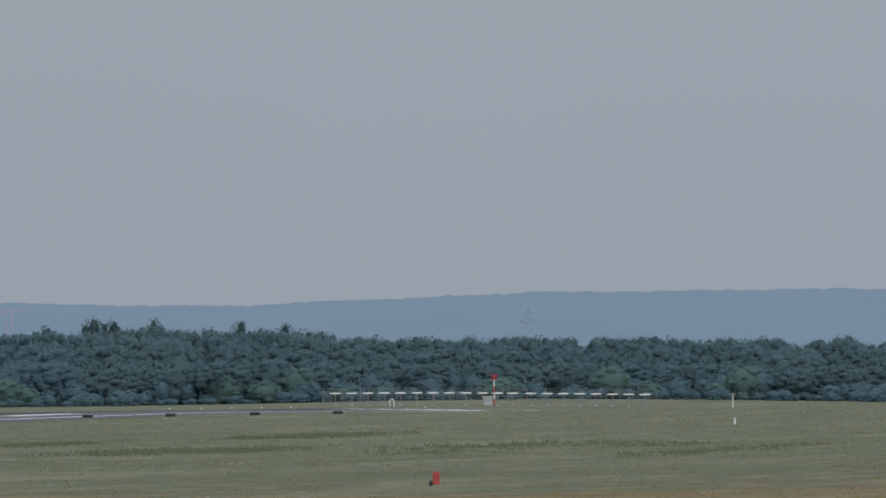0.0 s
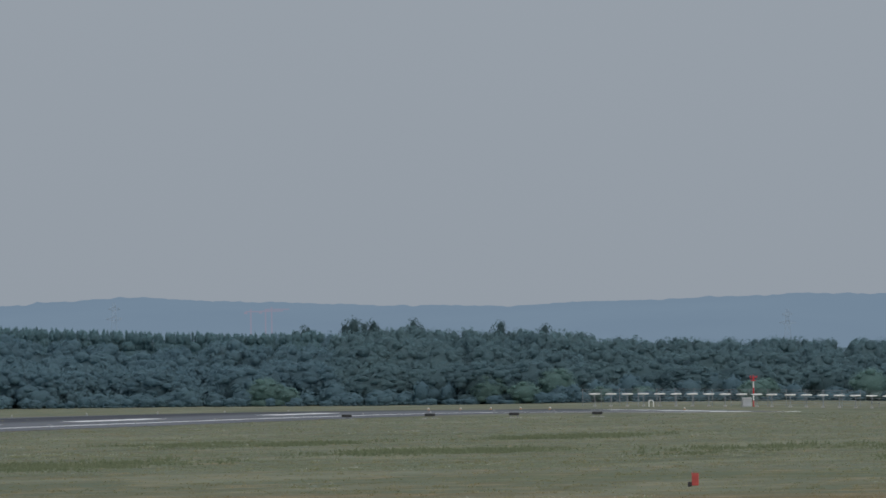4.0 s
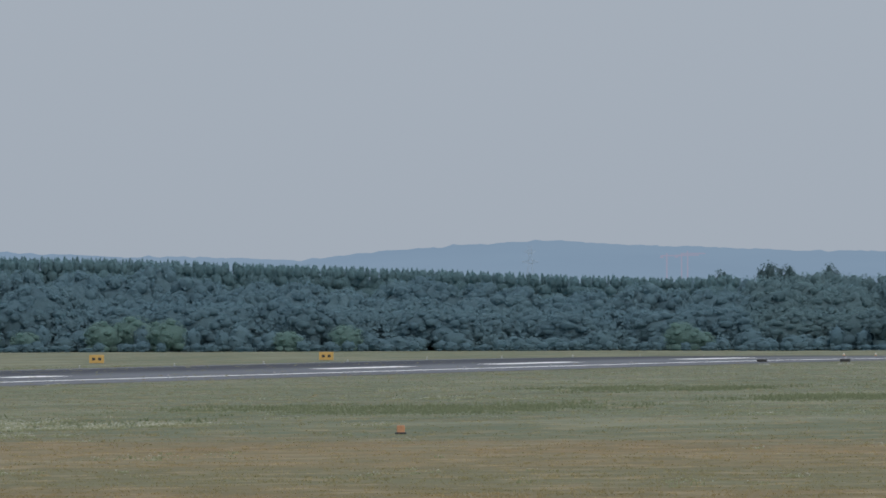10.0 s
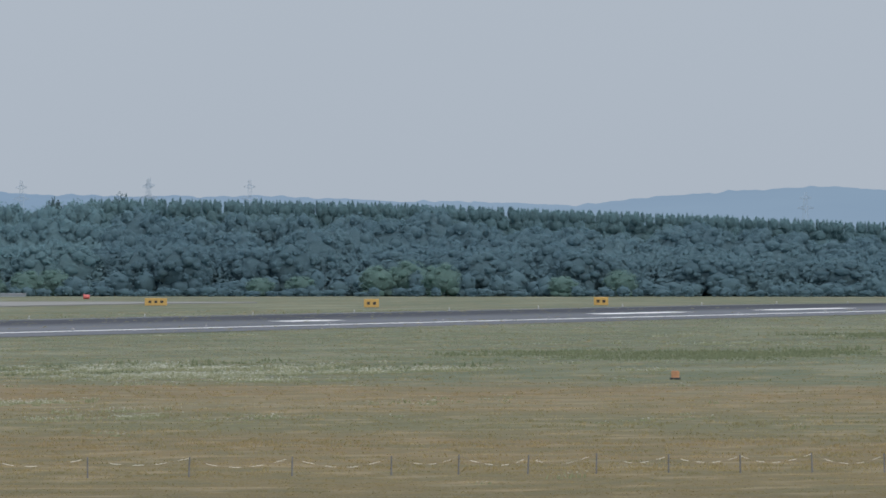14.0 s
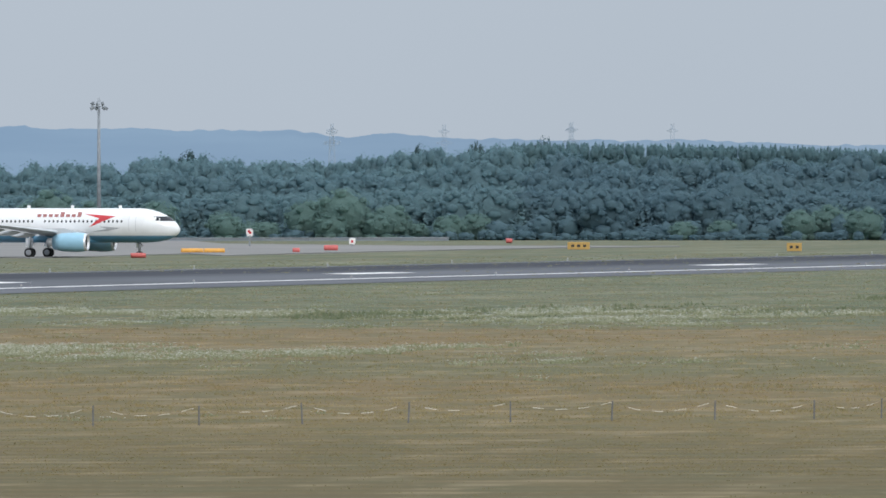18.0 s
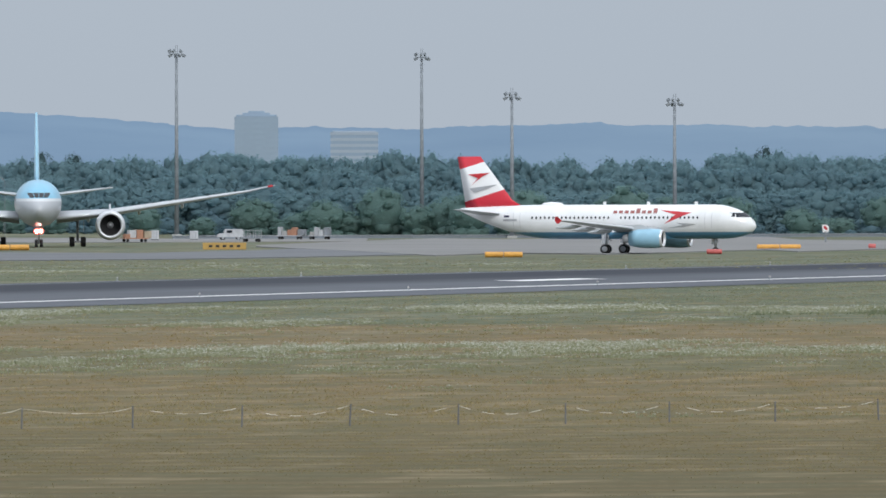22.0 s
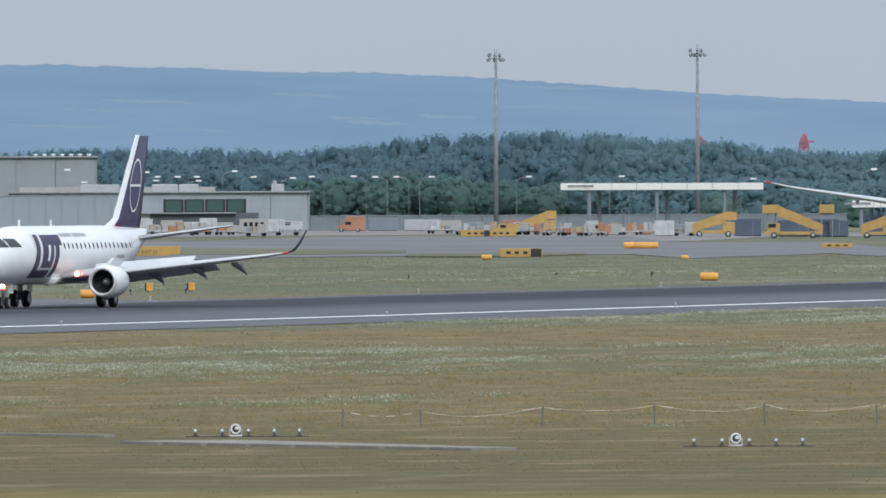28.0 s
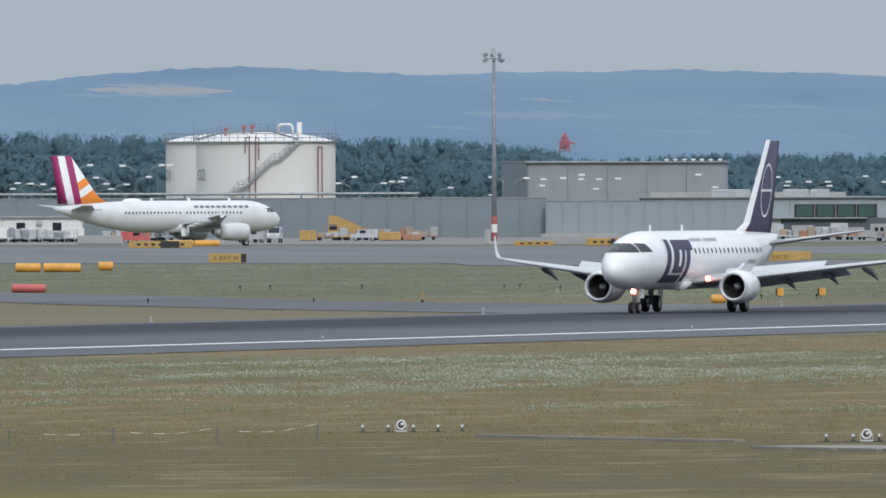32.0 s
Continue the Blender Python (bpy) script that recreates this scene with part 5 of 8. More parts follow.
def wide_jet(at, turn):
    """Large twin jet seen head on: 64.8 m across, fin 18.6 m high, pale blue above and silver below."""
    root = thing("wide_body_jet", "large pale blue and silver twin-engined airliner taxiing on the apron", "aeroplane", at, turn)
    before = set(bpy.data.objects)
    X0 = 31.0
    paint = split_paint("pale_blue_over_silver", (0.20, 0.48, 0.66), (0.45, 0.47, 0.50), "Z", 6.25, 0.05, (0.66, 0.68, 0.70), 0.4)
    b = Body(63.0, 3.15, 3.25, 5.98, 9.5, 21, 0.28, 0.8)
    part("fuselage", fuselage(b, 44), paint, root, "pale blue upper and silver lower fuselage", True)
    for lo, hi in ((48, 67), (69, 89), (91, 111), (113, 132)):
        part("windshield", pane(b, lo, hi, 6.75, 7.4, 0.03), M_GLASS, root)
    cabin_windows(root, b, 9.0, 48.0, 0.95, 6.55, 0.3, 0.42)
    silver = mat("silver_wing", (0.52, 0.54, 0.56), 0.3, 0.3, 0.1, 0.4)
    cowl = mat("grey_white_cowl", (0.62, 0.63, 0.65), 0.3, 0.1, 0.08, 0.5)
    for side in (1, -1):
        secs = [(-20.5, 2.6, 3.9, 12.5, 1.7), (-26.5, 9.8, 4.6, 8.0, 1.0), (-37.7, 28.9, 7.5, 3.0, 0.35), (-41.2, 32.9, 8.4, 0.8, 0.1)]
        wing = part("wing", wing_mesh(secs, side), silver, root, "", True)
        part("wingtip_light", rod(bmesh.new(), (-40.4, 31.9 * side, 8.2), (-40.9, 32.5 * side, 8.3), 0.15), M_RED, wing, "red wingtip light")
        for yy, xx, zz in ((7, -30.5, 3.9), (14, -33, 4.9), (20, -35.5, 5.8)):
            part("flap_fairing", pod(bmesh.new(), xx, yy * side, zz, 6, 0.45), silver, wing, "", True)
        engine(root, -19.5, 9.9 * side, 2.95, 2.05, 6.8, cowl, blades=26)
        part("tailplane", wing_mesh([(-53.5, 1.0, 6.9, 7, 0.6), (-59.5, 10.7, 8.1, 2.4, 0.2)], side), silver, root, "", True)
        gear(root, "main_gear", -X0, 5.5 * side, 3.9, 0.68, 0.7, 0.78, 3)
    part("fin", loft(bmesh.new(), [foil_ring(-48.5, 0, 8.6, 10.5, 0.75, True), foil_ring(-50.2, 0, 9.8, 9.0, 0.75, True), foil_ring(-57.6, 0, 18.6, 4.3, 0.35, True)]),
         mat("pale_blue_paint", (0.30, 0.55, 0.70), 0.3, 0, 0.06, 0.5), root, "pale blue fin", True)
    part("livery_mark", decal(b, [(12, 7.2), (24, 7.2), (24, 6.9), (12, 6.9)], 1, 0.03), M_NAVY, root, "dark title bar")
    part("livery_mark", decal(b, [(12, 7.2), (24, 7.2), (24, 6.9), (12, 6.9)], -1, 0.03), M_NAVY, root, "dark title bar")
    gear(root, "nose_gear", -5.9, 0, 3.2, 0.54, 0.4, 0.36)
    for q in (-0.28, 0.28):
        lamp_glow(root, (-5.4, q, 2.2), 0.26)
    for o in set(bpy.data.objects) - before:
        if o.parent is root:
            o.location.x += X0
    return root


# regional jet rolling out, nose towards the tripod's end of the runway
regional_jet((-300.4, 964.0, 0.03), -90)

white_blue_paint = split_paint("white_over_blue_belly", (0.80, 0.81, 0.82), (0.10, 0.27, 0.42), "Z", 2.62, 0.06)
red_tail = fin_stripes("red_white_fin", [(0.62, 0.03, 0.05), (0.80, 0.80, 0.80), (0.62, 0.03, 0.05)], 3.0, 1.0, 14.0, -0.3, (0.0, 0.361, 0.817))
M_SKYBLUE = mat("light_blue_cowl", (0.30, 0.52, 0.66), 0.3, 0, 0.06, 0.8)
M_TITLE = mat("brownish_red_lettering", (0.33, 0.12, 0.11), 0.4)
swoosh = [("red swept title mark", [(7.6, 4.95), (11.6, 5.25), (9.6, 4.7), (10.9, 3.6), (8.9, 4.45)], M_RED), ("grey swept title mark", [(6.9, 3.55), (9.6, 3.75), (8.6, 3.45), (10.6, 3.1), (8.6, 3.2)], M_GREY),
          ("small flag bar", [(30.6, 4.65), (31.3, 4.65), (31.3, 4.4), (30.6, 4.4)], M_NAVY), ("registration bar", [(29.6, 4.2), (31.4, 4.2), (31.4, 3.95), (29.6, 3.95)], M_GREY)]
swoosh += [("dark red title bar", [(11.9 + 0.72 * i, 4.95 + (0.5 if i in (0, 3) else 0.25)), (12.4 + 0.72 * i, 4.95 + (0.5 if i in (0, 3) else 0.25)), (12.4 + 0.72 * i, 4.85), (11.9 + 0.72 * i, 4.85)], M_TITLE) for i in range(8)]
ax, ay = polar(12.347, 2110)
jet = narrow_jet("airliner", (ax, ay, ground_z(ax, ay) + 0.03), -4.5, "white airliner with red-and-white tail and pale blue engines", 37.57, white_blue_paint, red_tail, M_SKYBLUE, swoosh, M_RED)
for side in (1, -1):
    for shape, m in (([(-36.2, 9.6), (-33.4, 9.8), (-34.4, 9.35), (-35.9, 8.2), (-34.9, 9.15)], M_RED), ([(-36.0, 7.9), (-32.4, 8.4), (-33.6, 7.95), (-35.4, 7.4)], M_GREY)):
        bm = bmesh.new()
        vs = [bm.verts.new((x + 17.7, 0.24 * side, z)) for x, z in shape]
        bm.faces.new(vs if side > 0 else vs[::-1])
        part("livery_mark", bm, m, jet, "swept emblem on the fin")

M_TITLEGREY = mat("dark_grey_lettering", (0.16, 0.16, 0.18), 0.4)
striped_fin = fin_stripes("magenta_white_orange_fin", [(0.30, 0.02, 0.12), (0.80, 0.80, 0.80), (0.30, 0.02, 0.12)], 1.04, 0.233, -31.2)
n, l = striped_fin.node_tree.nodes, striped_fin.node_tree.links  # orange and white bands rise across the foot of the leading edge
base = n["Principled BSDF"].inputs["Base Color"].links[0].from_socket
along = base.node.inputs[0].links[0].from_node.inputs[0].links[0].from_socket
sp = along.node.inputs[0].links[0].from_node
ad, up, rp, mask, mx = (n.new("ShaderNode" + k) for k in ("Math", "MapRange", "ValToRGB", "MapRange", "Mix"))
ad.operation = "MULTIPLY_ADD"
ad.inputs[1].default_value = -0.6
l.new(sp.outputs["X"], ad.inputs[0])
l.new(sp.outputs["Z"], ad.inputs[2])
up.inputs[1].default_value, up.inputs[2].default_value = 21.7, 27.7
l.new(ad.outputs[0], up.inputs[0])
rp.color_ramp.interpolation = "CONSTANT"
for i, (at_, c) in enumerate(((0.0, (0.80, 0.25, 0.03)), (0.38, (0.8, 0.8, 0.8)), (0.56, (0.80, 0.25, 0.03)), (0.76, (0.8, 0.8, 0.8)))):
    e = rp.color_ramp.elements[i] if i < 2 else rp.color_ramp.elements.new(0.9)
    e.position, e.color = at_, (*c, 1)
l.new(up.outputs[0], rp.inputs[0])
mask.inputs[1].default_value, mask.inputs[2].default_value = -28.12, -28.08
l.new(along, mask.inputs[0])
mx.data_type = "RGBA"
l.new(mask.outputs[0], mx.inputs[0])
l.new(base, mx.inputs[6])
l.new(rp.outputs[0], mx.inputs[7])
l.new(mx.outputs[2], n["Principled BSDF"].inputs["Base Color"])
# fuselage white, its lower brightness put into the base colour
M_DIMWHITE = mat("dimmed_white_fuselage", (0.66, 0.67, 0.68), 0.35, 0, 0.08, 0.6, clear=0.2)
titles = [("grey title bar", [(5.5 + 0.83 * i, 5.27), (6.1 + 0.83 * i, 5.27), (6.1 + 0.83 * i, 4.95), (5.5 + 0.83 * i, 4.95)], M_TITLEGREY) for i in range(10)] + [("small registration bar", [(27.0, 4.85), (28.6, 4.85), (28.6, 4.65), (27.0, 4.65)], M_GREY)]
gx, gy = polar(19.009, 2280)
narrow_jet("airliner", (gx, gy, ground_z(gx, gy)), 19 + 28.6, "white airliner with magenta, white and orange striped tail", 33.84, M_DIMWHITE, striped_fin, mat("pale_grey_cowl", (0.58, 0.59, 0.61), 0.35, 0, 0.1, 0.8), titles, M_WHITE, 3.7)

kx, ky = polar(14.236, 2410)
wide_jet((kx, ky, ground_z(kx, ky) + 0.03), -90 + 14.6)


# ---- field equipment along the runway ----
def stand(az, r, dz=0.0):
    x, y = polar(az, r)
    return (x, y, ground_z(x, y) + dz)


M_POST = mat("weathered_post", (0.15, 0.15, 0.15), 0.8, 0, 0.2, 2)
# low rope fence: square posts with a sagging rope between them
def rope_fence():
    fence = thing("rope_fence", "low fence of thin grey posts with sagging red-and-white tape", "fence")
    post_me = None
    near = [8.20, 8.436, 8.671, 8.906, 9.142, 9.366, 9.593, 9.813, 10.138, 10.475, 10.806, 11.14, 11.487, 11.825, 12.171, 12.511, 12.862, 13.217, 13.57, 13.927, 14.29, 14.648, 15.016, 15.375, 15.744, 16.14, 16.397]
    places = near + [18.544, 18.871, 19.209, 19.55, 19.90]
    tops = []
    rr = random.Random(3)
    for a in places:
        r = float(np.interp(a, (8.2, 9.5, 12, 14, 16.4, 19.2, 20), (545, 540, 522, 511, 508, 488, 484)))
        x, y, z = stand(a, r)
        h = 0.57 + 0.08 * rr.random() - 0.12 * ease(a - 15.5)
        if post_me is None:
            bm = rod(bmesh.new(), (0, 0, 0), (0, 0, 1), 0.028, 0.024, 8)
            box(bm, (0, 0, 1.0), (0.05, 0.05, 0.03), 0.006)
            post_me = mesh_from(bm, "post")
        p = part("post", post_me, M_POST, fence)
        p.matrix_world = pose(x, y, z, rr.uniform(-3, 3), rr.uniform(-3, 3), 20) @ Matrix.Diagonal((1, 1, h, 1))
        tops.append((a, Vector((x, y, z + h * 0.95))))
    cord_m = mat("grey_brown_cord", (0.30, 0.24, 0.17), 0.9, 0, 0.3, 3)
    tape_m = mat("white_tape", (0.66, 0.62, 0.55), 0.7, 0, 0.2, 2)
    red_m = mat("faded_red_tape", (0.46, 0.24, 0.18), 0.7, 0, 0.25, 2)
    pale_m = mat("pale_rope", (0.50, 0.44, 0.34), 0.9, 0, 0.3, 3)
    for (az, a), (az1, b) in zip(tops, tops[1:]):
        if az1 - az > 1:  # the fence is broken off here
            continue
        whole = 13.9 < az < 15.8
        sag, skew = (0.13 if az > 13.5 else 0.20) + 0.10 * rr.random(), rr.uniform(0.8, 1.25)
        pts = []
        for i in range(19):
            k = i / 18
            pts.append(a.lerp(b, k) - Vector((0, 0, sag * 4 * k ** skew * (1 - k ** skew) + rr.uniform(-0.008, 0.008))))
        t_ = 0.008 if whole else 0.005
        part("cord", loft(bmesh.new(), [[p + Vector((0, t_ * math.cos(t), t_ * math.sin(t))) for t in (0, 1.57, 3.14, 4.71)] for p in pts]), pale_m if whole else cord_m, fence)
        fade = rr.random()
        for i in range(1 if whole else int(3 * rr.random()), 17, 7 if whole else 4):  # strips of tape, some gone
            if rr.random() < 0.85:
                run = pts[i:i + 3]
                part("tape", loft(bmesh.new(), [[p + Vector((0, 0.008 * c, 0.008 * q)) for c, q in ((-1, -1), (1, -1), (1, 1), (-1, 1))] for p in run]), tape_m if fade < 0.85 else red_m, fence)


rope_fence()


def spot_group(az, r, turn):
    """A round approach light on a yoke between five small lights on a bar."""
    at = stand(az, r)
    big = thing("spotlight", "round floodlight with white housing standing in the grass", "light", at, turn, "approach lights")
    part("housing", lathe(bmesh.new(), [(-0.14, 0.04), (-0.12, 0.11), (0.0, 0.140), (0.07, 0.145), (0.08, 0.105), (0.03, 0.098)], (0, -1, 0.12), (0, 0, 0.22), 22), M_WHITEPL, big, "", True)
    part("lens", lathe(bmesh.new(), [(0.035, 0.100), (0.05, 0.06), (0.055, 0.001)], (0, -1, 0.12), (0, 0, 0.22), 22), M_DARK, big, "", True)
    bm = bmesh.new()
    box(bm, (0, 0.02, 0.03), (0.34, 0.26, 0.05), 0.015)
    box(bm, (-0.17, 0.02, 0.13), (0.03, 0.12, 0.22), 0.008)
    box(bm, (0.17, 0.02, 0.13), (0.03, 0.12, 0.22), 0.008)
    part("yoke", bm, M_GREY, big)
    part("bulb_guard", box(bmesh.new(), (0.03, -0.1, 0.25), (0.10, 0.03, 0.08), 0.01), M_WHITEPL, big)
    # thin dark strip added on the ground along the row of lamps
    bar = thing("light_bar", "thin dark strip lying under the approach lamps", "duct", at, turn, "light bars")
    part("duct", box(bmesh.new(), (0.35, 0.12, 0.01), (3.5, 0.10, 0.03), 0.008), M_DARK, bar)
    first = None
    for k in (-1.12, -0.37, 0.36, 1.08, 1.79):
        m = pose(*at, 0, 0, turn) @ pose(k, 0, 0)
        if first is None:
            first = thing("approach_light", "small grey approach lamp on a short stem", "light", (0, 0, 0), 0, "approach lights")
            part("lamp_head", lathe(bmesh.new(), [(-0.07, 0.02), (-0.06, 0.05), (0.05, 0.062), (0.06, 0.05), (0.055, 0.001)], (0, -1, 0.15), (0, 0, 0.17), 14), M_GALV, first, "grey lamp head", True)
            part("lens", box(bmesh.new(), (-0.012, -0.062, 0.185), (0.06, 0.012, 0.06), 0.006), M_WHITEPL, first, "white lens")
            part("stem", rod(bmesh.new(), (0, 0, 0), (0, 0, 0.13), 0.025), M_DARK, first)
            part("base_plate", box(bmesh.new(), (0, 0, 0.03), (0.14, 0.14, 0.06), 0.01), M_DARK, first)
            first.matrix_world = m
        else:
            copy_thing(first, m)


for a, r in ((15.111, 468), (16.747, 489), (18.269, 511)):
    spot_group(a, r, a + 3)

M_SLAB = mat("weathered_slab", (0.225, 0.212, 0.182), 0.9, 0, 0.2, 0.5, bump=0.3)
# concrete strips in the near grass
for a0, a1, r0, r1, w in ((16.945, 15.901, 477, 462, 3.6), (18.008, 17.158, 500, 488, 0.35)):
    p0, p1 = polar(a0, r0), polar(a1, r1)
    n = 8
    bm = bmesh.new()
    d = (Vector(p1) - Vector(p0))
    u = d.normalized()
    q = Vector((-u.y, u.x))
    for i in range(n):
        c = Vector(p0) + d * ((i + 0.5) / n)
        ln = d.length / n - 0.04
        ww = w * (1 - 0.65 * (i + 0.5) / n * (1 if w > 2 else 0))
        b2 = bmesh.new()
        box(b2, (0, 0, 0), (ln, ww, 0.12), 0.02)
        for v in b2.verts:
            v.co = Vector((c.x, c.y, 0.03)) + Vector((u.x * v.co.x + q.x * v.co.y, u.y * v.co.x + q.y * v.co.y, v.co.z))
        me = mesh_from(b2, "slab")
        if i == 0:
            strip = thing("concrete_strip", "pale concrete slab strip sunk in the grass", "slab", kind="structure")
        part("slab", me, M_SLAB, strip)

# runway edge lights, sixty metres apart on both sides
light_first = None
for x in (-268.9, -319.2):
    for i in range(-4, 26):
        y = 802.5 + 60 * i
        if light_first is None:
            light_first = thing("runway_light", "small runway edge light with white glass cap", "light", (0, 0, 0), 0, "runway edge lights")
            part("base", lathe(bmesh.new(), [(0, 0.12), (0.04, 0.11), (0.06, 0.05), (0.22, 0.04), (0.22, 0.001)], (0, 0, 1), (0, 0, 0), 12), M_GALV, light_first, "grey stem", True)
            part("cap", lathe(bmesh.new(), [(0.22, 0.055), (0.26, 0.06), (0.30, 0.045), (0.31, 0.001)], (0, 0, 1), (0, 0, 0), 12), mat("frosted_glass_cap", (0.50, 0.47, 0.44), 0.3), light_first, "white glass cap", True)
            light_first.matrix_world = pose(x, y, ground_z(x, y) + 0.03)
        else:
            copy_thing(light_first, pose(x, y, ground_z(x, y) + 0.03))


# precision approach lights: four low boxes on legs
papi = None
for i in range(4):
    x, y = polar((7.702, 7.430, 7.155, 6.883)[i], 1900)
    m = pose(x, y, ground_z(x, y), 0, 0, 6)
    if papi is None:
        papi = thing("approach_slope_light", "flat dark approach slope light box on short legs", "light", (0, 0, 0), 0, "approach slope lights")
        bm = box(bmesh.new(), (0, 0, 0.42), (1.1, 1.3, 0.3), 0.04)
        part("housing", bm, M_BLACK, papi)
        part("top_cover", box(bmesh.new(), (0, 0, 0.60), (1.16, 1.36, 0.05), 0.015), M_GALV, papi, "pale top cover")
        for q in (-0.4, 0.4):
            for e in (-0.5, 0.5):
                part("leg", rod(bmesh.new(), (q, e, 0), (q, e, 0.3), 0.04), M_GALV, papi)
        part("foundation", box(bmesh.new(), (0, 0, 0.02), (1.6, 1.8, 0.08), 0.02), M_CONC, papi)
        papi.matrix_world = m
    else:
        copy_thing(papi, m)


def marker_drum(name, az, r, ln, h, material, label, group="marker drums", split=()):
    """A drum lying on its side with end caps and straps."""
    at = stand(az, r)
    root = thing(name, label, "marker", at, az, group)
    cuts = [0.0, *split, 1.0]
    for a, b in zip(cuts, cuts[1:]):
        x0, x1 = -ln / 2 + ln * a + 0.03, -ln / 2 + ln * b - 0.03
        rr = h / 2
        part("drum", lathe(bmesh.new(), [(x0, 0.001), (x0, rr * 0.8), (x0 + 0.06, rr * 0.97), (x0 + 0.15, rr), (x1 - 0.15, rr), (x1 - 0.06, rr * 0.97), (x1, rr * 0.8), (x1, 0.001)], (1, 0, 0), (0, 0, rr), 18), material, root, "", True)
        for k in (0.25, 0.75):
            xk = x0 + (x1 - x0) * k
            part("strap", lathe(bmesh.new(), [(xk - 0.04, rr * 1.0), (xk - 0.04, rr * 1.025), (xk + 0.04, rr * 1.025), (xk + 0.04, rr * 1.0)], (1, 0, 0), (0, 0, rr), 18), material, root)
    return root


OR, RD = "orange plastic marker drum lying on its side", "red plastic marker drum lying on its side"
for a, r, ln, h, m, lab, sp in (
        (12.712, 2012, 4.4, 0.65, M_ORANGE, OR, (0.5,)), (11.812, 2252, 5.7, 0.65, M_ORANGE, OR, (0.52,)), (12.023, 2100, 1.9, 0.6, M_REDPL, RD, ()),
        (14.357, 2279, 7.5, 0.75, M_ORANGE, OR, (0.33, 0.66)), (15.419, 2180, 4.4, 0.9, M_ORANGE, OR, (0.35,)), (15.924, 1650, 1.05, 0.5, M_ORANGE, OR, ()),
        (15.197, 1275, 1.4, 0.62, M_ORANGE, OR, ()), (17.230, 1119, 1.0, 0.55, M_ORANGE, OR, ()), (19.487, 1547, 2.3, 0.8, M_ORANGE, OR, ()),
        (19.376, 1545, 3.35, 0.8, M_ORANGE, OR, ()), (18.945, 2255, 6.8, 0.85, M_ORANGE, OR, (0.5,)), (19.233, 1576, 1.4, 0.8, M_ORANGE, OR, ()), (19.485, 1232, 2.45, 0.6, M_REDPL, RD, ()),
        (11.393, 2331, 1.95, 0.83, M_REDPL, RD, ()), (11.507, 2266, 1.0, 0.66, M_REDPL, RD, ()), (10.810, 2688, 1.05, 0.7, M_REDPL, RD, ()),
        (17.435, 2330, 1.2, 0.8, M_ORANGE, OR, ()), (15.279, 1650, 0.6, 0.4, M_ORANGE, OR, ()), (15.273, 1640, 0.6, 0.4, M_ORANGE, OR, ())):
    marker_drum("marker_drum", a, r, ln, h, m, lab, "marker drums", sp)


def text_mesh(body, size):
    cu = bpy.data.curves.new("letters", "FONT")
    cu.body, cu.size, cu.align_x, cu.align_y, cu.extrude = body, size, "CENTER", "CENTER", 0.008
    tmp = new("letters", cu)
    bpy.context.view_layer.update()
    me = bpy.data.meshes.new_from_object(tmp.evaluated_get(bpy.context.evaluated_depsgraph_get()))
    bpy.data.objects.remove(tmp)
    return me


def sign(az, r, w, h, words="", dark=(), label="yellow airfield sign with black markings", bars=0):
    """A taxiway sign: box on legs, yellow face panels, black panels where it names the place one stands on."""
    at = stand(az, r)
    root = thing("airfield_sign", label, "sign", at, az, "airfield signs")
    lift = 0.12
    part("case", box(bmesh.new(), (0, 0.06, lift + h / 2), (w, 0.24, h), 0.03), M_BLACK if dark == "all" else M_YELVEH, root)
    cuts = [0.0] + [c for c in (dark if dark != "all" else ())] + [1.0]
    for i, (a, b) in enumerate(zip(cuts, cuts[1:])):
        black = bool(i % 2)
        part("panel", box(bmesh.new(), (-w / 2 + w * (a + b) / 2, -0.075, lift + h / 2), (w * (b - a) - 0.04, 0.03, h - 0.06), 0.008), M_BLACK if black else M_YELLOW, root, "black panel" if black else "yellow panel")
    n = max(2, int(w / 1.2))
    for i in range(n):
        part("leg", rod(bmesh.new(), (-w / 2 + w * (i + 0.5) / n, 0.06, 0), (-w / 2 + w * (i + 0.5) / n, 0.06, lift + 0.02), 0.04), M_GALV, root)
    if words:
        ob = part("lettering", text_mesh(words, h * 0.62), M_BLACK, root, "black lettering")
        ob.location, ob.rotation_euler = (-w * 0.06, -0.1, lift + h / 2), (radians(90), 0, 0)
    for i in range(bars):
        part("marking", box(bmesh.new(), (-w * 0.40 + w * 0.8 * (i + 0.5) / bars, -0.096, lift + h / 2), (w * 0.42 / bars, 0.008, h * 0.34)), M_BLACK, root)
    return root


sign(9.127, 2056, 1.7, 0.95, bars=2)
sign(9.878, 1985, 1.7, 0.95, bars=2)
sign(10.583, 2361, 3.0, 1.0, bars=3)
sign(15.811, 1731, 4.2, 0.85, "", (0.72, 0.98), bars=4)
sign(15.918, 2512, 8.0, 0.9, "", (0.42, 0.52), bars=7)
sign(17.028, 1927, 4.3, 0.85, "\u2190 EXIT 21", (), "yellow exit sign with black lettering on the grass")
sign(17.167, 1880, 0.7, 0.85)
sign(17.574, 2328, 7.2, 0.95, "", (0.46, 0.54), bars=6)
sign(17.832, 2306, 5.2, 0.65, bars=4)
sign(18.834, 1857, 4.05, 0.95, "\u2190 EXIT 34", (0.84, 0.99), "yellow sign reading exit 34 with a black end panel")
sign(19.054, 2204, 8.0, 0.9, "", (0.5, 0.8), bars=7)
sign(17.02, 1990, 6.5, 1.0, "", (), "long plain orange-yellow board behind the exit sign")
sign(13.625, 2256, 5.6, 0.9, bars=5)
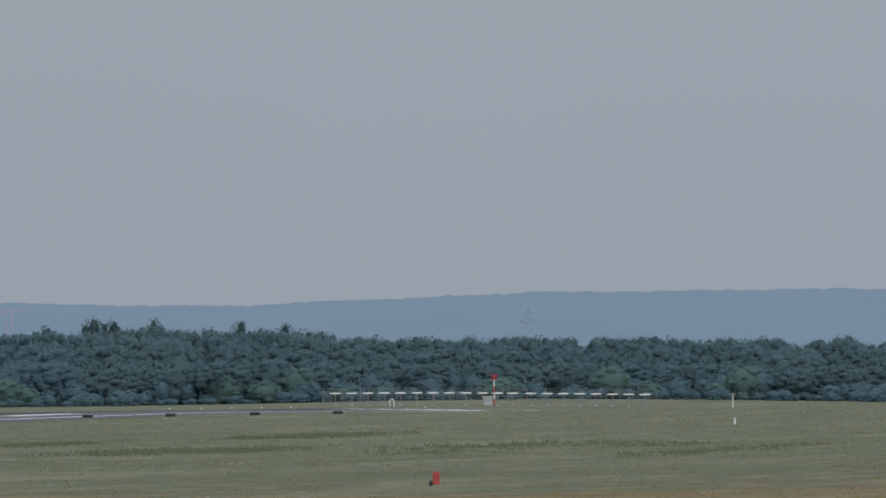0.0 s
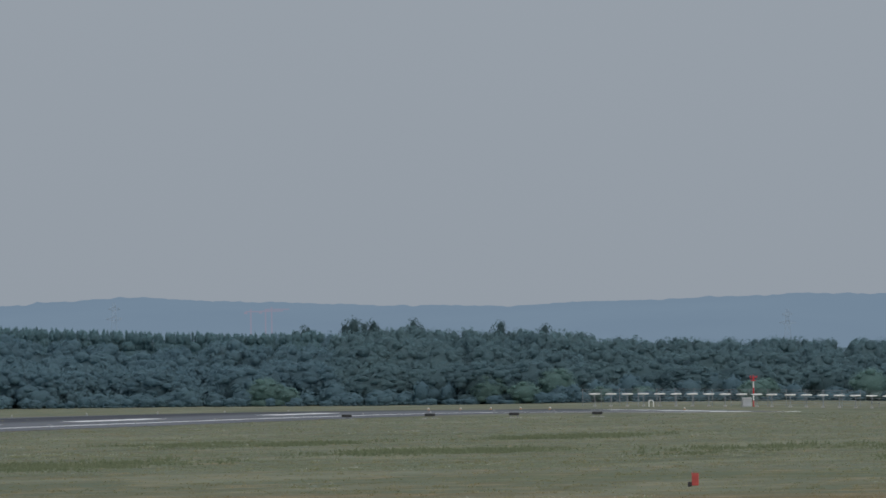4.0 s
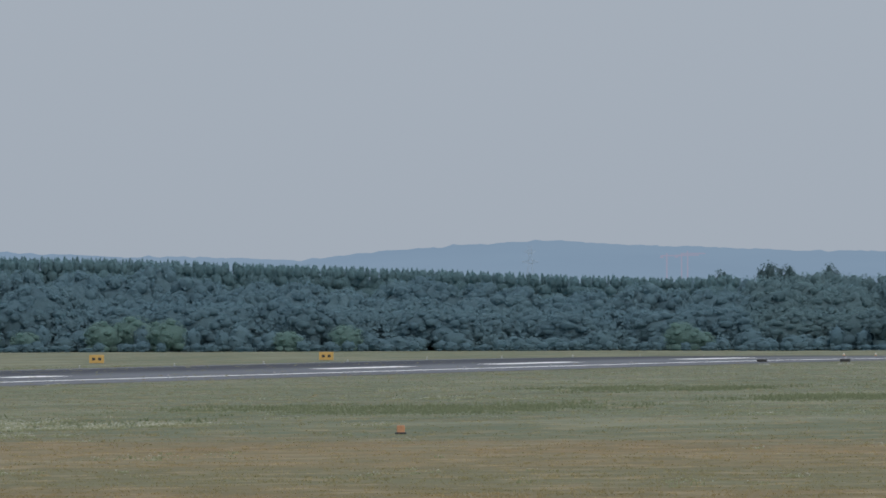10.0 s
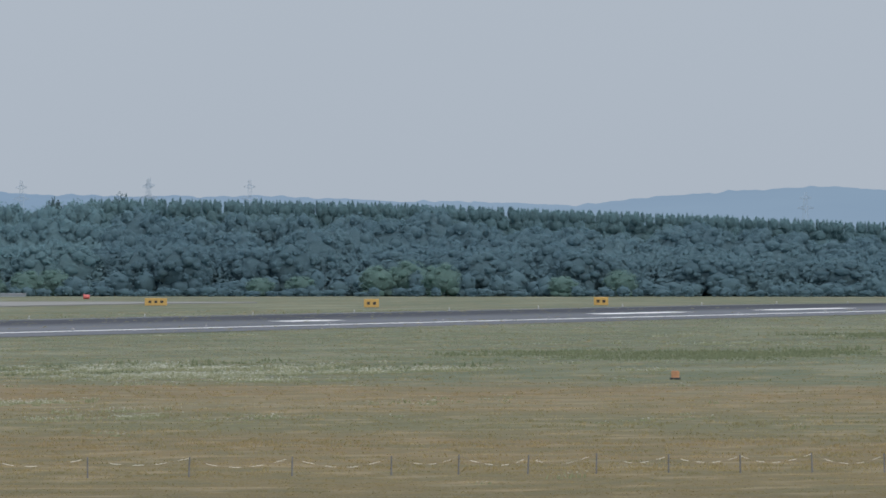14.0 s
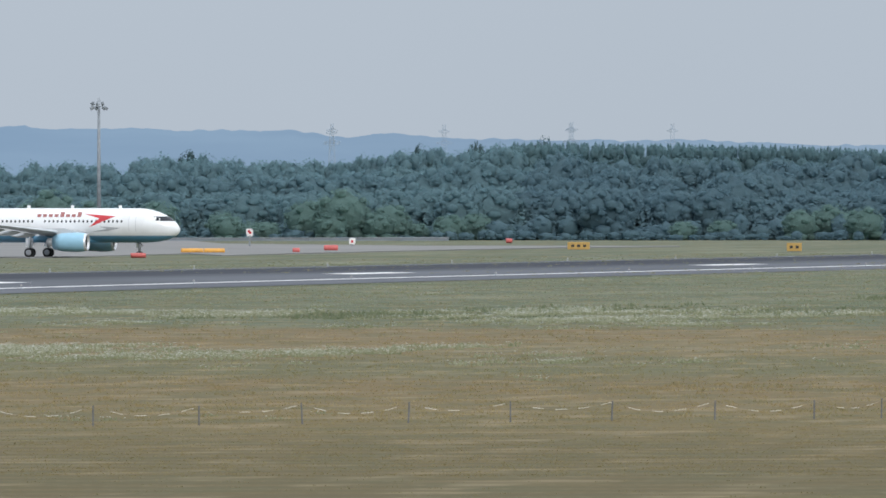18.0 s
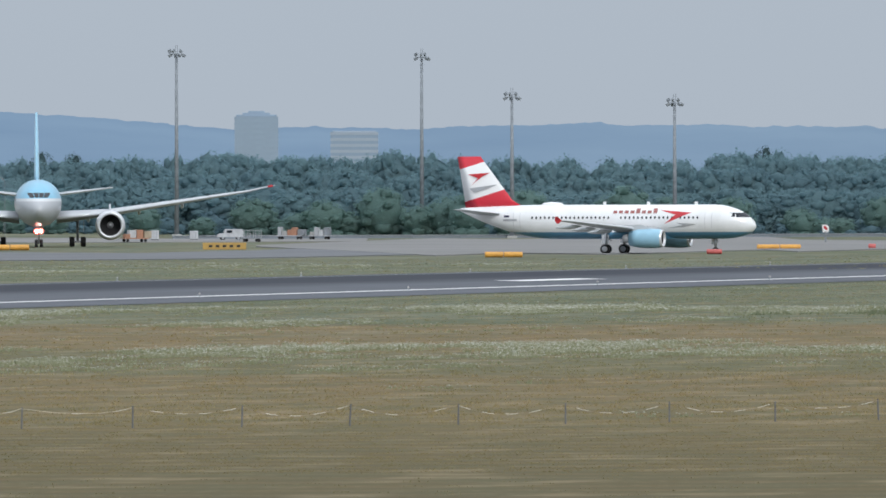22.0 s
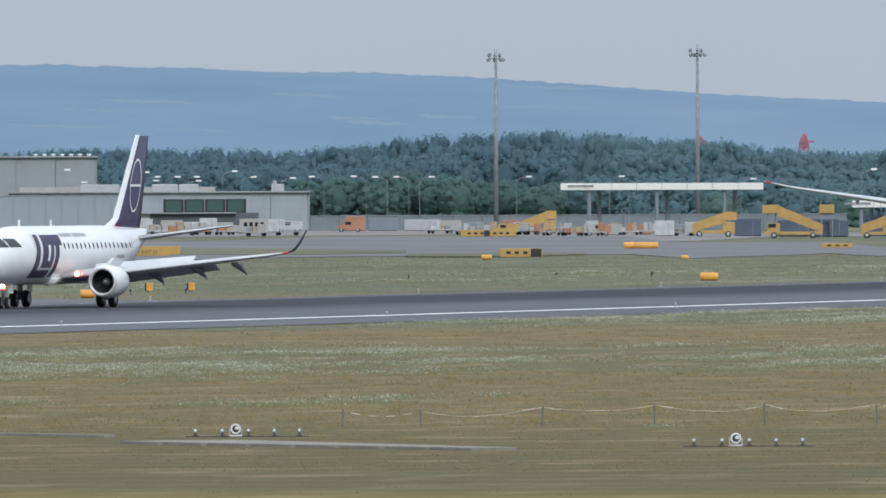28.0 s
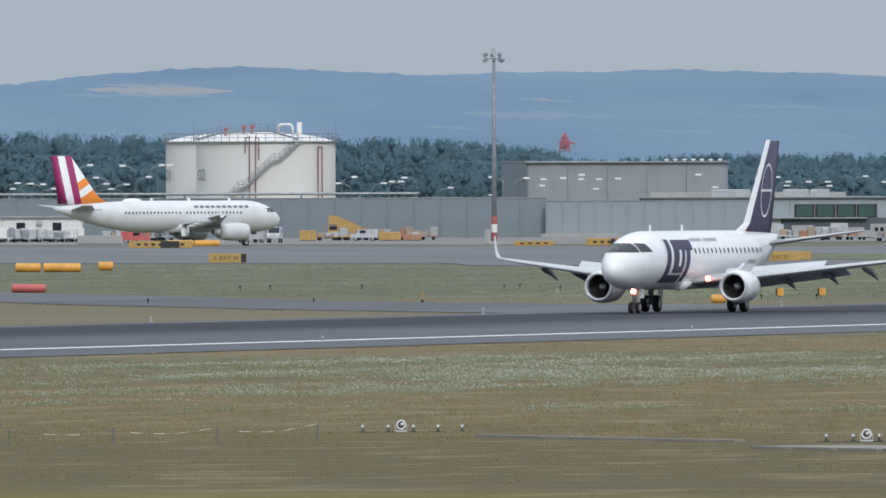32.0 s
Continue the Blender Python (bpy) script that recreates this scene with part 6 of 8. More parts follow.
sign(14.777, 2174, 3.8, 0.6, bars=3)
for a, r in ((17.032, 1162), (16.895, 1166)):
    at = stand(a, r)
    root = thing("direction_board", "small orange board on a stub beside the runway", "sign", at, a, "orange boards")
    part("board", box(bmesh.new(), (0.12, 0, 0.42), (0.42, 0.5, 0.5), 0.04), M_ORANGE, root)
    part("dark_face", box(bmesh.new(), (-0.16, -0.05, 0.42), (0.1, 0.3, 0.5), 0.02), M_BLACK, root)
    part("stub", rod(bmesh.new(), (0, 0, 0), (0, 0, 0.2), 0.06), M_GALV, root)

# taxiway edge lights and reflector stakes behind the runway
mk = None
for a, r in ((18.794, 1250), (18.696, 1256), (18.396, 1262), (19.095, 1120), (18.553, 1122), (17.879, 1268), (17.930, 1260), (17.745, 1245), (17.089, 1150), (16.908, 1152), (15.696, 1330), (16.179, 1300), (15.382, 1340), (15.385, 1330)):
    m = pose(*stand(a, r))
    if mk is None:
        mk = thing("edge_reflector", "short dark taxiway edge reflector stake", "marker", (0, 0, 0), 0, "edge reflectors")
        part("stake", rod(bmesh.new(), (0, 0, 0), (0, 0, 0.28), 0.03, 0.03), M_BLACK, mk)
        part("head", box(bmesh.new(), (0, 0, 0.29), (0.13, 0.1, 0.13), 0.02), M_BLACK, mk)
        mk.matrix_world = m
    else:
        copy_thing(mk, m)
yk = thing("yellow_stake", "thin yellow marker stake beside the taxiway", "marker", stand(18.198, 1130), 0)
part("stake", rod(bmesh.new(), (0, 0, 0), (0, 0, 0.75), 0.05), M_YELLOW, yk)
part("base", box(bmesh.new(), (0, 0, 0.1), (0.16, 0.16, 0.2), 0.02), M_BLACK, yk)

# red box and orange cone-like marker in the grass near the threshold
rb = thing("red_box", "upright red marker box with a dark foot in the grass", "marker", stand(6.565, 907), 6)
M_BOXRED = mat("weathered_red_box", (0.40, 0.06, 0.05), 0.6, 0, 0.2, 3)
part("case", box(bmesh.new(), (0, 0, 0.36), (0.36, 0.34, 0.60), 0.03), M_BOXRED, rb)
part("lid", box(bmesh.new(), (0, 0, 0.69), (0.40, 0.38, 0.05), 0.015), M_BOXRED, rb)
part("aerial", rod(bmesh.new(), (-0.14, 0, 0.7), (-0.14, 0, 0.92), 0.02), M_GALV, rb)
part("foot", box(bmesh.new(), (-0.28, 0, 0.13), (0.22, 0.25, 0.26), 0.04), M_BLACK, rb)
M_DULLORANGE = mat("faded_orange_paint", (0.40, 0.20, 0.10), 0.6, 0, 0.25, 3)
om = thing("orange_marker", "small orange marker box low in the grass", "marker", stand(8.884, 925), 8)
part("case", box(bmesh.new(), (0, 0, 0.26), (0.42, 0.3, 0.42), 0.05), M_DULLORANGE, om)
part("base", box(bmesh.new(), (0, 0, 0.05), (0.6, 0.4, 0.1), 0.03), M_BLACK, om)

# localizer aerial array behind the runway's end
aerial = None
offs = [-26.5 + 53.5 * i / 19 for i in range(20)]
lx, ly = polar(6.389, 2620)
for i, o in enumerate(offs):
    p = (lx + o * 0.86, ly + o * 0.10)
    if 9 <= i <= 11:
        p = (lx + o * 0.80, ly)
    m = pose(*p, ground_z(*p), 0, 0, 5)
    if aerial is None:
        aerial = thing("localizer_aerial", "white localizer aerial on a thin grey post", "antenna", (0, 0, 0), 0, "localizer aerials")
        part("radome", lathe(bmesh.new(), [(-0.85, 0.001), (-0.8, 0.09), (-0.3, 0.13), (0.3, 0.13), (0.8, 0.09), (0.85, 0.001)], (1, 0, 0), (0, 0, 1.85), 12), M_WHITEPL, aerial, "", True)
        part("post", rod(bmesh.new(), (0, 0, 0), (0, 0, 1.72), 0.06), M_GALV, aerial)
        part("cable_box", box(bmesh.new(), (0, 0.1, 0.9), (0.18, 0.12, 0.3), 0.02), M_GALV, aerial)
        part("foot", box(bmesh.new(), (0, 0, 0.1), (0.5, 0.5, 0.2), 0.03), M_CONC, aerial)
        aerial.matrix_world = m
    else:
        copy_thing(aerial, m)
x, y, z = stand(6.371, 2622)
mast = thing("obstacle_mast", "thin red and white mast with red crossarm and lamps", "mast", (x, y, z), 6)
for i in range(5):
    part("mast_section", rod(bmesh.new(), (0, 0, 0.95 * i), (0, 0, 0.95 * (i + 1)), 0.10, 0.09), M_RED if i % 2 == 0 else M_WHITEPL, mast)
part("crossarm", box(bmesh.new(), (0, 0, 4.35), (1.1, 0.1, 0.1), 0.02), M_RED, mast)
part("crossarm", box(bmesh.new(), (0, 0, 3.95), (0.8, 0.1, 0.1), 0.02), M_RED, mast)
for q in (-0.45, 0.45):
    part("lamp", lathe(bmesh.new(), [(0, 0.10), (0.15, 0.11), (0.25, 0.001)], (0, 0, 1), (q, 0, 4.42), 10), M_RED, mast)
hut = thing("equipment_hut", "small grey equipment cabinet below the aerials", "cabinet", stand(6.392, 2618), 6)
part("case", box(bmesh.new(), (0, 0, 0.65), (1.3, 1.0, 1.25), 0.05), M_GREY, hut)
part("roof", box(bmesh.new(), (0, 0, 1.32), (1.45, 1.15, 0.1), 0.03), M_WHITEPL, hut)
hoop = thing("white_hoop", "white tubular hoop frame beside the aerials", "frame", stand(6.706, 2600), 6)
bm = bmesh.new()
pts = [Vector((-0.33, 0, 0)), Vector((-0.33, 0, 0.8)), Vector((-0.15, 0, 1.0)), Vector((0.15, 0, 1.0)), Vector((0.33, 0, 0.8)), Vector((0.33, 0, 0))]
for a, b in zip(pts, pts[1:]):
    rod(bm, a, b, 0.07)
part("tube", bm, M_WHITEPL, hoop)
for a, r, h in ((5.591, 2615, 2.4), (5.586, 1550, 0.75)):
    x, y, z = stand(a, r)
    mo = thing("monitor_aerial", "slim white monitor aerial on a post", "antenna", (x, y, z), 6)
    part("post", rod(bmesh.new(), (0, 0, 0), (0, 0, h * 0.8), 0.09), M_WHITEPL, mo)
    part("head", box(bmesh.new(), (0, 0, h * 0.88), (h * 0.42, 0.16, h * 0.08), 0.02), M_GALV, mo)
    part("cap", rod(bmesh.new(), (0, 0, h * 0.8), (0, 0, h), 0.07), M_GALV, mo)
# wire fence round the array
wf = thing("wire_fence", "dark wire mesh fence round the localizer aerials", "fence")
wires = bmesh.new()
prev = None
for i in range(19):
    a = 6.93 - (6.93 - 5.84) * i / 18
    x, y, z = stand(a, 2632)
    part("fence_post", rod(bmesh.new(), (x, y, z), (x, y, z + 2.6), 0.05), M_GALV, wf)
    if prev:
        for k in range(7):
            rod(wires, prev + Vector((0, 0, 0.3 + 0.37 * k)), Vector((x, y, z + 0.3 + 0.37 * k)), 0.02, 0.02, 4)
    prev = Vector((x, y, z))
part("mesh_panel", wires, M_GALV, wf)
M_REDTILE2 = mat("dull_orange_paint", (0.42, 0.24, 0.12), 0.6)
beacon = None
for a, r in ((7.434, 2380), (7.330, 2420), (7.231, 2420), (7.133, 2440), (7.037, 2460), (6.597, 2480)):
    m = pose(*stand(a, r, 0.03))
    if beacon is None:
        beacon = thing("threshold_light", "small orange runway end light", "light", (0, 0, 0), 0, "runway end lights")
        part("body", lathe(bmesh.new(), [(0, 0.15), (0.12, 0.14), (0.22, 0.08), (0.22, 0.001)], (0, 0, 1), (0, 0, 0), 12), M_REDTILE2, beacon, "", True)
        part("cap", lathe(bmesh.new(), [(0.22, 0.11), (0.30, 0.11), (0.36, 0.001)], (0, 0, 1), (0, 0, 0), 12), M_WHITEPL, beacon, "", True)
        beacon.matrix_world = m
    else:
        copy_thing(beacon, m)


# ---- apron: light masts, buildings, tanks, ground equipment ----
M_DULLRED = mat("faded_red_paint", (0.34, 0.10, 0.10), 0.6, 0, 0.15, 1.0)


M_MAST = mat("weathered_mast_steel", (0.225, 0.25, 0.275), 0.6, 0.1, 0.2, 1.5)


def flood_mast(az, r, h, label, lamps=7, banded=False, seed=0):
    """A tall tapered steel mast with a ring of floodlights."""
    root = thing("light_mast", label, "light mast", stand(az, r), az, "apron light masts")
    part("pole", rod(bmesh.new(), (0, 0, 0.3), (0, 0, h - 0.6), 0.38, 0.2, 14), M_MAST, root, "", True)
    part("foundation", box(bmesh.new(), (0, 0, 0.15), (1.6, 1.6, 0.5), 0.08), M_CONC, root)
    bm = bmesh.new()
    lathe(bm, [(0, 0.85), (0.06, 0.9), (0.12, 0.85), (0.12, 0.7), (0, 0.7), (0, 0.85)], (0, 0, 1), (0, 0, h - 1.0), 16)
    for i in range(4):
        a = i * math.pi / 2 + 0.4
        rod(bm, (0, 0, h - 0.95), (0.8 * math.cos(a), 0.8 * math.sin(a), h - 0.95), 0.05, 0.05, 6)
    part("lamp_ring", bm, M_MAST, root)
    rr = random.Random(seed)
    for i in range(lamps):
        a = 2 * math.pi * i / lamps + rr.uniform(-0.25, 0.25)
        z = h - 1.0 + (0.55 if i % 2 else -0.15)
        d = 1.15
        bm = box(bmesh.new(), (0, 0, 0), (0.62, 0.28, 0.5), 0.06, pose(d * math.cos(a), d * math.sin(a), z, 0, 28, math.degrees(a)))
        part("floodlight", bm, M_MAST, root)
    for i in range(2):
        part("rod", rod(bmesh.new(), (0.3 * i - 0.15, 0, h - 0.7), (0.3 * i - 0.15, 0, h + 0.5), 0.035), M_MAST, root)
    if banded:
        for i in range(3):
            part("warning_band", rod(bmesh.new(), (0, 0, 0.5 + 1.1 * i), (0, 0, 0.5 + 1.1 * (i + 1)), 0.405, 0.395, 14), M_DULLRED if i % 2 == 0 else M_WHITEPL, root, "red or white warning band")
        part("switch_box", box(bmesh.new(), (-0.9, 0, 1.0), (0.8, 0.5, 2.0), 0.04), M_CONC, root)
    return root


TALL = "tall grey floodlight mast on the apron"
for i, (a, r, h) in enumerate(((12.684, 2760, 23.2), (12.152, 2760, 22.2), (12.979, 2830, 30.0), (13.781, 2805, 30.2), (14.559, 2711, 29.0), (15.233, 2775, 28.6), (15.892, 2672, 27.2))):
    flood_mast(a, r, h, TALL, 7, False, i)
flood_mast(17.962, 2344, 25.8, "tall grey floodlight mast with red and white foot", 7, True, 9)


M_LAMPHEAD = mat("pale_lamp_head", (0.78, 0.79, 0.80), 0.45, 0, 0.1, 2)


LAMP_TOP = 8.3


def lamp_post(az, r, h, lean, first):
    """A street lamp with a curved arm and a pale head; the first is built 8.3 m high, the others are copies of it."""
    m = pose(*stand(az, r), 0, 0, lean)
    if first is not None:
        copy_thing(first, m @ Matrix.Diagonal((1, 1, h / LAMP_TOP, 1)))
        return first
    root = thing("street_lamp", "grey street lamp with a curved arm and pale head", "street lamp", (0, 0, 0), 0, "street lamps")
    part("pole", rod(bmesh.new(), (0, 0, 0), (0, 0, LAMP_TOP - 0.7), 0.045, 0.035), M_GALV, root)
    bm = bmesh.new()
    rod(bm, (0, 0, LAMP_TOP - 0.7), (0.7, 0, LAMP_TOP - 0.2), 0.05)
    rod(bm, (0.7, 0, LAMP_TOP - 0.2), (1.5, 0, LAMP_TOP - 0.05), 0.045)
    part("arm", bm, M_GALV, root)
    part("lamp_head", box(bmesh.new(), (1.9, 0, LAMP_TOP), (0.95, 0.36, 0.26), 0.08), M_LAMPHEAD, root, "pale lamp head")
    root.matrix_world = m
    return root


lp = None
sp = random.Random(21)
for a, top, side in ((16.455, 8.3, 180), (16.318, 8.33, 180), (16.248, 8.23, 180), (16.178, 8.22, 180), (16.143, 8.22, 0), (15.825, 8.2, 0), (15.522, 8.3, 0), (15.091, 8.1, 0), (14.697, 9.8, 0), (14.416, 9.8, 0), (14.343, 9.8, 180)):
    lp = lamp_post(a, 2700, top, a + side, lp)
for a, top in ((17.076, 9.11), (17.039, 8.39), (17.044, 7.77), (16.973, 8.37), (16.910, 8.36), (16.905, 7.73), (16.787, 9.22), (16.725, 8.31), (16.596, 8.10)):  # lamps of the street behind the annex
    lp = lamp_post(a, 2760, top, a, lp)
for a, top in ((19.516, 8.17), (19.477, 8.08), (19.440, 8.16), (19.411, 7.98), (19.496, 7.39), (19.442, 7.38), (19.561, 8.26), (19.270, 8.13), (19.256, 7.35), (19.224, 9.08), (19.204, 8.04), (19.174, 7.34), (19.137, 10.88), (19.132, 9.15), (19.089, 10.96), (19.063, 10.96), (19.324, 10.99), (17.930, 8.99), (17.897, 8.81), (17.840, 8.63), (17.777, 8.80), (17.718, 8.61), (17.659, 8.61), (17.635, 9.29), (17.598, 8.68), (17.335, 9.25), (17.764, 7.67), (17.280, 7.34), (17.589, 7.13), (18.012, 6.23), (18.363, 8.10), (18.307, 8.35), (18.215, 8.94), (18.145, 7.38), (18.256, 8.34), (18.459, 9.06), (18.431, 8.11)):  # lamps of the road and car park behind the wall
    lp = lamp_post(a, 2680, top + 0.2, sp.choice((12, 22, 195)), lp)

M_PANEL = mat("ribbed_grey_panel", (0.295, 0.335, 0.36), 0.6, 0.1, 0.1, 0.08, stretch=(1, 1, 0.2))
M_PANELDARK = mat("dark_grey_panel", (0.200, 0.232, 0.265), 0.6, 0.1, 0.1, 0.08)
M_ANNEX = mat("annex_grey_render", (0.318, 0.358, 0.392), 0.8, 0, 0.12, 0.15)
M_SLATE = mat("dark_slate_front", (0.095, 0.115, 0.140), 0.6, 0, 0.15, 0.2)
M_HALL = mat("hall_grey_cladding", (0.275, 0.298, 0.322), 0.7, 0, 0.1, 0.12)
M_TANK = mat("tank_white_paint", (0.80, 0.79, 0.785), 0.5, 0, 0.06, 0.15, second=(0.70, 0.68, 0.65), stretch=(1, 1, 0.25))
M_GREENGL = mat("green_tinted_glass", (0.05, 0.10, 0.09), 0.2)
M_BLUEBOX = mat("dark_blue_container", (0.075, 0.10, 0.15), 0.6, 0, 0.2, 0.3)
# white paint with the dulling of distance haze put into its colour
M_DULLWHITE = mat("haze_dulled_white", (0.46, 0.475, 0.49), 0.6, 0, 0.18, 1.0)
M_REDTILE = mat("orange_red_cover", (0.37, 0.19, 0.12), 0.7, 0, 0.2, 0.4)


def seg_frame(a0, a1, r0, r1=None):
    """A frame along the line between two bearings: origin, turn in degrees and length."""
    p0, p1 = Vector(polar(a0, r0)), Vector(polar(a1, r1 or r0))
    d = p1 - p0
    return p0, math.degrees(math.atan2(d.y, d.x)), d.length


def panel_wall(name, label, a0, a1, r0, r1, z0, z1, material, pitch, thick=0.35, plinth=0.0):
    """A wall of upright panels with ribs between them."""
    p0, turn, ln = seg_frame(a0, a1, r0, r1)
    g = ground_z(*p0)
    root = thing(name, label, "wall", (p0.x, p0.y, g), turn, kind="structure")
    n = max(1, round(ln / pitch))
    w = ln / n
    me = mesh_from(box(bmesh.new(), (w / 2, 0, (z0 + z1) / 2), (w - 0.12, thick, z1 - z0), 0.04), "panel")
    rib = mesh_from(box(bmesh.new(), (0, -0.06, (z0 + z1) / 2), (0.22, thick + 0.16, z1 - z0 + 0.1), 0.03), "rib")
    for i in range(n):
        part("panel", me, material, root).location = (w * i, 0, 0)
        part("rib", rib, material, root).location = (w * i, 0, 0)
    part("coping", box(bmesh.new(), (ln / 2, 0, z1 + 0.06), (ln, thick + 0.2, 0.14), 0.03), M_GALV, root)
    if plinth:
        part("plinth", box(bmesh.new(), (ln / 2, -1.2, plinth / 2 + 0.0), (ln + 1, 1.6, plinth), 0.08), M_CONC, root)
    return root


panel_wall("wall_barrier", "tall dark grey panel wall behind the apron", 19.579 + 1.5, 17.790, 2640, 2640, 0, 5.99, M_PANELDARK, 4.0)
panel_wall("wall_barrier", "pale ribbed concrete wall behind the apron", 17.790, 17.100, 2638, 2630, 0.5, 5.47, M_PANEL, 2.6, 0.4, 0.6)


def hall(name, label, a0, a1, r, depth, z1, material, parts_fn=None):
    p0, turn, ln = seg_frame(a0, a1, r)
    root = thing(name, label, "building", (p0.x, p0.y, 0), turn)
    n = max(2, round(ln / 6.0))
    w = ln / n
    me = mesh_from(box(bmesh.new(), (w / 2, 0.15, z1 / 2), (w - 0.05, 0.3, z1), 0.02), "wall_panel")
    for i in range(n):
        part("wall_panel", me, material, root).location = (w * i, 0, 0)
    part("side_wall", box(bmesh.new(), (-0.15, depth / 2 + 0.3, z1 / 2), (0.3, depth, z1), 0.02), M_PANELDARK, root, "darker side wall")
    part("side_wall", box(bmesh.new(), (ln + 0.15, depth / 2 + 0.3, z1 / 2), (0.3, depth, z1), 0.02), material, root)
    part("back_wall", box(bmesh.new(), (ln / 2, depth + 0.5, z1 / 2), (ln, 0.3, z1), 0.02), material, root)
    part("roof", box(bmesh.new(), (ln / 2, depth / 2, z1 + 0.12), (ln + 0.9, depth + 1.2, 0.25), 0.04), M_GALV, root, "pale roof edge")
    if parts_fn:
        parts_fn(root, ln, z1)
    return root


def hall_roof_kit(root, ln, z1):
    for i in range(7):
        x = ln * (0.70 + 0.045 * i)
        part("roof_vent", lathe(bmesh.new(), [(0, 0.25), (0.2, 0.25), (0.25, 0.42), (0.36, 0.36), (0.42, 0.001)], (0, 0, 1), (x, 1.5, z1 + 0.2), 10), M_WHITEPL, root, "pale roof vent")


hall("freight_hall", "large windowless grey hall with pale roof edge", 17.851, 17.204, 2790, 30, 11.49, M_HALL, hall_roof_kit)
p0, turn, ln = seg_frame(17.938, 17.851, 2805, 2790)
wing_b = thing("hall_wing", "darker grey end bay of the hall", "building", (p0.x, p0.y, 0), turn)
part("wall", box(bmesh.new(), (ln / 2, 0.3, 11.60 / 2), (ln, 0.5, 11.60), 0.03), M_PANELDARK, wing_b)
part("roof", box(bmesh.new(), (ln / 2, 6, 11.60 + 0.1), (ln, 12, 0.2), 0.03), M_GALV, wing_b)


def office_kit(root, ln, z1):
    zb, zt = z1 - 3.05, z1 - 0.95
    k0, k1 = (17.481 - 16.982) / (17.481 - 16.509), (17.481 - 16.709) / (17.481 - 16.509)
    n = 4
    for i in range(n):
        x0, x1 = ln * (k0 + (k1 - k0) * i / n), ln * (k0 + (k1 - k0) * (i + 1) / n)
        fr = part("window", box(bmesh.new(), ((x0 + x1) / 2, -0.03, (zb + zt) / 2), (x1 - x0 - 0.1, 0.12, zt - zb), 0.02), M_BLACK, root, "dark window frame")
        part("pane", box(bmesh.new(), ((x0 + x1) / 2, -0.10, (zb + zt) / 2), (x1 - x0 - 0.8, 0.05, zt - zb - 0.4), 0.01), M_GREENGL, fr, "green tinted pane")
    part("ground_floor", box(bmesh.new(), (ln * (k0 - 0.14 + k1 + 0.04) / 2, -0.35, zb / 2), (ln * (k1 - k0 + 0.18), 0.7, zb), 0.03), M_SLATE, root, "dark recessed ground floor")
    part("open_bay", box(bmesh.new(), (ln * 0.422, -0.72, 1.85), (ln * 0.094, 0.06, 1.74), 0.02), M_DULLWHITE, root, "white inner wall of an open loading bay")
    part("canopy", box(bmesh.new(), (ln * 0.55, -0.8, zb - 0.05), (ln * 0.42, 1.8, 0.2), 0.03), M_GALV, root)
    for x, w in ((0.3, 6), (0.52, 4), (0.6, 3), (0.9, 2.0)):
        part("roof_unit", box(bmesh.new(), (ln * x, 4, z1 + 0.75), (w, 2.5, 1.2), 0.08), M_GREY, root)
    part("chimney", rod(bmesh.new(), (ln * 0.89, 3, z1), (ln * 0.89, 3, z1 + 1.9), 0.3), M_GREY, root, "grey chimney")
    part("attic", box(bmesh.new(), (ln * 0.36, 8, z1 + 0.55), (ln * 0.66, 10, 0.8), 0.05), M_CONC, root)


hall("terminal_annex", "low pale grey annex with green windows and dark ground floor", 17.481, 16.509, 2700, 22, 5.84, M_ANNEX, office_kit)


def crate(name, label, category, az, r, w, d, h, material, group="", trim=None, dz=0.0):
    root = thing(name, label, category, stand(az, r, dz), az, group)
    part("body", box(bmesh.new(), (0, 0, h / 2 + 0.1), (w, d, h - 0.1), 0.05), material, root)
    part("base_frame", box(bmesh.new(), (0, 0, 0.08), (w * 0.96, d * 0.96, 0.16), 0.02), M_BLACK, root)
    n = max(2, int(w / 0.9))
    rib = mesh_from(box(bmesh.new(), (0, -d / 2 - 0.02, h / 2 + 0.1), (0.08, 0.06, h - 0.25), 0.01), "rib")
    for i in range(n):
        part("rib", rib, trim or material, root).location = (-w / 2 + w * (i + 0.5) / n, 0, 0)
    part("door_bar", box(bmesh.new(), (w * 0.2, -d / 2 - 0.05, h * 0.5), (0.05, 0.05, h * 0.8)), M_GALV, root)
    return root


crate("container", "white storage container beside the annex", "container", 17.069, 2590, 4.8, 2.4, 2.0, M_DULLWHITE)
for a, w, h, m in ((16.954, 3.2, 1.8, M_CONC), (16.880, 3.0, 1.6, M_GREY), (16.834, 2.6, 2.1, M_DULLWHITE), (16.779, 2.4, 1.5, M_CONC), (16.612, 2.6, 1.9, M_DULLWHITE), (17.019, 2.2, 1.2, M_GREY), (16.746, 1.8, 1.1, M_CONC), (15.578, 1.8, 2.0, M_GREY), (15.504, 2.0, 1.6, M_CONC)):
    crate("stacked_crate", "pale stacked freight crate on the apron", "crate", a, 2560 + 30 * (h - 1), w, 2, h, m, "freight crates")
k = crate("kiosk", "small pale kiosk with dark windows", "kiosk", 16.685, 2550, 4.2, 3, 2.1, M_CONC)
for q in (-1.2, -0.4, 0.4, 1.2):
    part("window", box(bmesh.new(), (q, -1.56, 1.35), (0.5, 0.06, 0.6), 0.02), M_GLASS, k)


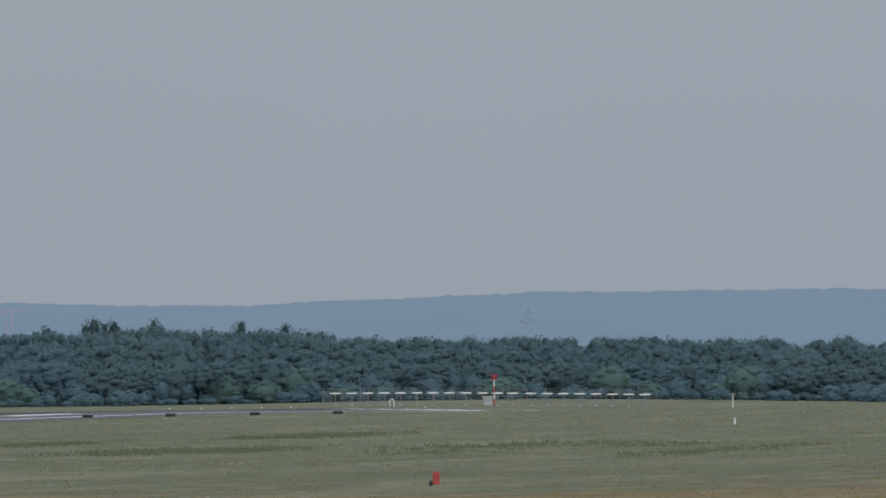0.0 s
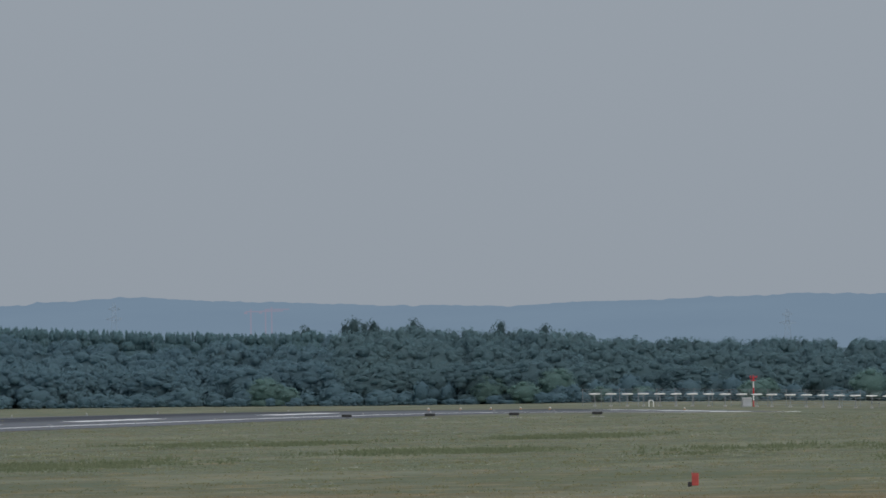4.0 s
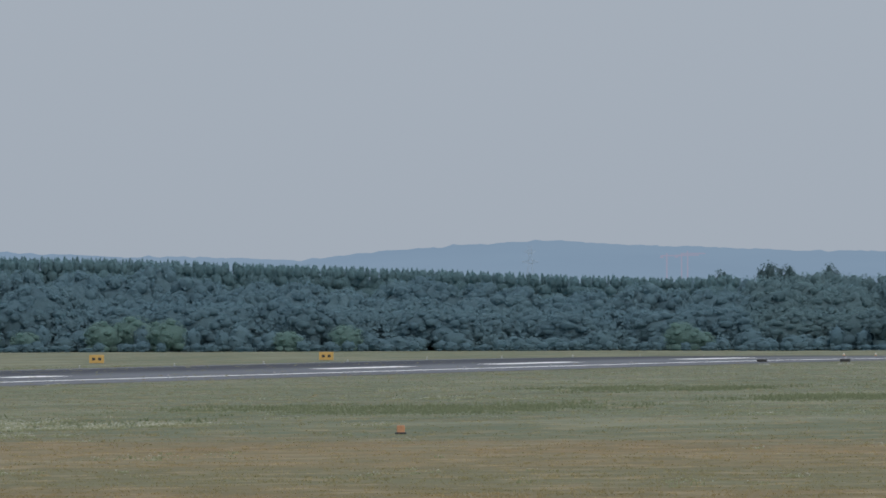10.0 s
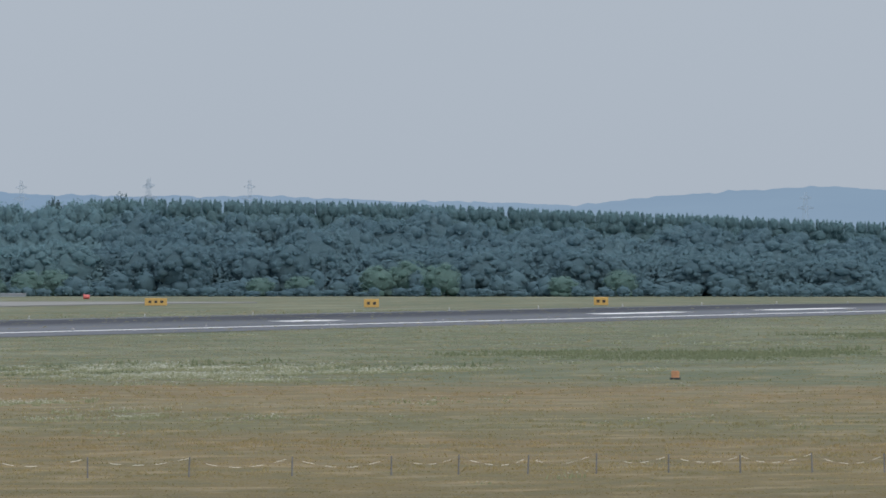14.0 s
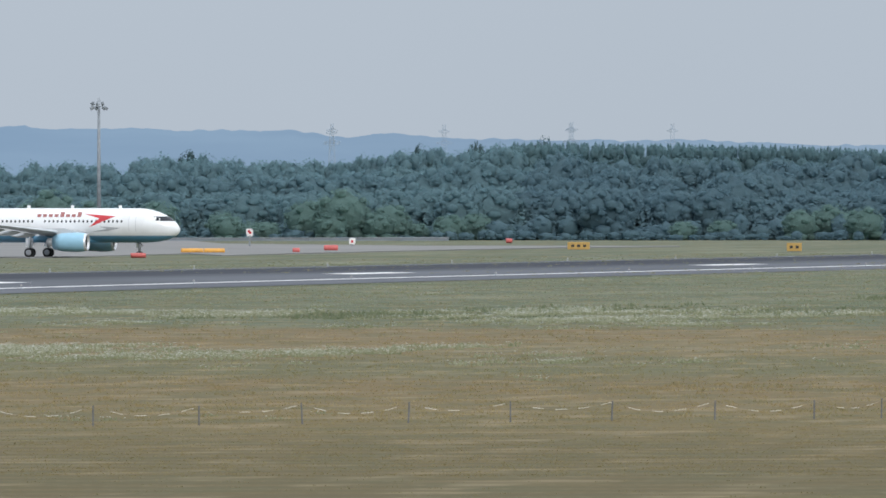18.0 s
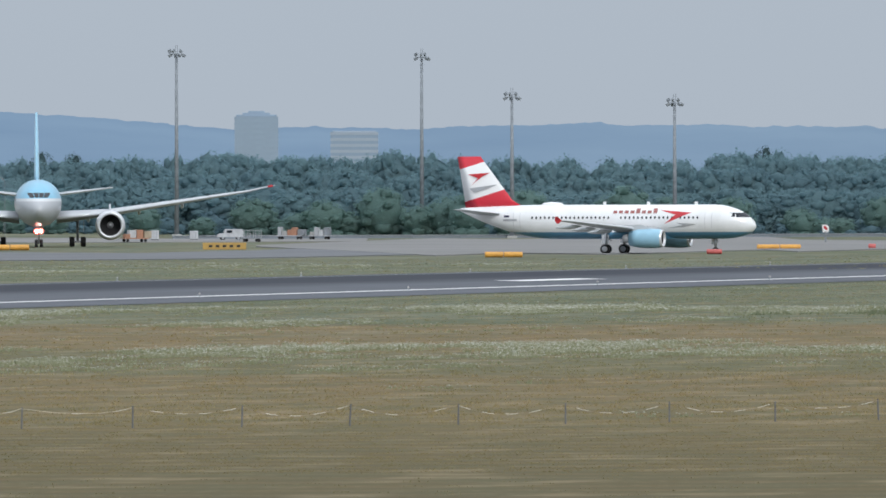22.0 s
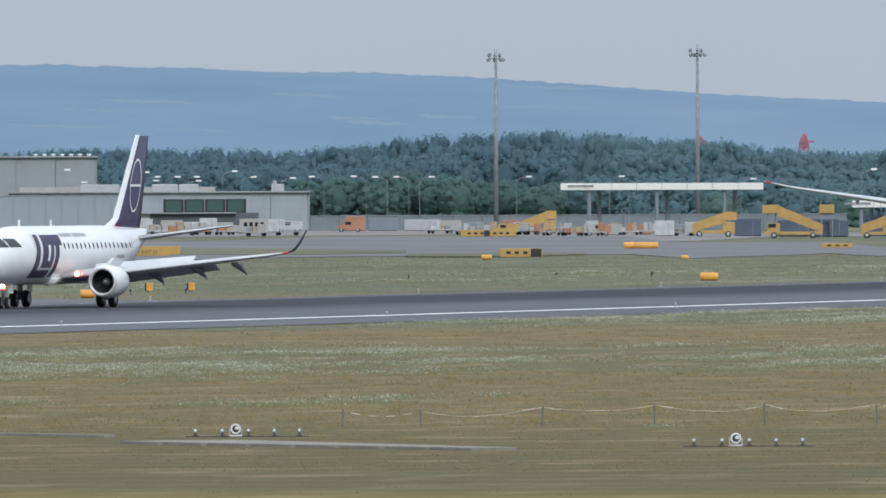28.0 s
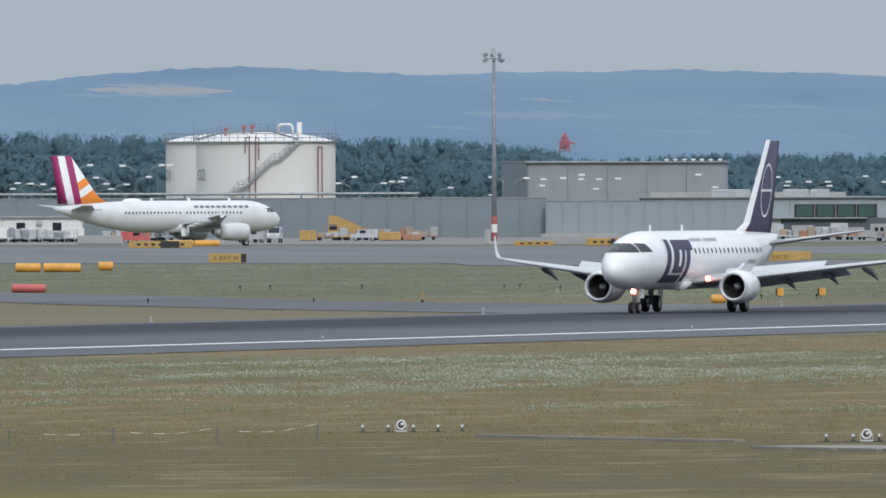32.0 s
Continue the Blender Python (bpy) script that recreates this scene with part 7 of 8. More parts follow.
def storage_tank(az, r, dia, h, label, number=""):
    """An upright storage tank: shell in courses, shallow dome, handrail, pipes and a stair."""
    root = thing("storage_tank", label, "tank", stand(az, r), az, "storage tanks")
    R = dia / 2
    n = 5
    for i in range(n):
        z0, z1 = h * i / n, h * (i + 1) / n - 0.004
        part("shell_course", lathe(bmesh.new(), [(z0, R), (z1, R)], (0, 0, 1), (0, 0, 0), 96), M_TANK, root, "", True)
    part("dome", lathe(bmesh.new(), [(h, R), (h + R * 0.06, R * 0.8), (h + R * 0.105, R * 0.5), (h + R * 0.13, R * 0.2), (h + R * 0.135, 0.01)], (0, 0, 1), (0, 0, 0), 64), M_TANK, root, "", True)
    part("rim", lathe(bmesh.new(), [(h - 0.15, R), (h - 0.15, R + 0.5), (h + 0.02, R + 0.5), (h + 0.02, R)], (0, 0, 1), (0, 0, 0), 64), M_GALV, root)
    rail = bmesh.new()
    m = 48
    for i in range(m):
        a, b = 2 * math.pi * i / m, 2 * math.pi * (i + 1) / m
        pa, pb = Vector(((R + 0.4) * math.cos(a), (R + 0.4) * math.sin(a), h)), Vector(((R + 0.4) * math.cos(b), (R + 0.4) * math.sin(b), h))
        rod(rail, pa, pa + Vector((0, 0, 1.25)), 0.05, 0.05, 5)
        for q in (0.6, 1.25):
            rod(rail, pa + Vector((0, 0, q)), pb + Vector((0, 0, q)), 0.045, 0.045, 5)
    part("handrail", rail, M_PANELDARK, root, "dark handrail round the rim")
    return root, R


t1, R1 = storage_tank(18.810, 2830, 22.3, 15.16, "large white storage tank standing behind the first")
tk, R2 = storage_tank(18.709, 2800, 22.3, 15.06, "large white storage tank with outside stair and red pipes")
hz = 15.06
for body, root, ang, rr_ in (("02", tk, -153, R2), ("01", t1, -159, R1)):
    me = text_mesh(body, 2.6)
    ob = part("number", me, M_PANELDARK, root, "dark painted number")
    a = radians(ang)
    ob.location, ob.rotation_euler = ((rr_ + 0.35) * math.cos(a), (rr_ + 0.35) * math.sin(a), hz - 5.4), (radians(90), 0, a + radians(90))
M_TANKPIPE = mat("brown_red_pipe_paint", (0.25, 0.13, 0.11), 0.7, 0, 0.15, 1.0)
stair = bmesh.new()
rails = bmesh.new()
n = 42
prev = None
turns = ((-148, 0.2), (-111, hz - 7.4), (-106.5, hz - 7.4), (-84.5, hz - 3.1), (-80, hz - 3.1), (-63, hz))
for i in range(n + 1):
    q = -148 + 85 * i / n
    a = radians(q)
    p = Vector(((R2 + 0.7) * math.cos(a), (R2 + 0.7) * math.sin(a), float(np.interp(q, [t[0] for t in turns], [t[1] for t in turns]))))
    box(stair, p, (0.75, 0.75, 0.10))
    if prev is not None:
        rod(stair, prev, p, 0.13, 0.13, 5)
        for up in (0.55, 1.1):
            rod(rails, prev + Vector((0, 0, up)), p + Vector((0, 0, up)), 0.04, 0.04, 5)
    if i % 2 == 0:
        rod(rails, p, p + Vector((0, 0, 1.1)), 0.04, 0.04, 5)
    prev = p
part("stair_flight", stair, M_GREY, tk, "grey steel stair with two landings up the shell")
part("stair_rail", rails, M_PANELDARK, tk)
for ang, low, top in ((-103, 0, hz + 0.9), (-98, 0, hz + 0.9), (-106.5, hz - 1.9, hz + 0.6), (-95.5, hz - 3.0, hz + 0.6), (-43.5, 0, hz - 0.9), (-38.5, 0, hz - 0.9)):
    a = radians(ang)
    part("pipe", rod(bmesh.new(), ((R2 + 0.35) * math.cos(a), (R2 + 0.35) * math.sin(a), low), ((R2 + 0.35) * math.cos(a), (R2 + 0.35) * math.sin(a), top), 0.10), M_TANKPIPE, tk, "rust-red pipe")
for a0, a1, z in ((-106.5, -103, hz + 0.6), (-98, -95.5, hz + 0.6), (-43.5, -38.5, hz - 0.9)):
    a, b = radians(a0), radians(a1)
    part("pipe", rod(bmesh.new(), ((R2 + 0.35) * math.cos(a), (R2 + 0.35) * math.sin(a), z), ((R2 + 0.35) * math.cos(b), (R2 + 0.35) * math.sin(b), z), 0.10), M_TANKPIPE, tk, "rust-red pipe bend")
# roof walkway with a platform, fittings and vents
for x, m in ((-6.4, M_DULLRED), (-3.5, M_DULLRED), (-2.2, M_DULLRED), (2.1, M_GREY)):
    fit_z = hz + 0.135 * R2 * (1 - (x / R2) ** 2)
    part("roof_fitting", box(rod(bmesh.new(), (x, -2.6, fit_z - 0.2), (x, -2.6, fit_z + 0.9), 0.22), (x + 0.1, -2.6, fit_z + 0.95), (0.75, 0.5, 0.5), 0.1), m, tk, "dull red roof valve" if x < 0 else "grey roof valve")
bend = [Vector((2.0, -2, hz + 1.2)), Vector((2.0, -2, hz + 2.4)), Vector((2.3, -2, hz + 2.75)), Vector((4.0, -2, hz + 2.75)), Vector((4.3, -2, hz + 2.4)), Vector((4.3, -2, hz + 0.8))]
bm = bmesh.new()
for p, q in zip(bend, bend[1:]):
    rod(bm, p, q, 0.16, 0.16, 8)
part("vent_pipe", bm, M_WHITEPL, tk, "white arched vent pipe")
part("roof_vent", rod(bmesh.new(), (5.4, -2, hz + 0.6), (5.4, -2, hz + 3.1), 0.42), M_WHITEPL, tk, "white roof vent")
bm = bmesh.new()
way = [Vector((-11.0, -2.5, hz + 0.35)), Vector((-7.0, -4.5, hz + 1.45)), Vector((0.5, -4.5, hz + 1.75)), Vector((5.1, -9.2, hz + 0.35))]
for p, q in zip(way, way[1:]):
    rod(bm, p, q, 0.16, 0.16, 5)
    for i in range(6):
        v = p.lerp(q, i / 5)
        rod(bm, v, v + Vector((0, 0, 1.1)), 0.045, 0.045, 5)
    for up in (0.55, 1.1):
        rod(bm, p + Vector((0, 0, up)), q + Vector((0, 0, up)), 0.045, 0.045, 5)
part("roof_walkway", bm, M_PANELDARK, tk, "dark roof walkway with handrails")
for x in (-11.4, -7.2, -2.2, 11.2, 8.7):
    part("roof_lamp", rod(bmesh.new(), (x, -1, hz), (x, -1, hz + 3.4), 0.05), M_GALV, tk)

# pipe bridge in front of the tanks
p0, turn, ln = seg_frame(19.579 + 1.2, 18.208, 2700)
pb = thing("pipe_bridge", "long pale pipeline on short steel supports", "pipeline", (p0.x, p0.y, 0), turn)
zp = 6.69
for q in (0, 0.55):
    part("pipe", rod(bmesh.new(), (0, q, zp), (ln, q, zp + 0.02), 0.22), M_GALV, pb)
for i in range(int(ln / 9)):
    part("support", box(bmesh.new(), (9 * i + 4, 0.3, zp / 2), (0.3, 0.9, zp), 0.04), M_PANELDARK, pb)

# low white hut by the parked airliner, with rubble of equipment before it
def hut_kit(root, ln, z1):
    for k in (0.25, 0.62, 0.85):
        fr = part("window", box(bmesh.new(), (ln * k, -0.04, z1 * 0.62), (1.6, 0.14, 1.5), 0.03), M_WHITEPL, root, "white window frame")
        part("pane", box(bmesh.new(), (ln * k, -0.13, z1 * 0.62), (1.3, 0.05, 1.2), 0.01), M_GLASS, fr)
    part("air_conditioner", box(bmesh.new(), (ln * 0.74, -0.35, z1 * 0.8), (0.8, 0.6, 0.6), 0.05), M_GREY, root)


hall("site_hut", "low white hut with dark windows beside the apron", 19.579 + 0.25, 19.315, 2540, 6, 3.35, M_WHITEPL, hut_kit)


def airstair(az, r, turn, ln=9.0, top=4.4, label="yellow mobile passenger stairs on a truck"):
    """Mobile passenger stairs: truck, cab, sloping flight, platform, legs, wheels."""
    root = thing("passenger_stairs", label, "stairs", stand(az, r), turn, "passenger stairs")
    part("chassis", box(bmesh.new(), (0, 0, 0.75), (ln * 0.95, 2.0, 0.45), 0.06), M_YELVEH, root)
    cab = part("cab", box(bmesh.new(), (-ln * 0.33, 0, 1.55), (1.9, 1.9, 1.3), 0.15), M_YELVEH, root)
    part("cab_window", box(bmesh.new(), (-ln * 0.33 - 0.2, -0.96, 1.85), (1.1, 0.06, 0.55), 0.03), M_GLASS, cab)
    bm = bmesh.new()
    n = 14
    for i in range(n):
        k = (i + 0.5) / n
        box(bm, (ln * 0.45 - ln * 0.72 * k, 0, 0.9 + (top - 1.1) * k), (ln * 0.72 / n + 0.1, 1.7, 0.25))
    part("flight", bm, M_YELVEH, root)
    for q in (-0.95, 0.95):
        bm = loft(bmesh.new(), [[Vector((ln * 0.48, q + e, z)) for e, z in ((-0.05, 0.8), (0.05, 0.8), (0.05, 2.0), (-0.05, 2.0))], [Vector((-ln * 0.27, q + e, z)) for e, z in ((-0.05, top - 0.6), (0.05, top - 0.6), (0.05, top + 1.0), (-0.05, top + 1.0))]])
        part("side_panel", bm, M_YELVEH, root)
    part("platform", box(bmesh.new(), (-ln * 0.38, 0, top - 0.1), (ln * 0.26, 2.0, 0.25), 0.03), M_YELVEH, root)
    part("platform_rail", box(bmesh.new(), (-ln * 0.38, -0.95, top + 0.5), (ln * 0.26, 0.06, 1.0), 0.02), M_YELVEH, root)
    for x in (-ln * 0.42, -ln * 0.3):
        part("leg", rod(bmesh.new(), (x, 0.5, 0.9), (x, 0.5, top - 0.2), 0.08), M_GALV, root)
    for x in (-ln * 0.32, ln * 0.32):
        for q in (-0.9, 0.9):
            wheel(root, (x, q, 0.45), 0.45, 0.3)
    return root


ys = "yellow mobile passenger stairs parked on the apron"
airstair(15.757, 2560, 195.8, 5.4, 2.6, ys)
airstair(15.181, 2570, 195.2, 6.6, 2.7, ys)
airstair(14.920, 2560, 14.9, 8.9, 3.9, ys)
airstair(14.645, 2570, 194.7, 5.0, 2.4, ys)
airstair(18.448, 2500, 18, 4.8, 2.6, "yellow mobile stairs before the dark grey wall")


def van(az, r, turn, material, label, ln=3.9, h=1.7):
    """A small van or car: body, cabin, glass, wheels, lamps."""
    root = thing("van", label, "vehicle", stand(az, r), turn, "apron vehicles")
    w = 1.8
    prof = [(-0.5, 0.3), (-0.5, 0.52), (-0.44, 0.60), (-0.30, 0.62), (-0.20, 1.0), (0.44, 1.0), (0.5, 0.92), (0.5, 0.3)]
    bm = loft(bmesh.new(), [[Vector((x * ln, q * w / 2, z * h)) for x, z in prof] for q in (-1, 1)])
    part("body", bm, material, root)
    for q in (-1, 1):
        part("side_window", box(bmesh.new(), (-ln * 0.05, q * (w / 2 + 0.01), h * 0.79), (ln * 0.22, 0.04, h * 0.24), 0.01), M_GLASS, root)
        part("headlight", box(bmesh.new(), (-ln * 0.5, q * 0.6, h * 0.46), (0.06, 0.3, 0.16), 0.02), M_WHITEPL, root)
        for x in (-0.31, 0.31):
            wheel(root, (x * ln, q * (w / 2 - 0.12), 0.33), 0.33, 0.22)
    bm = loft(bmesh.new(), [[Vector((x * ln, q * w * 0.42, z * h)) for x, z in ((-0.305, 0.64), (-0.215, 0.97), (-0.205, 0.97), (-0.295, 0.64))] for q in (-1, 1)])
    part("windshield", bm, M_GLASS, root)
    return root


for t_az, r, m, lab in ((18.387, 2480, M_DULLWHITE, "white pickup beside yellow stairs"),
                        (16.569, 2580, M_DULLWHITE, "white car beside the annex"), (15.865, 2550, M_YELVEH, "small orange-yellow tug on the apron"), (16.372, 2600, M_REDTILE, "orange service vehicle on the apron"),
                        (13.607, 2700, M_DULLWHITE, "white service truck near a mast"), (13.605, 2690, M_DULLWHITE, "white service truck near a mast"), (15.560, 2560, M_REDTILE, "orange service vehicle on the apron"), (19.136, 2380, M_REDPL, "low red tug beyond the parked airliner")):
    van(t_az, r, 15 + 180 * (m is M_REDPL), m, lab)
van(18.757, 2400, 52, M_DULLWHITE, "white van parked askew by the airliner's nose", 3.9, 1.85)
van(18.680, 2400, 102, M_DULLWHITE, "white van parked by the airliner's nose with its front turned outward", 4.2, 2.2)
for a, r, w, h, m, lab in ((15.342, 2570, 2.9, 2.3, M_DULLWHITE, "white box trailer on the apron"), (15.257, 2590, 1.6, 2.0, M_GREY, "grey freight cart on the apron"), (15.070, 2590, 4.0, 2.6, M_BLUEBOX, "dark blue freight container on apron"), (14.922, 2600, 4.5, 2.4, M_BLUEBOX, "dark blue freight container on apron"),
                           (14.820, 2600, 4.5, 2.6, M_BLUEBOX, "dark blue freight container on apron"), (14.636, 2610, 4.0, 2.2, M_BLUEBOX, "dark blue freight container on apron"), (15.846, 2580, 2.6, 2.0, M_REDTILE, "orange-red freight cart on apron"), (15.403, 2600, 1.7, 1.5, M_REDTILE, "orange-red freight cart on apron"),
                           (16.133, 2640, 5.5, 1.7, M_GREY, "grey low shed behind the apron"), (16.262, 2640, 4.5, 1.9, M_PANELDARK, "dark low shed behind the apron"), (16.354, 2640, 3.0, 2.2, M_REDTILE, "orange-red freight cart on apron"), (16.040, 2640, 3.0, 1.6, M_CONC, "pale low shed behind the apron"),
                           (14.790, 2600, 4.5, 2.4, M_BLUEBOX, "dark blue freight container on apron"), (13.853, 2690, 1.3, 1.5, M_DULLWHITE, "white cabinet at a mast foot"), (13.725, 2700, 1.3, 1.4, M_DULLWHITE, "white cabinet at a mast foot"), 
                           (18.572, 2480, 2.4, 1.5, M_YELVEH, "yellow tug before the grey wall"), (18.304, 2480, 3.2, 1.2, M_YELVEH, "yellow baggage cart on apron"), (18.230, 2480, 2.6, 0.9, M_REDTILE, "orange baggage cart on apron")):
    crate("freight_unit", lab, "freight unit", a, r, w, 2.0, h, m, "freight units")
crate("concrete_barrier", "low pale concrete barrier beside the parked airliner", "barrier", 19.252, 2345, 6.0, 0.5, 1.2, M_CONC)
g = crate("notice_board", "yellow notice board on the apron", "sign", 14.811, 2590, 2.2, 0.2, 1.4, M_YELVEH, dz=3.4)
for q in (-0.8, 0.8):
    part("post", rod(bmesh.new(), (q, 0, -3.4), (q, 0, 0.1), 0.07), M_GALV, g)


def canopy(a0, a1, r, z, label, cols):
    p0, turn, ln = seg_frame(a0, a1, r)
    root = thing("canopy", label, "canopy", (p0.x, p0.y, 0), turn)
    n = 8
    me = mesh_from(box(bmesh.new(), (ln / n / 2, 0, z), (ln / n - 0.05, 7, 1.05), 0.06), "fascia")
    for i in range(n):
        part("fascia", me, M_WHITEPL, root).location = (ln / n * i, 0, 0)
    for i in range(cols):
        for q in (-2.6, 2.6):
            part("column", rod(bmesh.new(), (ln * (i + 0.5) / cols + q * 0.3, q, 0), (ln * (i + 0.5) / cols + q * 0.3, q, z - 0.5), 0.32), M_PANELDARK, root)
    part("soffit_lamp", box(bmesh.new(), (ln * 0.1, -3.55, z + 0.1), (4.0, 0.1, 0.35), 0.02), M_GALV, root)
    return root


canopy(15.682, 15.018, 2680, 6.62, "long white flat canopy on dark columns", 3)
canopy(14.728, 14.543, 2690, 3.82, "small white flat canopy on dark columns", 2)
ww = crate("step_tower", "grey scaffold stair beside the canopy", "stairs", 15.497, 2600, 3.0, 1.4, 0.9, M_GALV)
bm = bmesh.new()
for i in range(9):
    box(bm, (-1.5 + 0.3 * i, 0, 0.9 + 0.28 * i), (0.35, 1.2, 0.08))
    rod(bm, (-1.5 + 0.3 * i, -0.6, 0.9 + 0.28 * i), (-1.5 + 0.3 * i, -0.6, 1.9 + 0.28 * i), 0.03, 0.03, 5)
rod(bm, (1.2, 0, 0.9), (1.2, 0, 3.4), 0.06)
rod(bm, (1.8, 0, 0.9), (1.8, 0, 3.4), 0.06)
part("steps", bm, M_GALV, ww)
# long low barrier behind the freight units
panel_wall("wall_yard", "low grey yard wall behind the freight units", 16.50, 14.747, 2680, 2730, 0, 2.2, M_PANELDARK, 5.0)
panel_wall("wall_yard", "low pale kerb wall along the far apron", 13.792, 11.008, 2745, 2790, 0, 0.4, M_PANELDARK, 8.0)

# small boards beside the far taxiway
for a, r, h in ((11.657, 2500, 2.4), (11.661, 2500, 2.6), (11.324, 2480, 1.2), (11.659, 2520, 2.2), (11.322, 2520, 1.2)):
    x, y, z = stand(a, r)
    b_ = thing("notice_post", "small white board with red mark on a post", "sign", (x, y, z), a, "notice posts")
    part("post", rod(bmesh.new(), (0, 0, 0), (0, 0, h), 0.05), M_GALV, b_)
    part("board", box(bmesh.new(), (0, -0.07, h - 0.35), (0.8, 0.05, 0.75), 0.015), M_WHITEPL, b_)
    part("mark", box(bmesh.new(), (0, -0.10, h - 0.35), (0.35, 0.02, 0.35), 0.005), M_RED, b_)


# ---- hazy distance: lattice towers, cranes, high-rise blocks ----
# Haze is mixed into these base colours; the cranes also glow in theirs.
M_HAZERED = mat("hazy_red_lattice", (0.36, 0.15, 0.20), 0.8, 0, 0.1, 0.5)
M_CRANE = glow("hazy_crane_paint", (0.29, 0.297, 0.38))
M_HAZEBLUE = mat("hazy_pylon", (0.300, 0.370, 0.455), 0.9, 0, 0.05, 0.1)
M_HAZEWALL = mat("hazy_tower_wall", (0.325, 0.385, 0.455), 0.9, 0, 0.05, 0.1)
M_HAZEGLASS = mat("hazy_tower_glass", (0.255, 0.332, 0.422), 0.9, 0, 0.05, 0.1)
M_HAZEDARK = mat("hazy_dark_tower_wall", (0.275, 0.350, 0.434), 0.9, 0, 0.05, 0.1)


def lattice(az, r, z0, z1, w, material, label, arms=()):
    """A lattice tower of four legs with cross braces and arms."""
    x, y = polar(az, r)
    root = thing("lattice_tower", label, "pylon", (x, y, z0), az, "lattice towers")
    h = z1 - z0
    bm = bmesh.new()
    n = 10
    for i in range(n):
        a, b = i / n, (i + 1) / n
        wa, wb = w * (1 - 0.8 * a), w * (1 - 0.8 * b)
        for sx, sy in ((-1, -1), (1, -1), (1, 1), (-1, 1)):
            rod(bm, (sx * wa, sy * wa, a * h), (sx * wb, sy * wb, b * h), 0.05, 0.045, 5)
        for s in (-1, 1):
            rod(bm, (-wa, s * wa, a * h), (wb, s * wb, b * h), 0.03, 0.03, 4)
            rod(bm, (wa, s * wa, a * h), (-wb, s * wb, b * h), 0.03, 0.03, 4)
    part("mast", bm, material, root)
    for k, ln in arms:
        bm = bmesh.new()
        for s in (-1, 1):
            rod(bm, (0, 0, k * h + 0.6), (s * ln, 0, k * h + 0.15), 0.07, 0.05, 5)
            rod(bm, (0, 0, k * h - 0.3), (s * ln, 0, k * h + 0.1), 0.07, 0.05, 5)
        part("arm", bm, material, root)
    return root


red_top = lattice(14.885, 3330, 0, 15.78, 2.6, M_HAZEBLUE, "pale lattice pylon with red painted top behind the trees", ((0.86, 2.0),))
x, y = polar(14.885, 3330)
zt = 15.78
def red_head(root, zt, k, lean):
    """Red warning head of a pylon: an open lattice cap with a braced crossarm."""
    bm = bmesh.new()
    stages = ((1.05, -3.0), (0.95, -2.0), (0.85, -1.0), (0.6, 0.0), (0.25, 0.6))
    for (w0, z0), (w1, z1) in zip(stages, stages[1:]):
        for sx, sy in ((-1, -1), (1, -1), (1, 1), (-1, 1)):
            rod(bm, (sx * w0 * k, sy * w0 * k, zt + z0 * k), (sx * w1 * k, sy * w1 * k, zt + z1 * k), 0.13, 0.12, 5)
            rod(bm, (sx * w0 * k, sy * w0 * k, zt + z0 * k), (-sx * w1 * k, sy * w1 * k, zt + z1 * k), 0.10, 0.10, 5)
            rod(bm, (sx * w1 * k, sy * w1 * k, zt + z1 * k), (-sx * w1 * k, sy * w1 * k, zt + z1 * k), 0.11, 0.11, 5)
    part("top_section", bm, M_HAZERED, root, "red lattice top section")
    rings = [[Vector((sx * w * k, sy * w * k, zt + z * k)) for sx, sy in ((-1, -1), (1, -1), (1, 1), (-1, 1))] for w, z in ((0.80, -2.3), (0.82, -1.1), (0.50, -0.1), (0.22, 0.45), (0.07, 0.95))]
    part("red_cladding", loft(bmesh.new(), rings), M_HAZERED, root, "red warning panels closing the lattice")
    for s in (-1, 1):
        bm = bmesh.new()
        tip = Vector((s * (2.2 if s > 0 else 1.2) * k, 0, zt - (1.1 - 0.2 * s * lean) * k))
        for z in (-0.5, -1.2):
            rod(bm, (0, 0, zt + z * k), tip, 0.13, 0.09, 5)
        part("arm", bm, M_HAZERED, root, "red lattice arm")


red_head(red_top, zt, 0.9, 1)
r2 = lattice(17.731, 3330, 0, 17.27, 2.6, M_HAZEBLUE, "pale lattice pylon with red painted top behind the trees", ((0.9, 1.8),))
red_head(r2, 17.27, 0.95, -1)
r3 = lattice(15.223, 3330, 0, 15.63, 2.0, M_HAZEBLUE, "pale lattice pylon with red painted top behind the trees", ((0.92, 1.6),))
red_head(r3, 15.63, 0.6, 1)
for a, zt in ((11.389, 23.42), (11.023, 23.15), (10.609, 23.43), (11.391, 22.82), (10.605, 23.74), (10.276, 23.36), (6.257, 17.03), (8.459, 20.50)):
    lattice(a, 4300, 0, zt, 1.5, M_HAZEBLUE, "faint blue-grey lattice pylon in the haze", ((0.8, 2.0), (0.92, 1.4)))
for a, zt in ((8.012, 18.27), (7.944, 18.77), (7.964, 18.37)):
    x, y = polar(a, 4200)
    cr = thing("tower_crane", "faint red tower crane in the haze", "crane", (x, y, 0), a, "tower cranes")
    part("mast", box(bmesh.new(), (0, 0, zt / 2), (0.35, 0.35, zt), 0.05), M_CRANE, cr)
    part("jib", box(bmesh.new(), (1.5, 0, zt - 0.6), (5.5, 0.3, 0.3), 0.05), M_CRANE, cr)
    part("counterweight", box(bmesh.new(), (-1.2, 0, zt - 0.9), (0.8, 0.5, 0.6), 0.05), M_CRANE, cr)


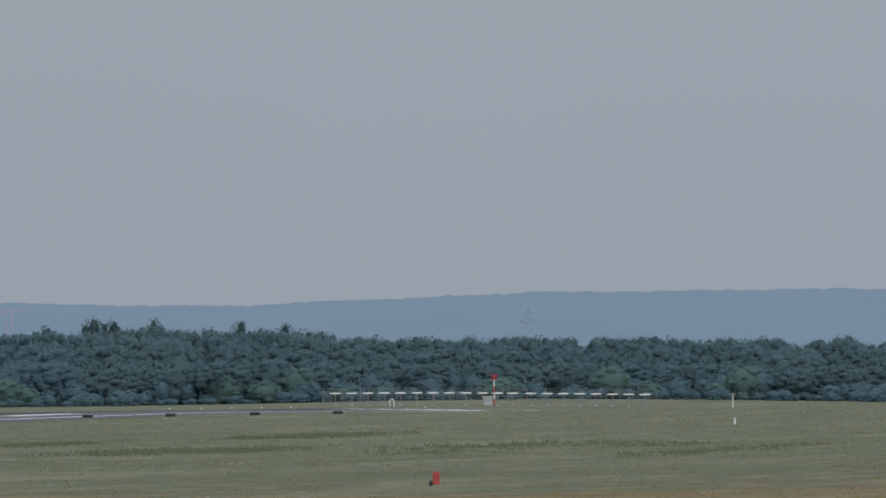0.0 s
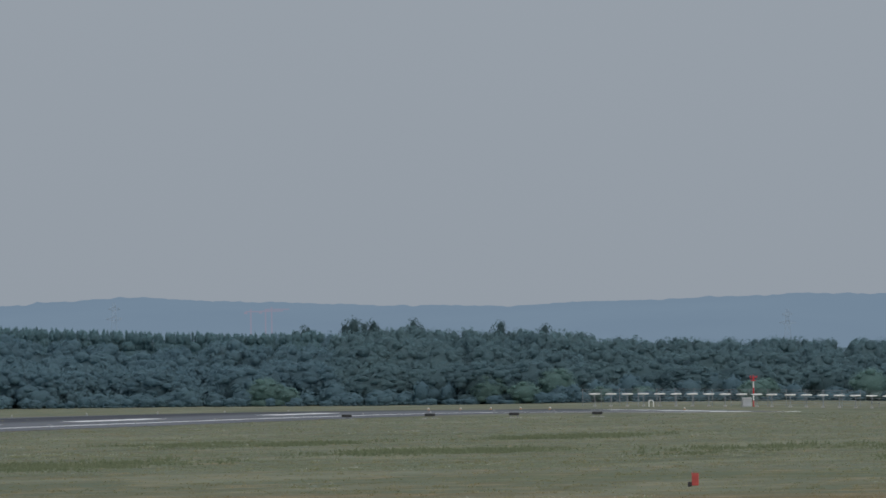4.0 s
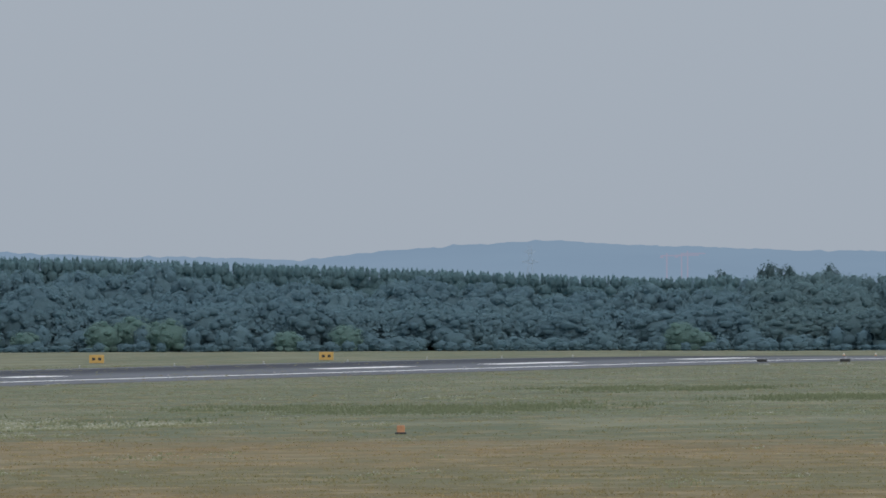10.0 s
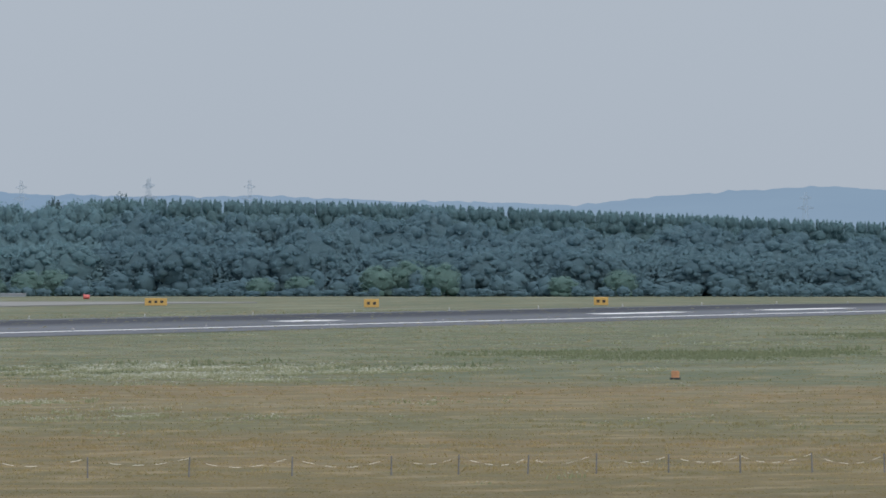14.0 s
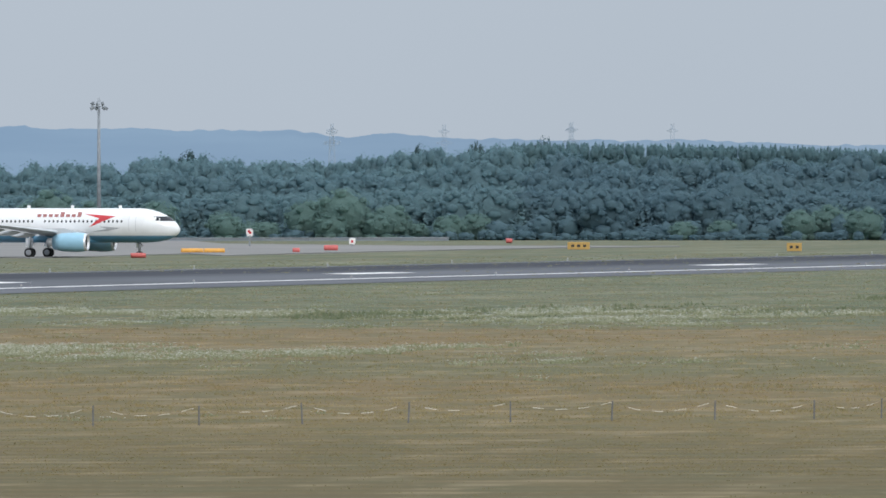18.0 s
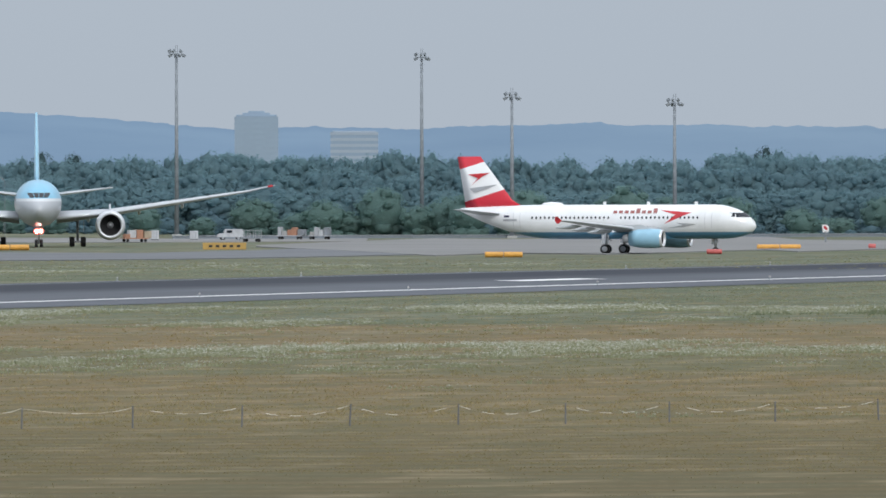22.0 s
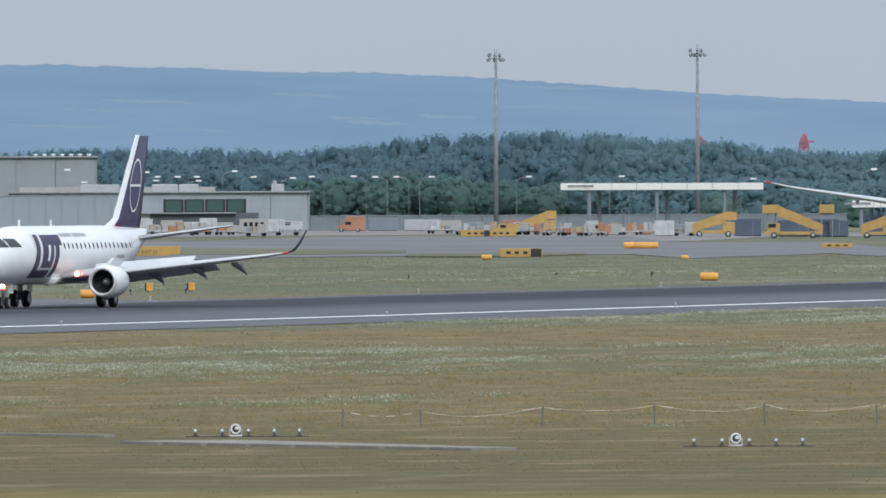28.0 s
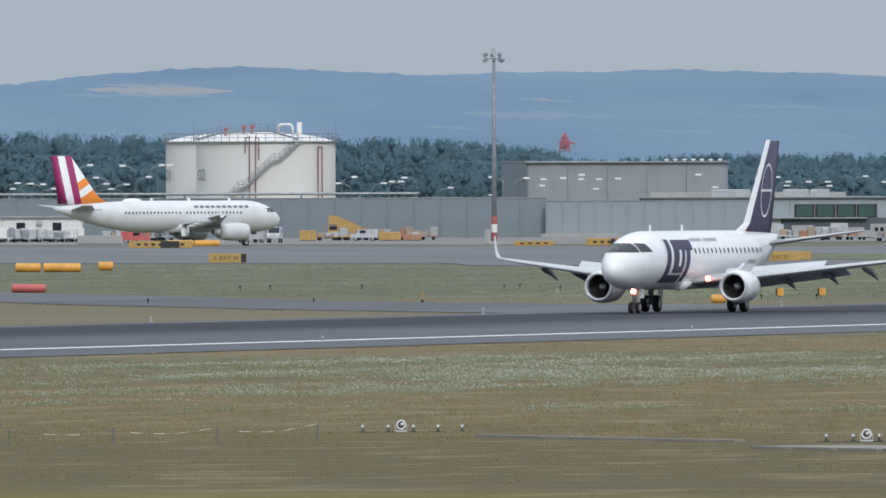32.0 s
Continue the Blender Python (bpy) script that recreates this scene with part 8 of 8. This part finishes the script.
def tower_block(a0, a1, r, z1, label, floors, crown):
    p0, turn, ln = seg_frame(a0, a1, r)
    root = thing("tower_block", label, "building", (p0.x, p0.y, 0), turn, "high-rise blocks")
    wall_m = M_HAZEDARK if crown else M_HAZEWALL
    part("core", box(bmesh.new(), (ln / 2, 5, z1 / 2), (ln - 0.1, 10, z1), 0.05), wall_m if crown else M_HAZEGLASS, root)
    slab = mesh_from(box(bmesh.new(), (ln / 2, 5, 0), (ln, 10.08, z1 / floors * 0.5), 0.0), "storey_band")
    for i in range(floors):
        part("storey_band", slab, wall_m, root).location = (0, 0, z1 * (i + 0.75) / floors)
    if crown:
        for w, z0, hh in ((0.92, 0.0, 0.5), (0.62, 0.5, 0.5), (0.38, 1.0, 0.45)):
            part("roof_step", box(bmesh.new(), (ln / 2, 5, z1 + z0 + hh / 2), (ln * w, 9 * w, hh), 0.1), wall_m, root)
    else:
        part("roof", box(bmesh.new(), (ln / 2, 5, z1 + 0.15), (ln * 0.9, 8, 0.3), 0.05), M_HAZEWALL, root)


tower_block(13.592, 13.448, 4400, 24.79, "tall hazy grey-blue high-rise block with rounded crown", 18, True)
tower_block(13.278, 13.121, 4400, 20.88, "broad hazy high-rise block with pale storey bands", 14, False)
# pale fields on the far slope, glowing, with haze mixed into each colour
fr = random.Random(12)
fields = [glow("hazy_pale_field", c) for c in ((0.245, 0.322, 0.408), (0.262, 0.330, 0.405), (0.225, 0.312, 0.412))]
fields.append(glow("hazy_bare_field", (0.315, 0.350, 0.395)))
spots = [(19.302, 18.840, 33.14, 2.2, 3), (19.25, 18.95, 34.3, 1.0, 1), (19.20, 18.90, 31.9, 1.2, 0), (18.073, 17.546, 26.54, 1.6, 2), (17.888, 17.731, 30.39, 0.6, 1), (18.98, 18.94, 33.5, 0.7, 3)]
for i in range(16):
    a = fr.uniform(15.6, 19.6)
    spots.append((a + fr.uniform(0.05, 0.2), a - fr.uniform(0.05, 0.2), fr.uniform(21, 32), fr.uniform(0.3, 1.0), 2))
for a0, a1, zc, h, which in spots:
    bm = bmesh.new()
    n = 40
    lo, hi = [], []
    for i in range(n + 1):
        k = i / n
        a = a0 + (a1 - a0) * k
        w = h * math.sin(math.pi * k) ** 0.5 * (0.75 + 0.9 * noise.noise((k * 9, zc, a0)))
        mid = zc + 0.5 * noise.noise((k * 5, a0 * 7, 2)) - 0.8 * (k - 0.5)
        x, y = polar(a, 4480)
        lo.append(bm.verts.new((x, y, mid - max(w, 0.02) * 0.5)))
        hi.append(bm.verts.new((x, y + 8, mid + max(w, 0.02) * 0.5)))
    for i in range(n):
        bm.faces.new((lo[i], lo[i + 1], hi[i + 1], hi[i]))
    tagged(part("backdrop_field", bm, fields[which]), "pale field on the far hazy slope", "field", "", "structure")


M_TAN = mat("tan_canvas_cover", (0.36, 0.30, 0.22), 0.8, 0, 0.2, 0.8)


# ---- ground equipment scattered along the apron's edge ----
def dolly(az, r, ln, material, label, load, seed):
    """A low apron trailer: deck, drawbar, four wheels, posts and its load."""
    q = random.Random(seed)
    root = thing("equipment_trailer", label, "trailer", stand(az, r, 0.08), az + q.uniform(-25, 25), "apron trailers")
    part("deck", box(bmesh.new(), (0, 0, 0.55), (ln, 1.6, 0.14), 0.03), material, root)
    part("drawbar", rod(bmesh.new(), (-ln / 2, 0, 0.5), (-ln / 2 - 1.1, 0, 0.3), 0.05), M_GALV, root)
    for sx in (-0.36, 0.36):
        for sy in (-0.7, 0.7):
            part("wheel", lathe(bmesh.new(), [(-0.1, 0.01), (-0.1, 0.22), (0, 0.25), (0.1, 0.22), (0.1, 0.01)], (0, 1, 0), (sx * ln, sy, 0.25), 12), M_TYRE, root)
    pale = load == "pale"
    if load == "rails":
        for y in (-0.7, 0.7):
            bm = bmesh.new()
            for i in range(4):
                x = -ln / 2 + ln * i / 3
                rod(bm, (x, y, 0.6), (x, y, 1.7), 0.04, 0.04, 6)
            for z in (1.15, 1.7):
                rod(bm, (-ln / 2, y, z), (ln / 2, y, z), 0.035, 0.035, 6)
            part("side_rail", bm, M_GREY, root)
    else:
        x = -ln / 2 + 0.2
        while x < ln / 2 - 0.5:
            w, h = q.uniform(0.5, 1.2), q.uniform(0.6, 1.5) if pale else q.uniform(0.4, 1.3)
            part("load", box(bmesh.new(), (x + w / 2, q.uniform(-0.2, 0.2), 0.62 + h / 2), (w, 1.1, h), 0.05), q.choice((M_DULLWHITE, M_WHITEPL, M_GALV, M_DULLWHITE) if pale else (M_CONC, M_DULLWHITE, M_GREY, M_TAN, M_TAN, M_GALV, M_REDTILE)), root)
            x += w + 0.08
    return root


q = random.Random(77)
KINDS = ((M_GREY, "grey apron trailer loaded with mixed crates", "crates"), (M_YELVEH, "yellow apron trailer with crates", "crates"), (M_GALV, "empty steel baggage trailer with rails", "rails"), (M_REDTILE, "orange-red apron trailer with boxes", "crates"))
for a0, a1, count, r in ((15.818, 15.264, 8, 2585), (16.095, 15.559, 9, 2560), (18.544, 18.156, 8, 2500), (19.228, 19.025, 3, 2490), (14.063, 13.490, 2, 2590), (17.102, 16.557, 7, 2480), (13.424, 13.247, 2, 2700)):
    for i in range(count):
        m, lab, load = q.choice(KINDS)
        dolly(a0 + (a1 - a0) * (i + q.uniform(0.1, 0.9)) / count, r + q.uniform(-12, 12), q.uniform(2.4, 4.2), m, lab, load, q.random())
for i in range(11):
    dolly(19.59 - 0.0265 * i + q.uniform(-0.004, 0.004), 2440 + 22 * (i % 3), q.uniform(1.8, 3.0), M_DULLWHITE if i % 3 else M_GALV, "pale equipment trailer with crates and frames beside the hut", "rails" if i % 4 == 1 else "pale", q.random())


# ---- grass tufts, weeds and flowers ----
def grass_mat(name, cols, scale=0.05, rough=0.9):
    """Blades whose colour drifts in patches and differs from tuft to tuft."""
    m = bpy.data.materials.new(name)
    m.use_nodes = True
    n, l = m.node_tree.nodes, m.node_tree.links
    b = n["Principled BSDF"]
    b.inputs["Roughness"].default_value = rough
    b.inputs["Specular IOR Level"].default_value = 0.15
    geo, tc, no, ad, rp = (n.new("ShaderNode" + k) for k in ("NewGeometry", "TexCoord", "TexNoise", "Math", "ValToRGB"))
    no.inputs["Scale"].default_value, no.inputs["Detail"].default_value = scale, 4
    l.new(tc.outputs["Object"], no.inputs["Vector"])
    ad.operation = "MULTIPLY_ADD"
    ad.inputs[1].default_value = 0.35
    l.new(geo.outputs["Random Per Island"], ad.inputs[0])
    mu = n.new("ShaderNodeMath")
    mu.operation = "MULTIPLY_ADD"
    mu.inputs[1].default_value, mu.inputs[2].default_value = 2.2, -0.78
    l.new(no.outputs[0], mu.inputs[0])
    l.new(mu.outputs[0], ad.inputs[2])
    l.new(ad.outputs[0], rp.inputs[0])
    for i, c in enumerate(cols):
        e = rp.color_ramp.elements[i] if i < 2 else rp.color_ramp.elements.new(1)
        e.position, e.color = i / (len(cols) - 1), (*c, 1)
    l.new(rp.outputs[0], b.inputs["Base Color"])
    thin, both = n.new("ShaderNodeBsdfTranslucent"), n.new("ShaderNodeMixShader")  # blades let light through
    l.new(rp.outputs[0], thin.inputs[0])
    both.inputs[0].default_value = 0.5
    l.new(b.outputs[0], both.inputs[1])
    l.new(thin.outputs[0], both.inputs[2])
    l.new(both.outputs[0], n["Material Output"].inputs[0])
    return m


def field_patch(x, y, s, seed):
    return noise.noise((x * s + seed, y * s - seed, seed * 0.7))


def grow(name, spots, blades, material, label, seed, width=0.022, spread=0.28):
    """Tufts at spots (x, y, height): each a fan of narrow blades; one object."""
    rng = np.random.default_rng(seed)
    S = np.array(spots)
    n = len(S)
    c = np.repeat(S, blades, 0)
    k = len(c)
    off = rng.normal(size=(k, 2)) * spread * (0.5 + c[:, 2:3])
    root = np.c_[c[:, :2] + off, np.zeros(k)]
    root[:, 2] = np.array([ground_z(*p) for p in S[:, :2]]).repeat(blades)
    lean = rng.normal(size=(k, 2)) * 0.35
    h = c[:, 2] * (0.55 + 0.6 * rng.random(k))
    tip = root + np.c_[lean * h[:, None], h]
    a = rng.random(k) * 0.9 - 0.45
    w = width * (0.6 + 0.9 * rng.random(k)) * (1 + S[:, 1].repeat(blades) / 900)
    side = np.c_[np.cos(a) * w, np.sin(a) * w, np.zeros(k)]
    verts = np.stack([root - side, root + side, tip], 1).reshape(-1, 3)
    ob = new(name, big_mesh(name, np.zeros((0, 3)), verts, np.arange(3 * k).reshape(-1, 3), material))
    return tagged(ob, label, "grass", "", "stuff")


def on_grass(x, y):
    """Whether grass grows there: not on the runway, the exit or the far taxiways."""
    if -322 < x < -257.5 or (x < -331 and math.hypot(x, y) > 1610):
        return False
    if x <= -318 and 960 < y < 1450:
        near, far = (np.interp(-x, [-p[0] for p in edge], [p[1] for p in edge]) for edge in (EXIT_NEAR, EXIT_FAR))
        return not near - 3 < y < far + 3
    return True


rs = random.Random(8)
tall_g, short_g, far_g, flower_g, weeds = [], [], [], [], []
while len(tall_g) < 60000:
    a, r = 4.9 + 14.9 * rs.random(), 1 / (1 / 430 - (1 / 430 - 1 / 1950) * rs.random())
    x, y = polar(a, r)
    if x > -257.5 or y > 1400:
        p = field_patch(x, y, 0.02, 3.0) + field_patch(x, y * 0.5, 0.11, 5.0)
        mown = ease((540 - 5 * (a - 9.8) - r) / 25 + 0.5)
        tall_g.append((x, y, ((0.025 + 0.05 * rs.random() ** 2 + 0.05 * max(0, p)) * (1 - mown) + 0.02 * mown) * (1 + r / 2500)))
while len(short_g) < 2500:
    a, r = 8 + 11.8 * rs.random(), math.sqrt(330 ** 2 + (545 ** 2 - 330 ** 2) * rs.random())
    x, y = polar(a, r)
    short_g.append((x, y, 0.02 + 0.03 * rs.random()))
while len(far_g) < 12000:
    a, r = 4.9 + 14.9 * rs.random(), math.sqrt(1050 ** 2 + (1950 ** 2 - 1050 ** 2) * rs.random())
    x, y = polar(a, r)
    if on_grass(x, y):
        far_g.append((x, y, 0.05 + 0.07 * rs.random()))
tries = 0
while len(flower_g) < 11000 and tries < 500000:
    tries += 1
    a, r = 5.5 + 14.3 * rs.random(), math.sqrt(500 ** 2 + (1800 ** 2 - 500 ** 2) * rs.random())
    x, y = polar(a, r)
    wob = 60 * field_patch(x, y, 0.01, 2.0)
    band = max(0.95 * math.exp(-((r + wob - 705 + 9 * (a - 13.4)) / 36) ** 2) * ease((a - 9) / 4), 0.75 * math.exp(-((r + wob - 960) / 60) ** 2) * (0.05 + 0.95 * ease((a - 8.2) / 4)), 0.4 * math.exp(-((r + wob - 560) / 26) ** 2) * ease((a - 14.5) / 1.5), 0.2 * ease((a - 11.5) / 1.5) * math.exp(-((r - 331 / math.sin(radians(a)) - 130) / 100) ** 2) * (x < -331), 0.07)
    if on_grass(x, y) and not (x < -318 and y < 1115) and band * (0.10 + 2.6 * field_patch(x, y * 0.16, 0.17, 9.0) + 1.6 * field_patch(x, y * 0.3, 0.55, 4.0) + 1.2 * field_patch(x, y, 0.03, 2.0)) > 0.12 + 0.6 * rs.random():
        flower_g.append((x, y, 0.05 + 0.15 * rs.random()))
for a0, a1, r0, r1, count in ((9.36, 8.52, 1105, 1160, 20), (8.30, 7.80, 1355, 1410, 14), (7.14, 6.80, 1435, 1470, 9), (7.58, 7.12, 1245, 1285, 16), (11.6, 9.9, 960, 1040, 9), (6.7, 5.2, 1150, 1350, 7)):  # belts of coarse weeds
    for i in range(count):
        x, y = polar(a0 + (a1 - a0) * rs.random(), r0 + (r1 - r0) * rs.random())
        if on_grass(x, y):
            big = 0.5 + rs.random()
            for q in range(int(45 * big)):
                weeds.append((x + rs.gauss(0, 1.8 * big), y + rs.gauss(0, 15 * big), (0.03 + 0.24 * rs.random() ** 3) * big))
grow("grass", tall_g, 6, ground_material("long_dry_grass", 2.15), "long uneven green and straw grass", 31, 0.013, 0.22)
grow("grass", short_g, 7, grass_mat("mown_grass", ((0.22, 0.205, 0.115), (0.27, 0.235, 0.135), (0.24, 0.215, 0.12)), 0.05), "short mown straw-coloured grass", 32, 0.010)
grow("grass", far_g, 8, grass_mat("far_grass", ((0.245, 0.278, 0.19), (0.28, 0.30, 0.215), (0.315, 0.31, 0.215)), 0.02), "far green grass beside the runway", 33, 0.022, 0.5)
grow("weeds", weeds, 9, grass_mat("dark_weeds", ((0.150, 0.178, 0.105), (0.215, 0.240, 0.145)), 0.1), "dark green weed clumps in the grass", 34, 0.03, 0.8)


def bloom(spots, heads, seed):
    rng = np.random.default_rng(seed)
    S = np.repeat(np.array(spots), heads, 0)
    k = len(S)
    p = np.c_[S[:, :2] + rng.normal(size=(k, 2)) * 0.35, np.array([ground_z(*q[:2]) for q in spots]).repeat(heads) + S[:, 2] * (0.6 + 0.6 * rng.random(k))]
    s = (0.007 + 0.014 * rng.random(k) ** 2) * (0.55 + S[:, 1] / 1150)
    z = np.zeros(k)
    q = np.stack([p + np.c_[-s, z, -s * 0.5], p + np.c_[s, z, -s * 0.6], p + np.c_[s * 0.9, z + 0.01, s * 0.5], p + np.c_[-s * 0.8, z + 0.01, s * 0.6]], 1).reshape(-1, 3)
    m = mat("white_petals", (0.46, 0.47, 0.41), 0.8, 0, 0.15, 0.5)
    ob = new("flowers", big_mesh("flowers", q, np.zeros((0, 3)), np.zeros((0, 3), int), m))
    tagged(ob, "drifts of small white wild flowers", "flowers", "", "stuff")


grow("grass", flower_g, 9, grass_mat("flower_stems", ((0.25, 0.262, 0.15), (0.32, 0.328, 0.21)), 0.06), "dull green flower stems among the grass", 35)
bloom(flower_g, 7, 36)
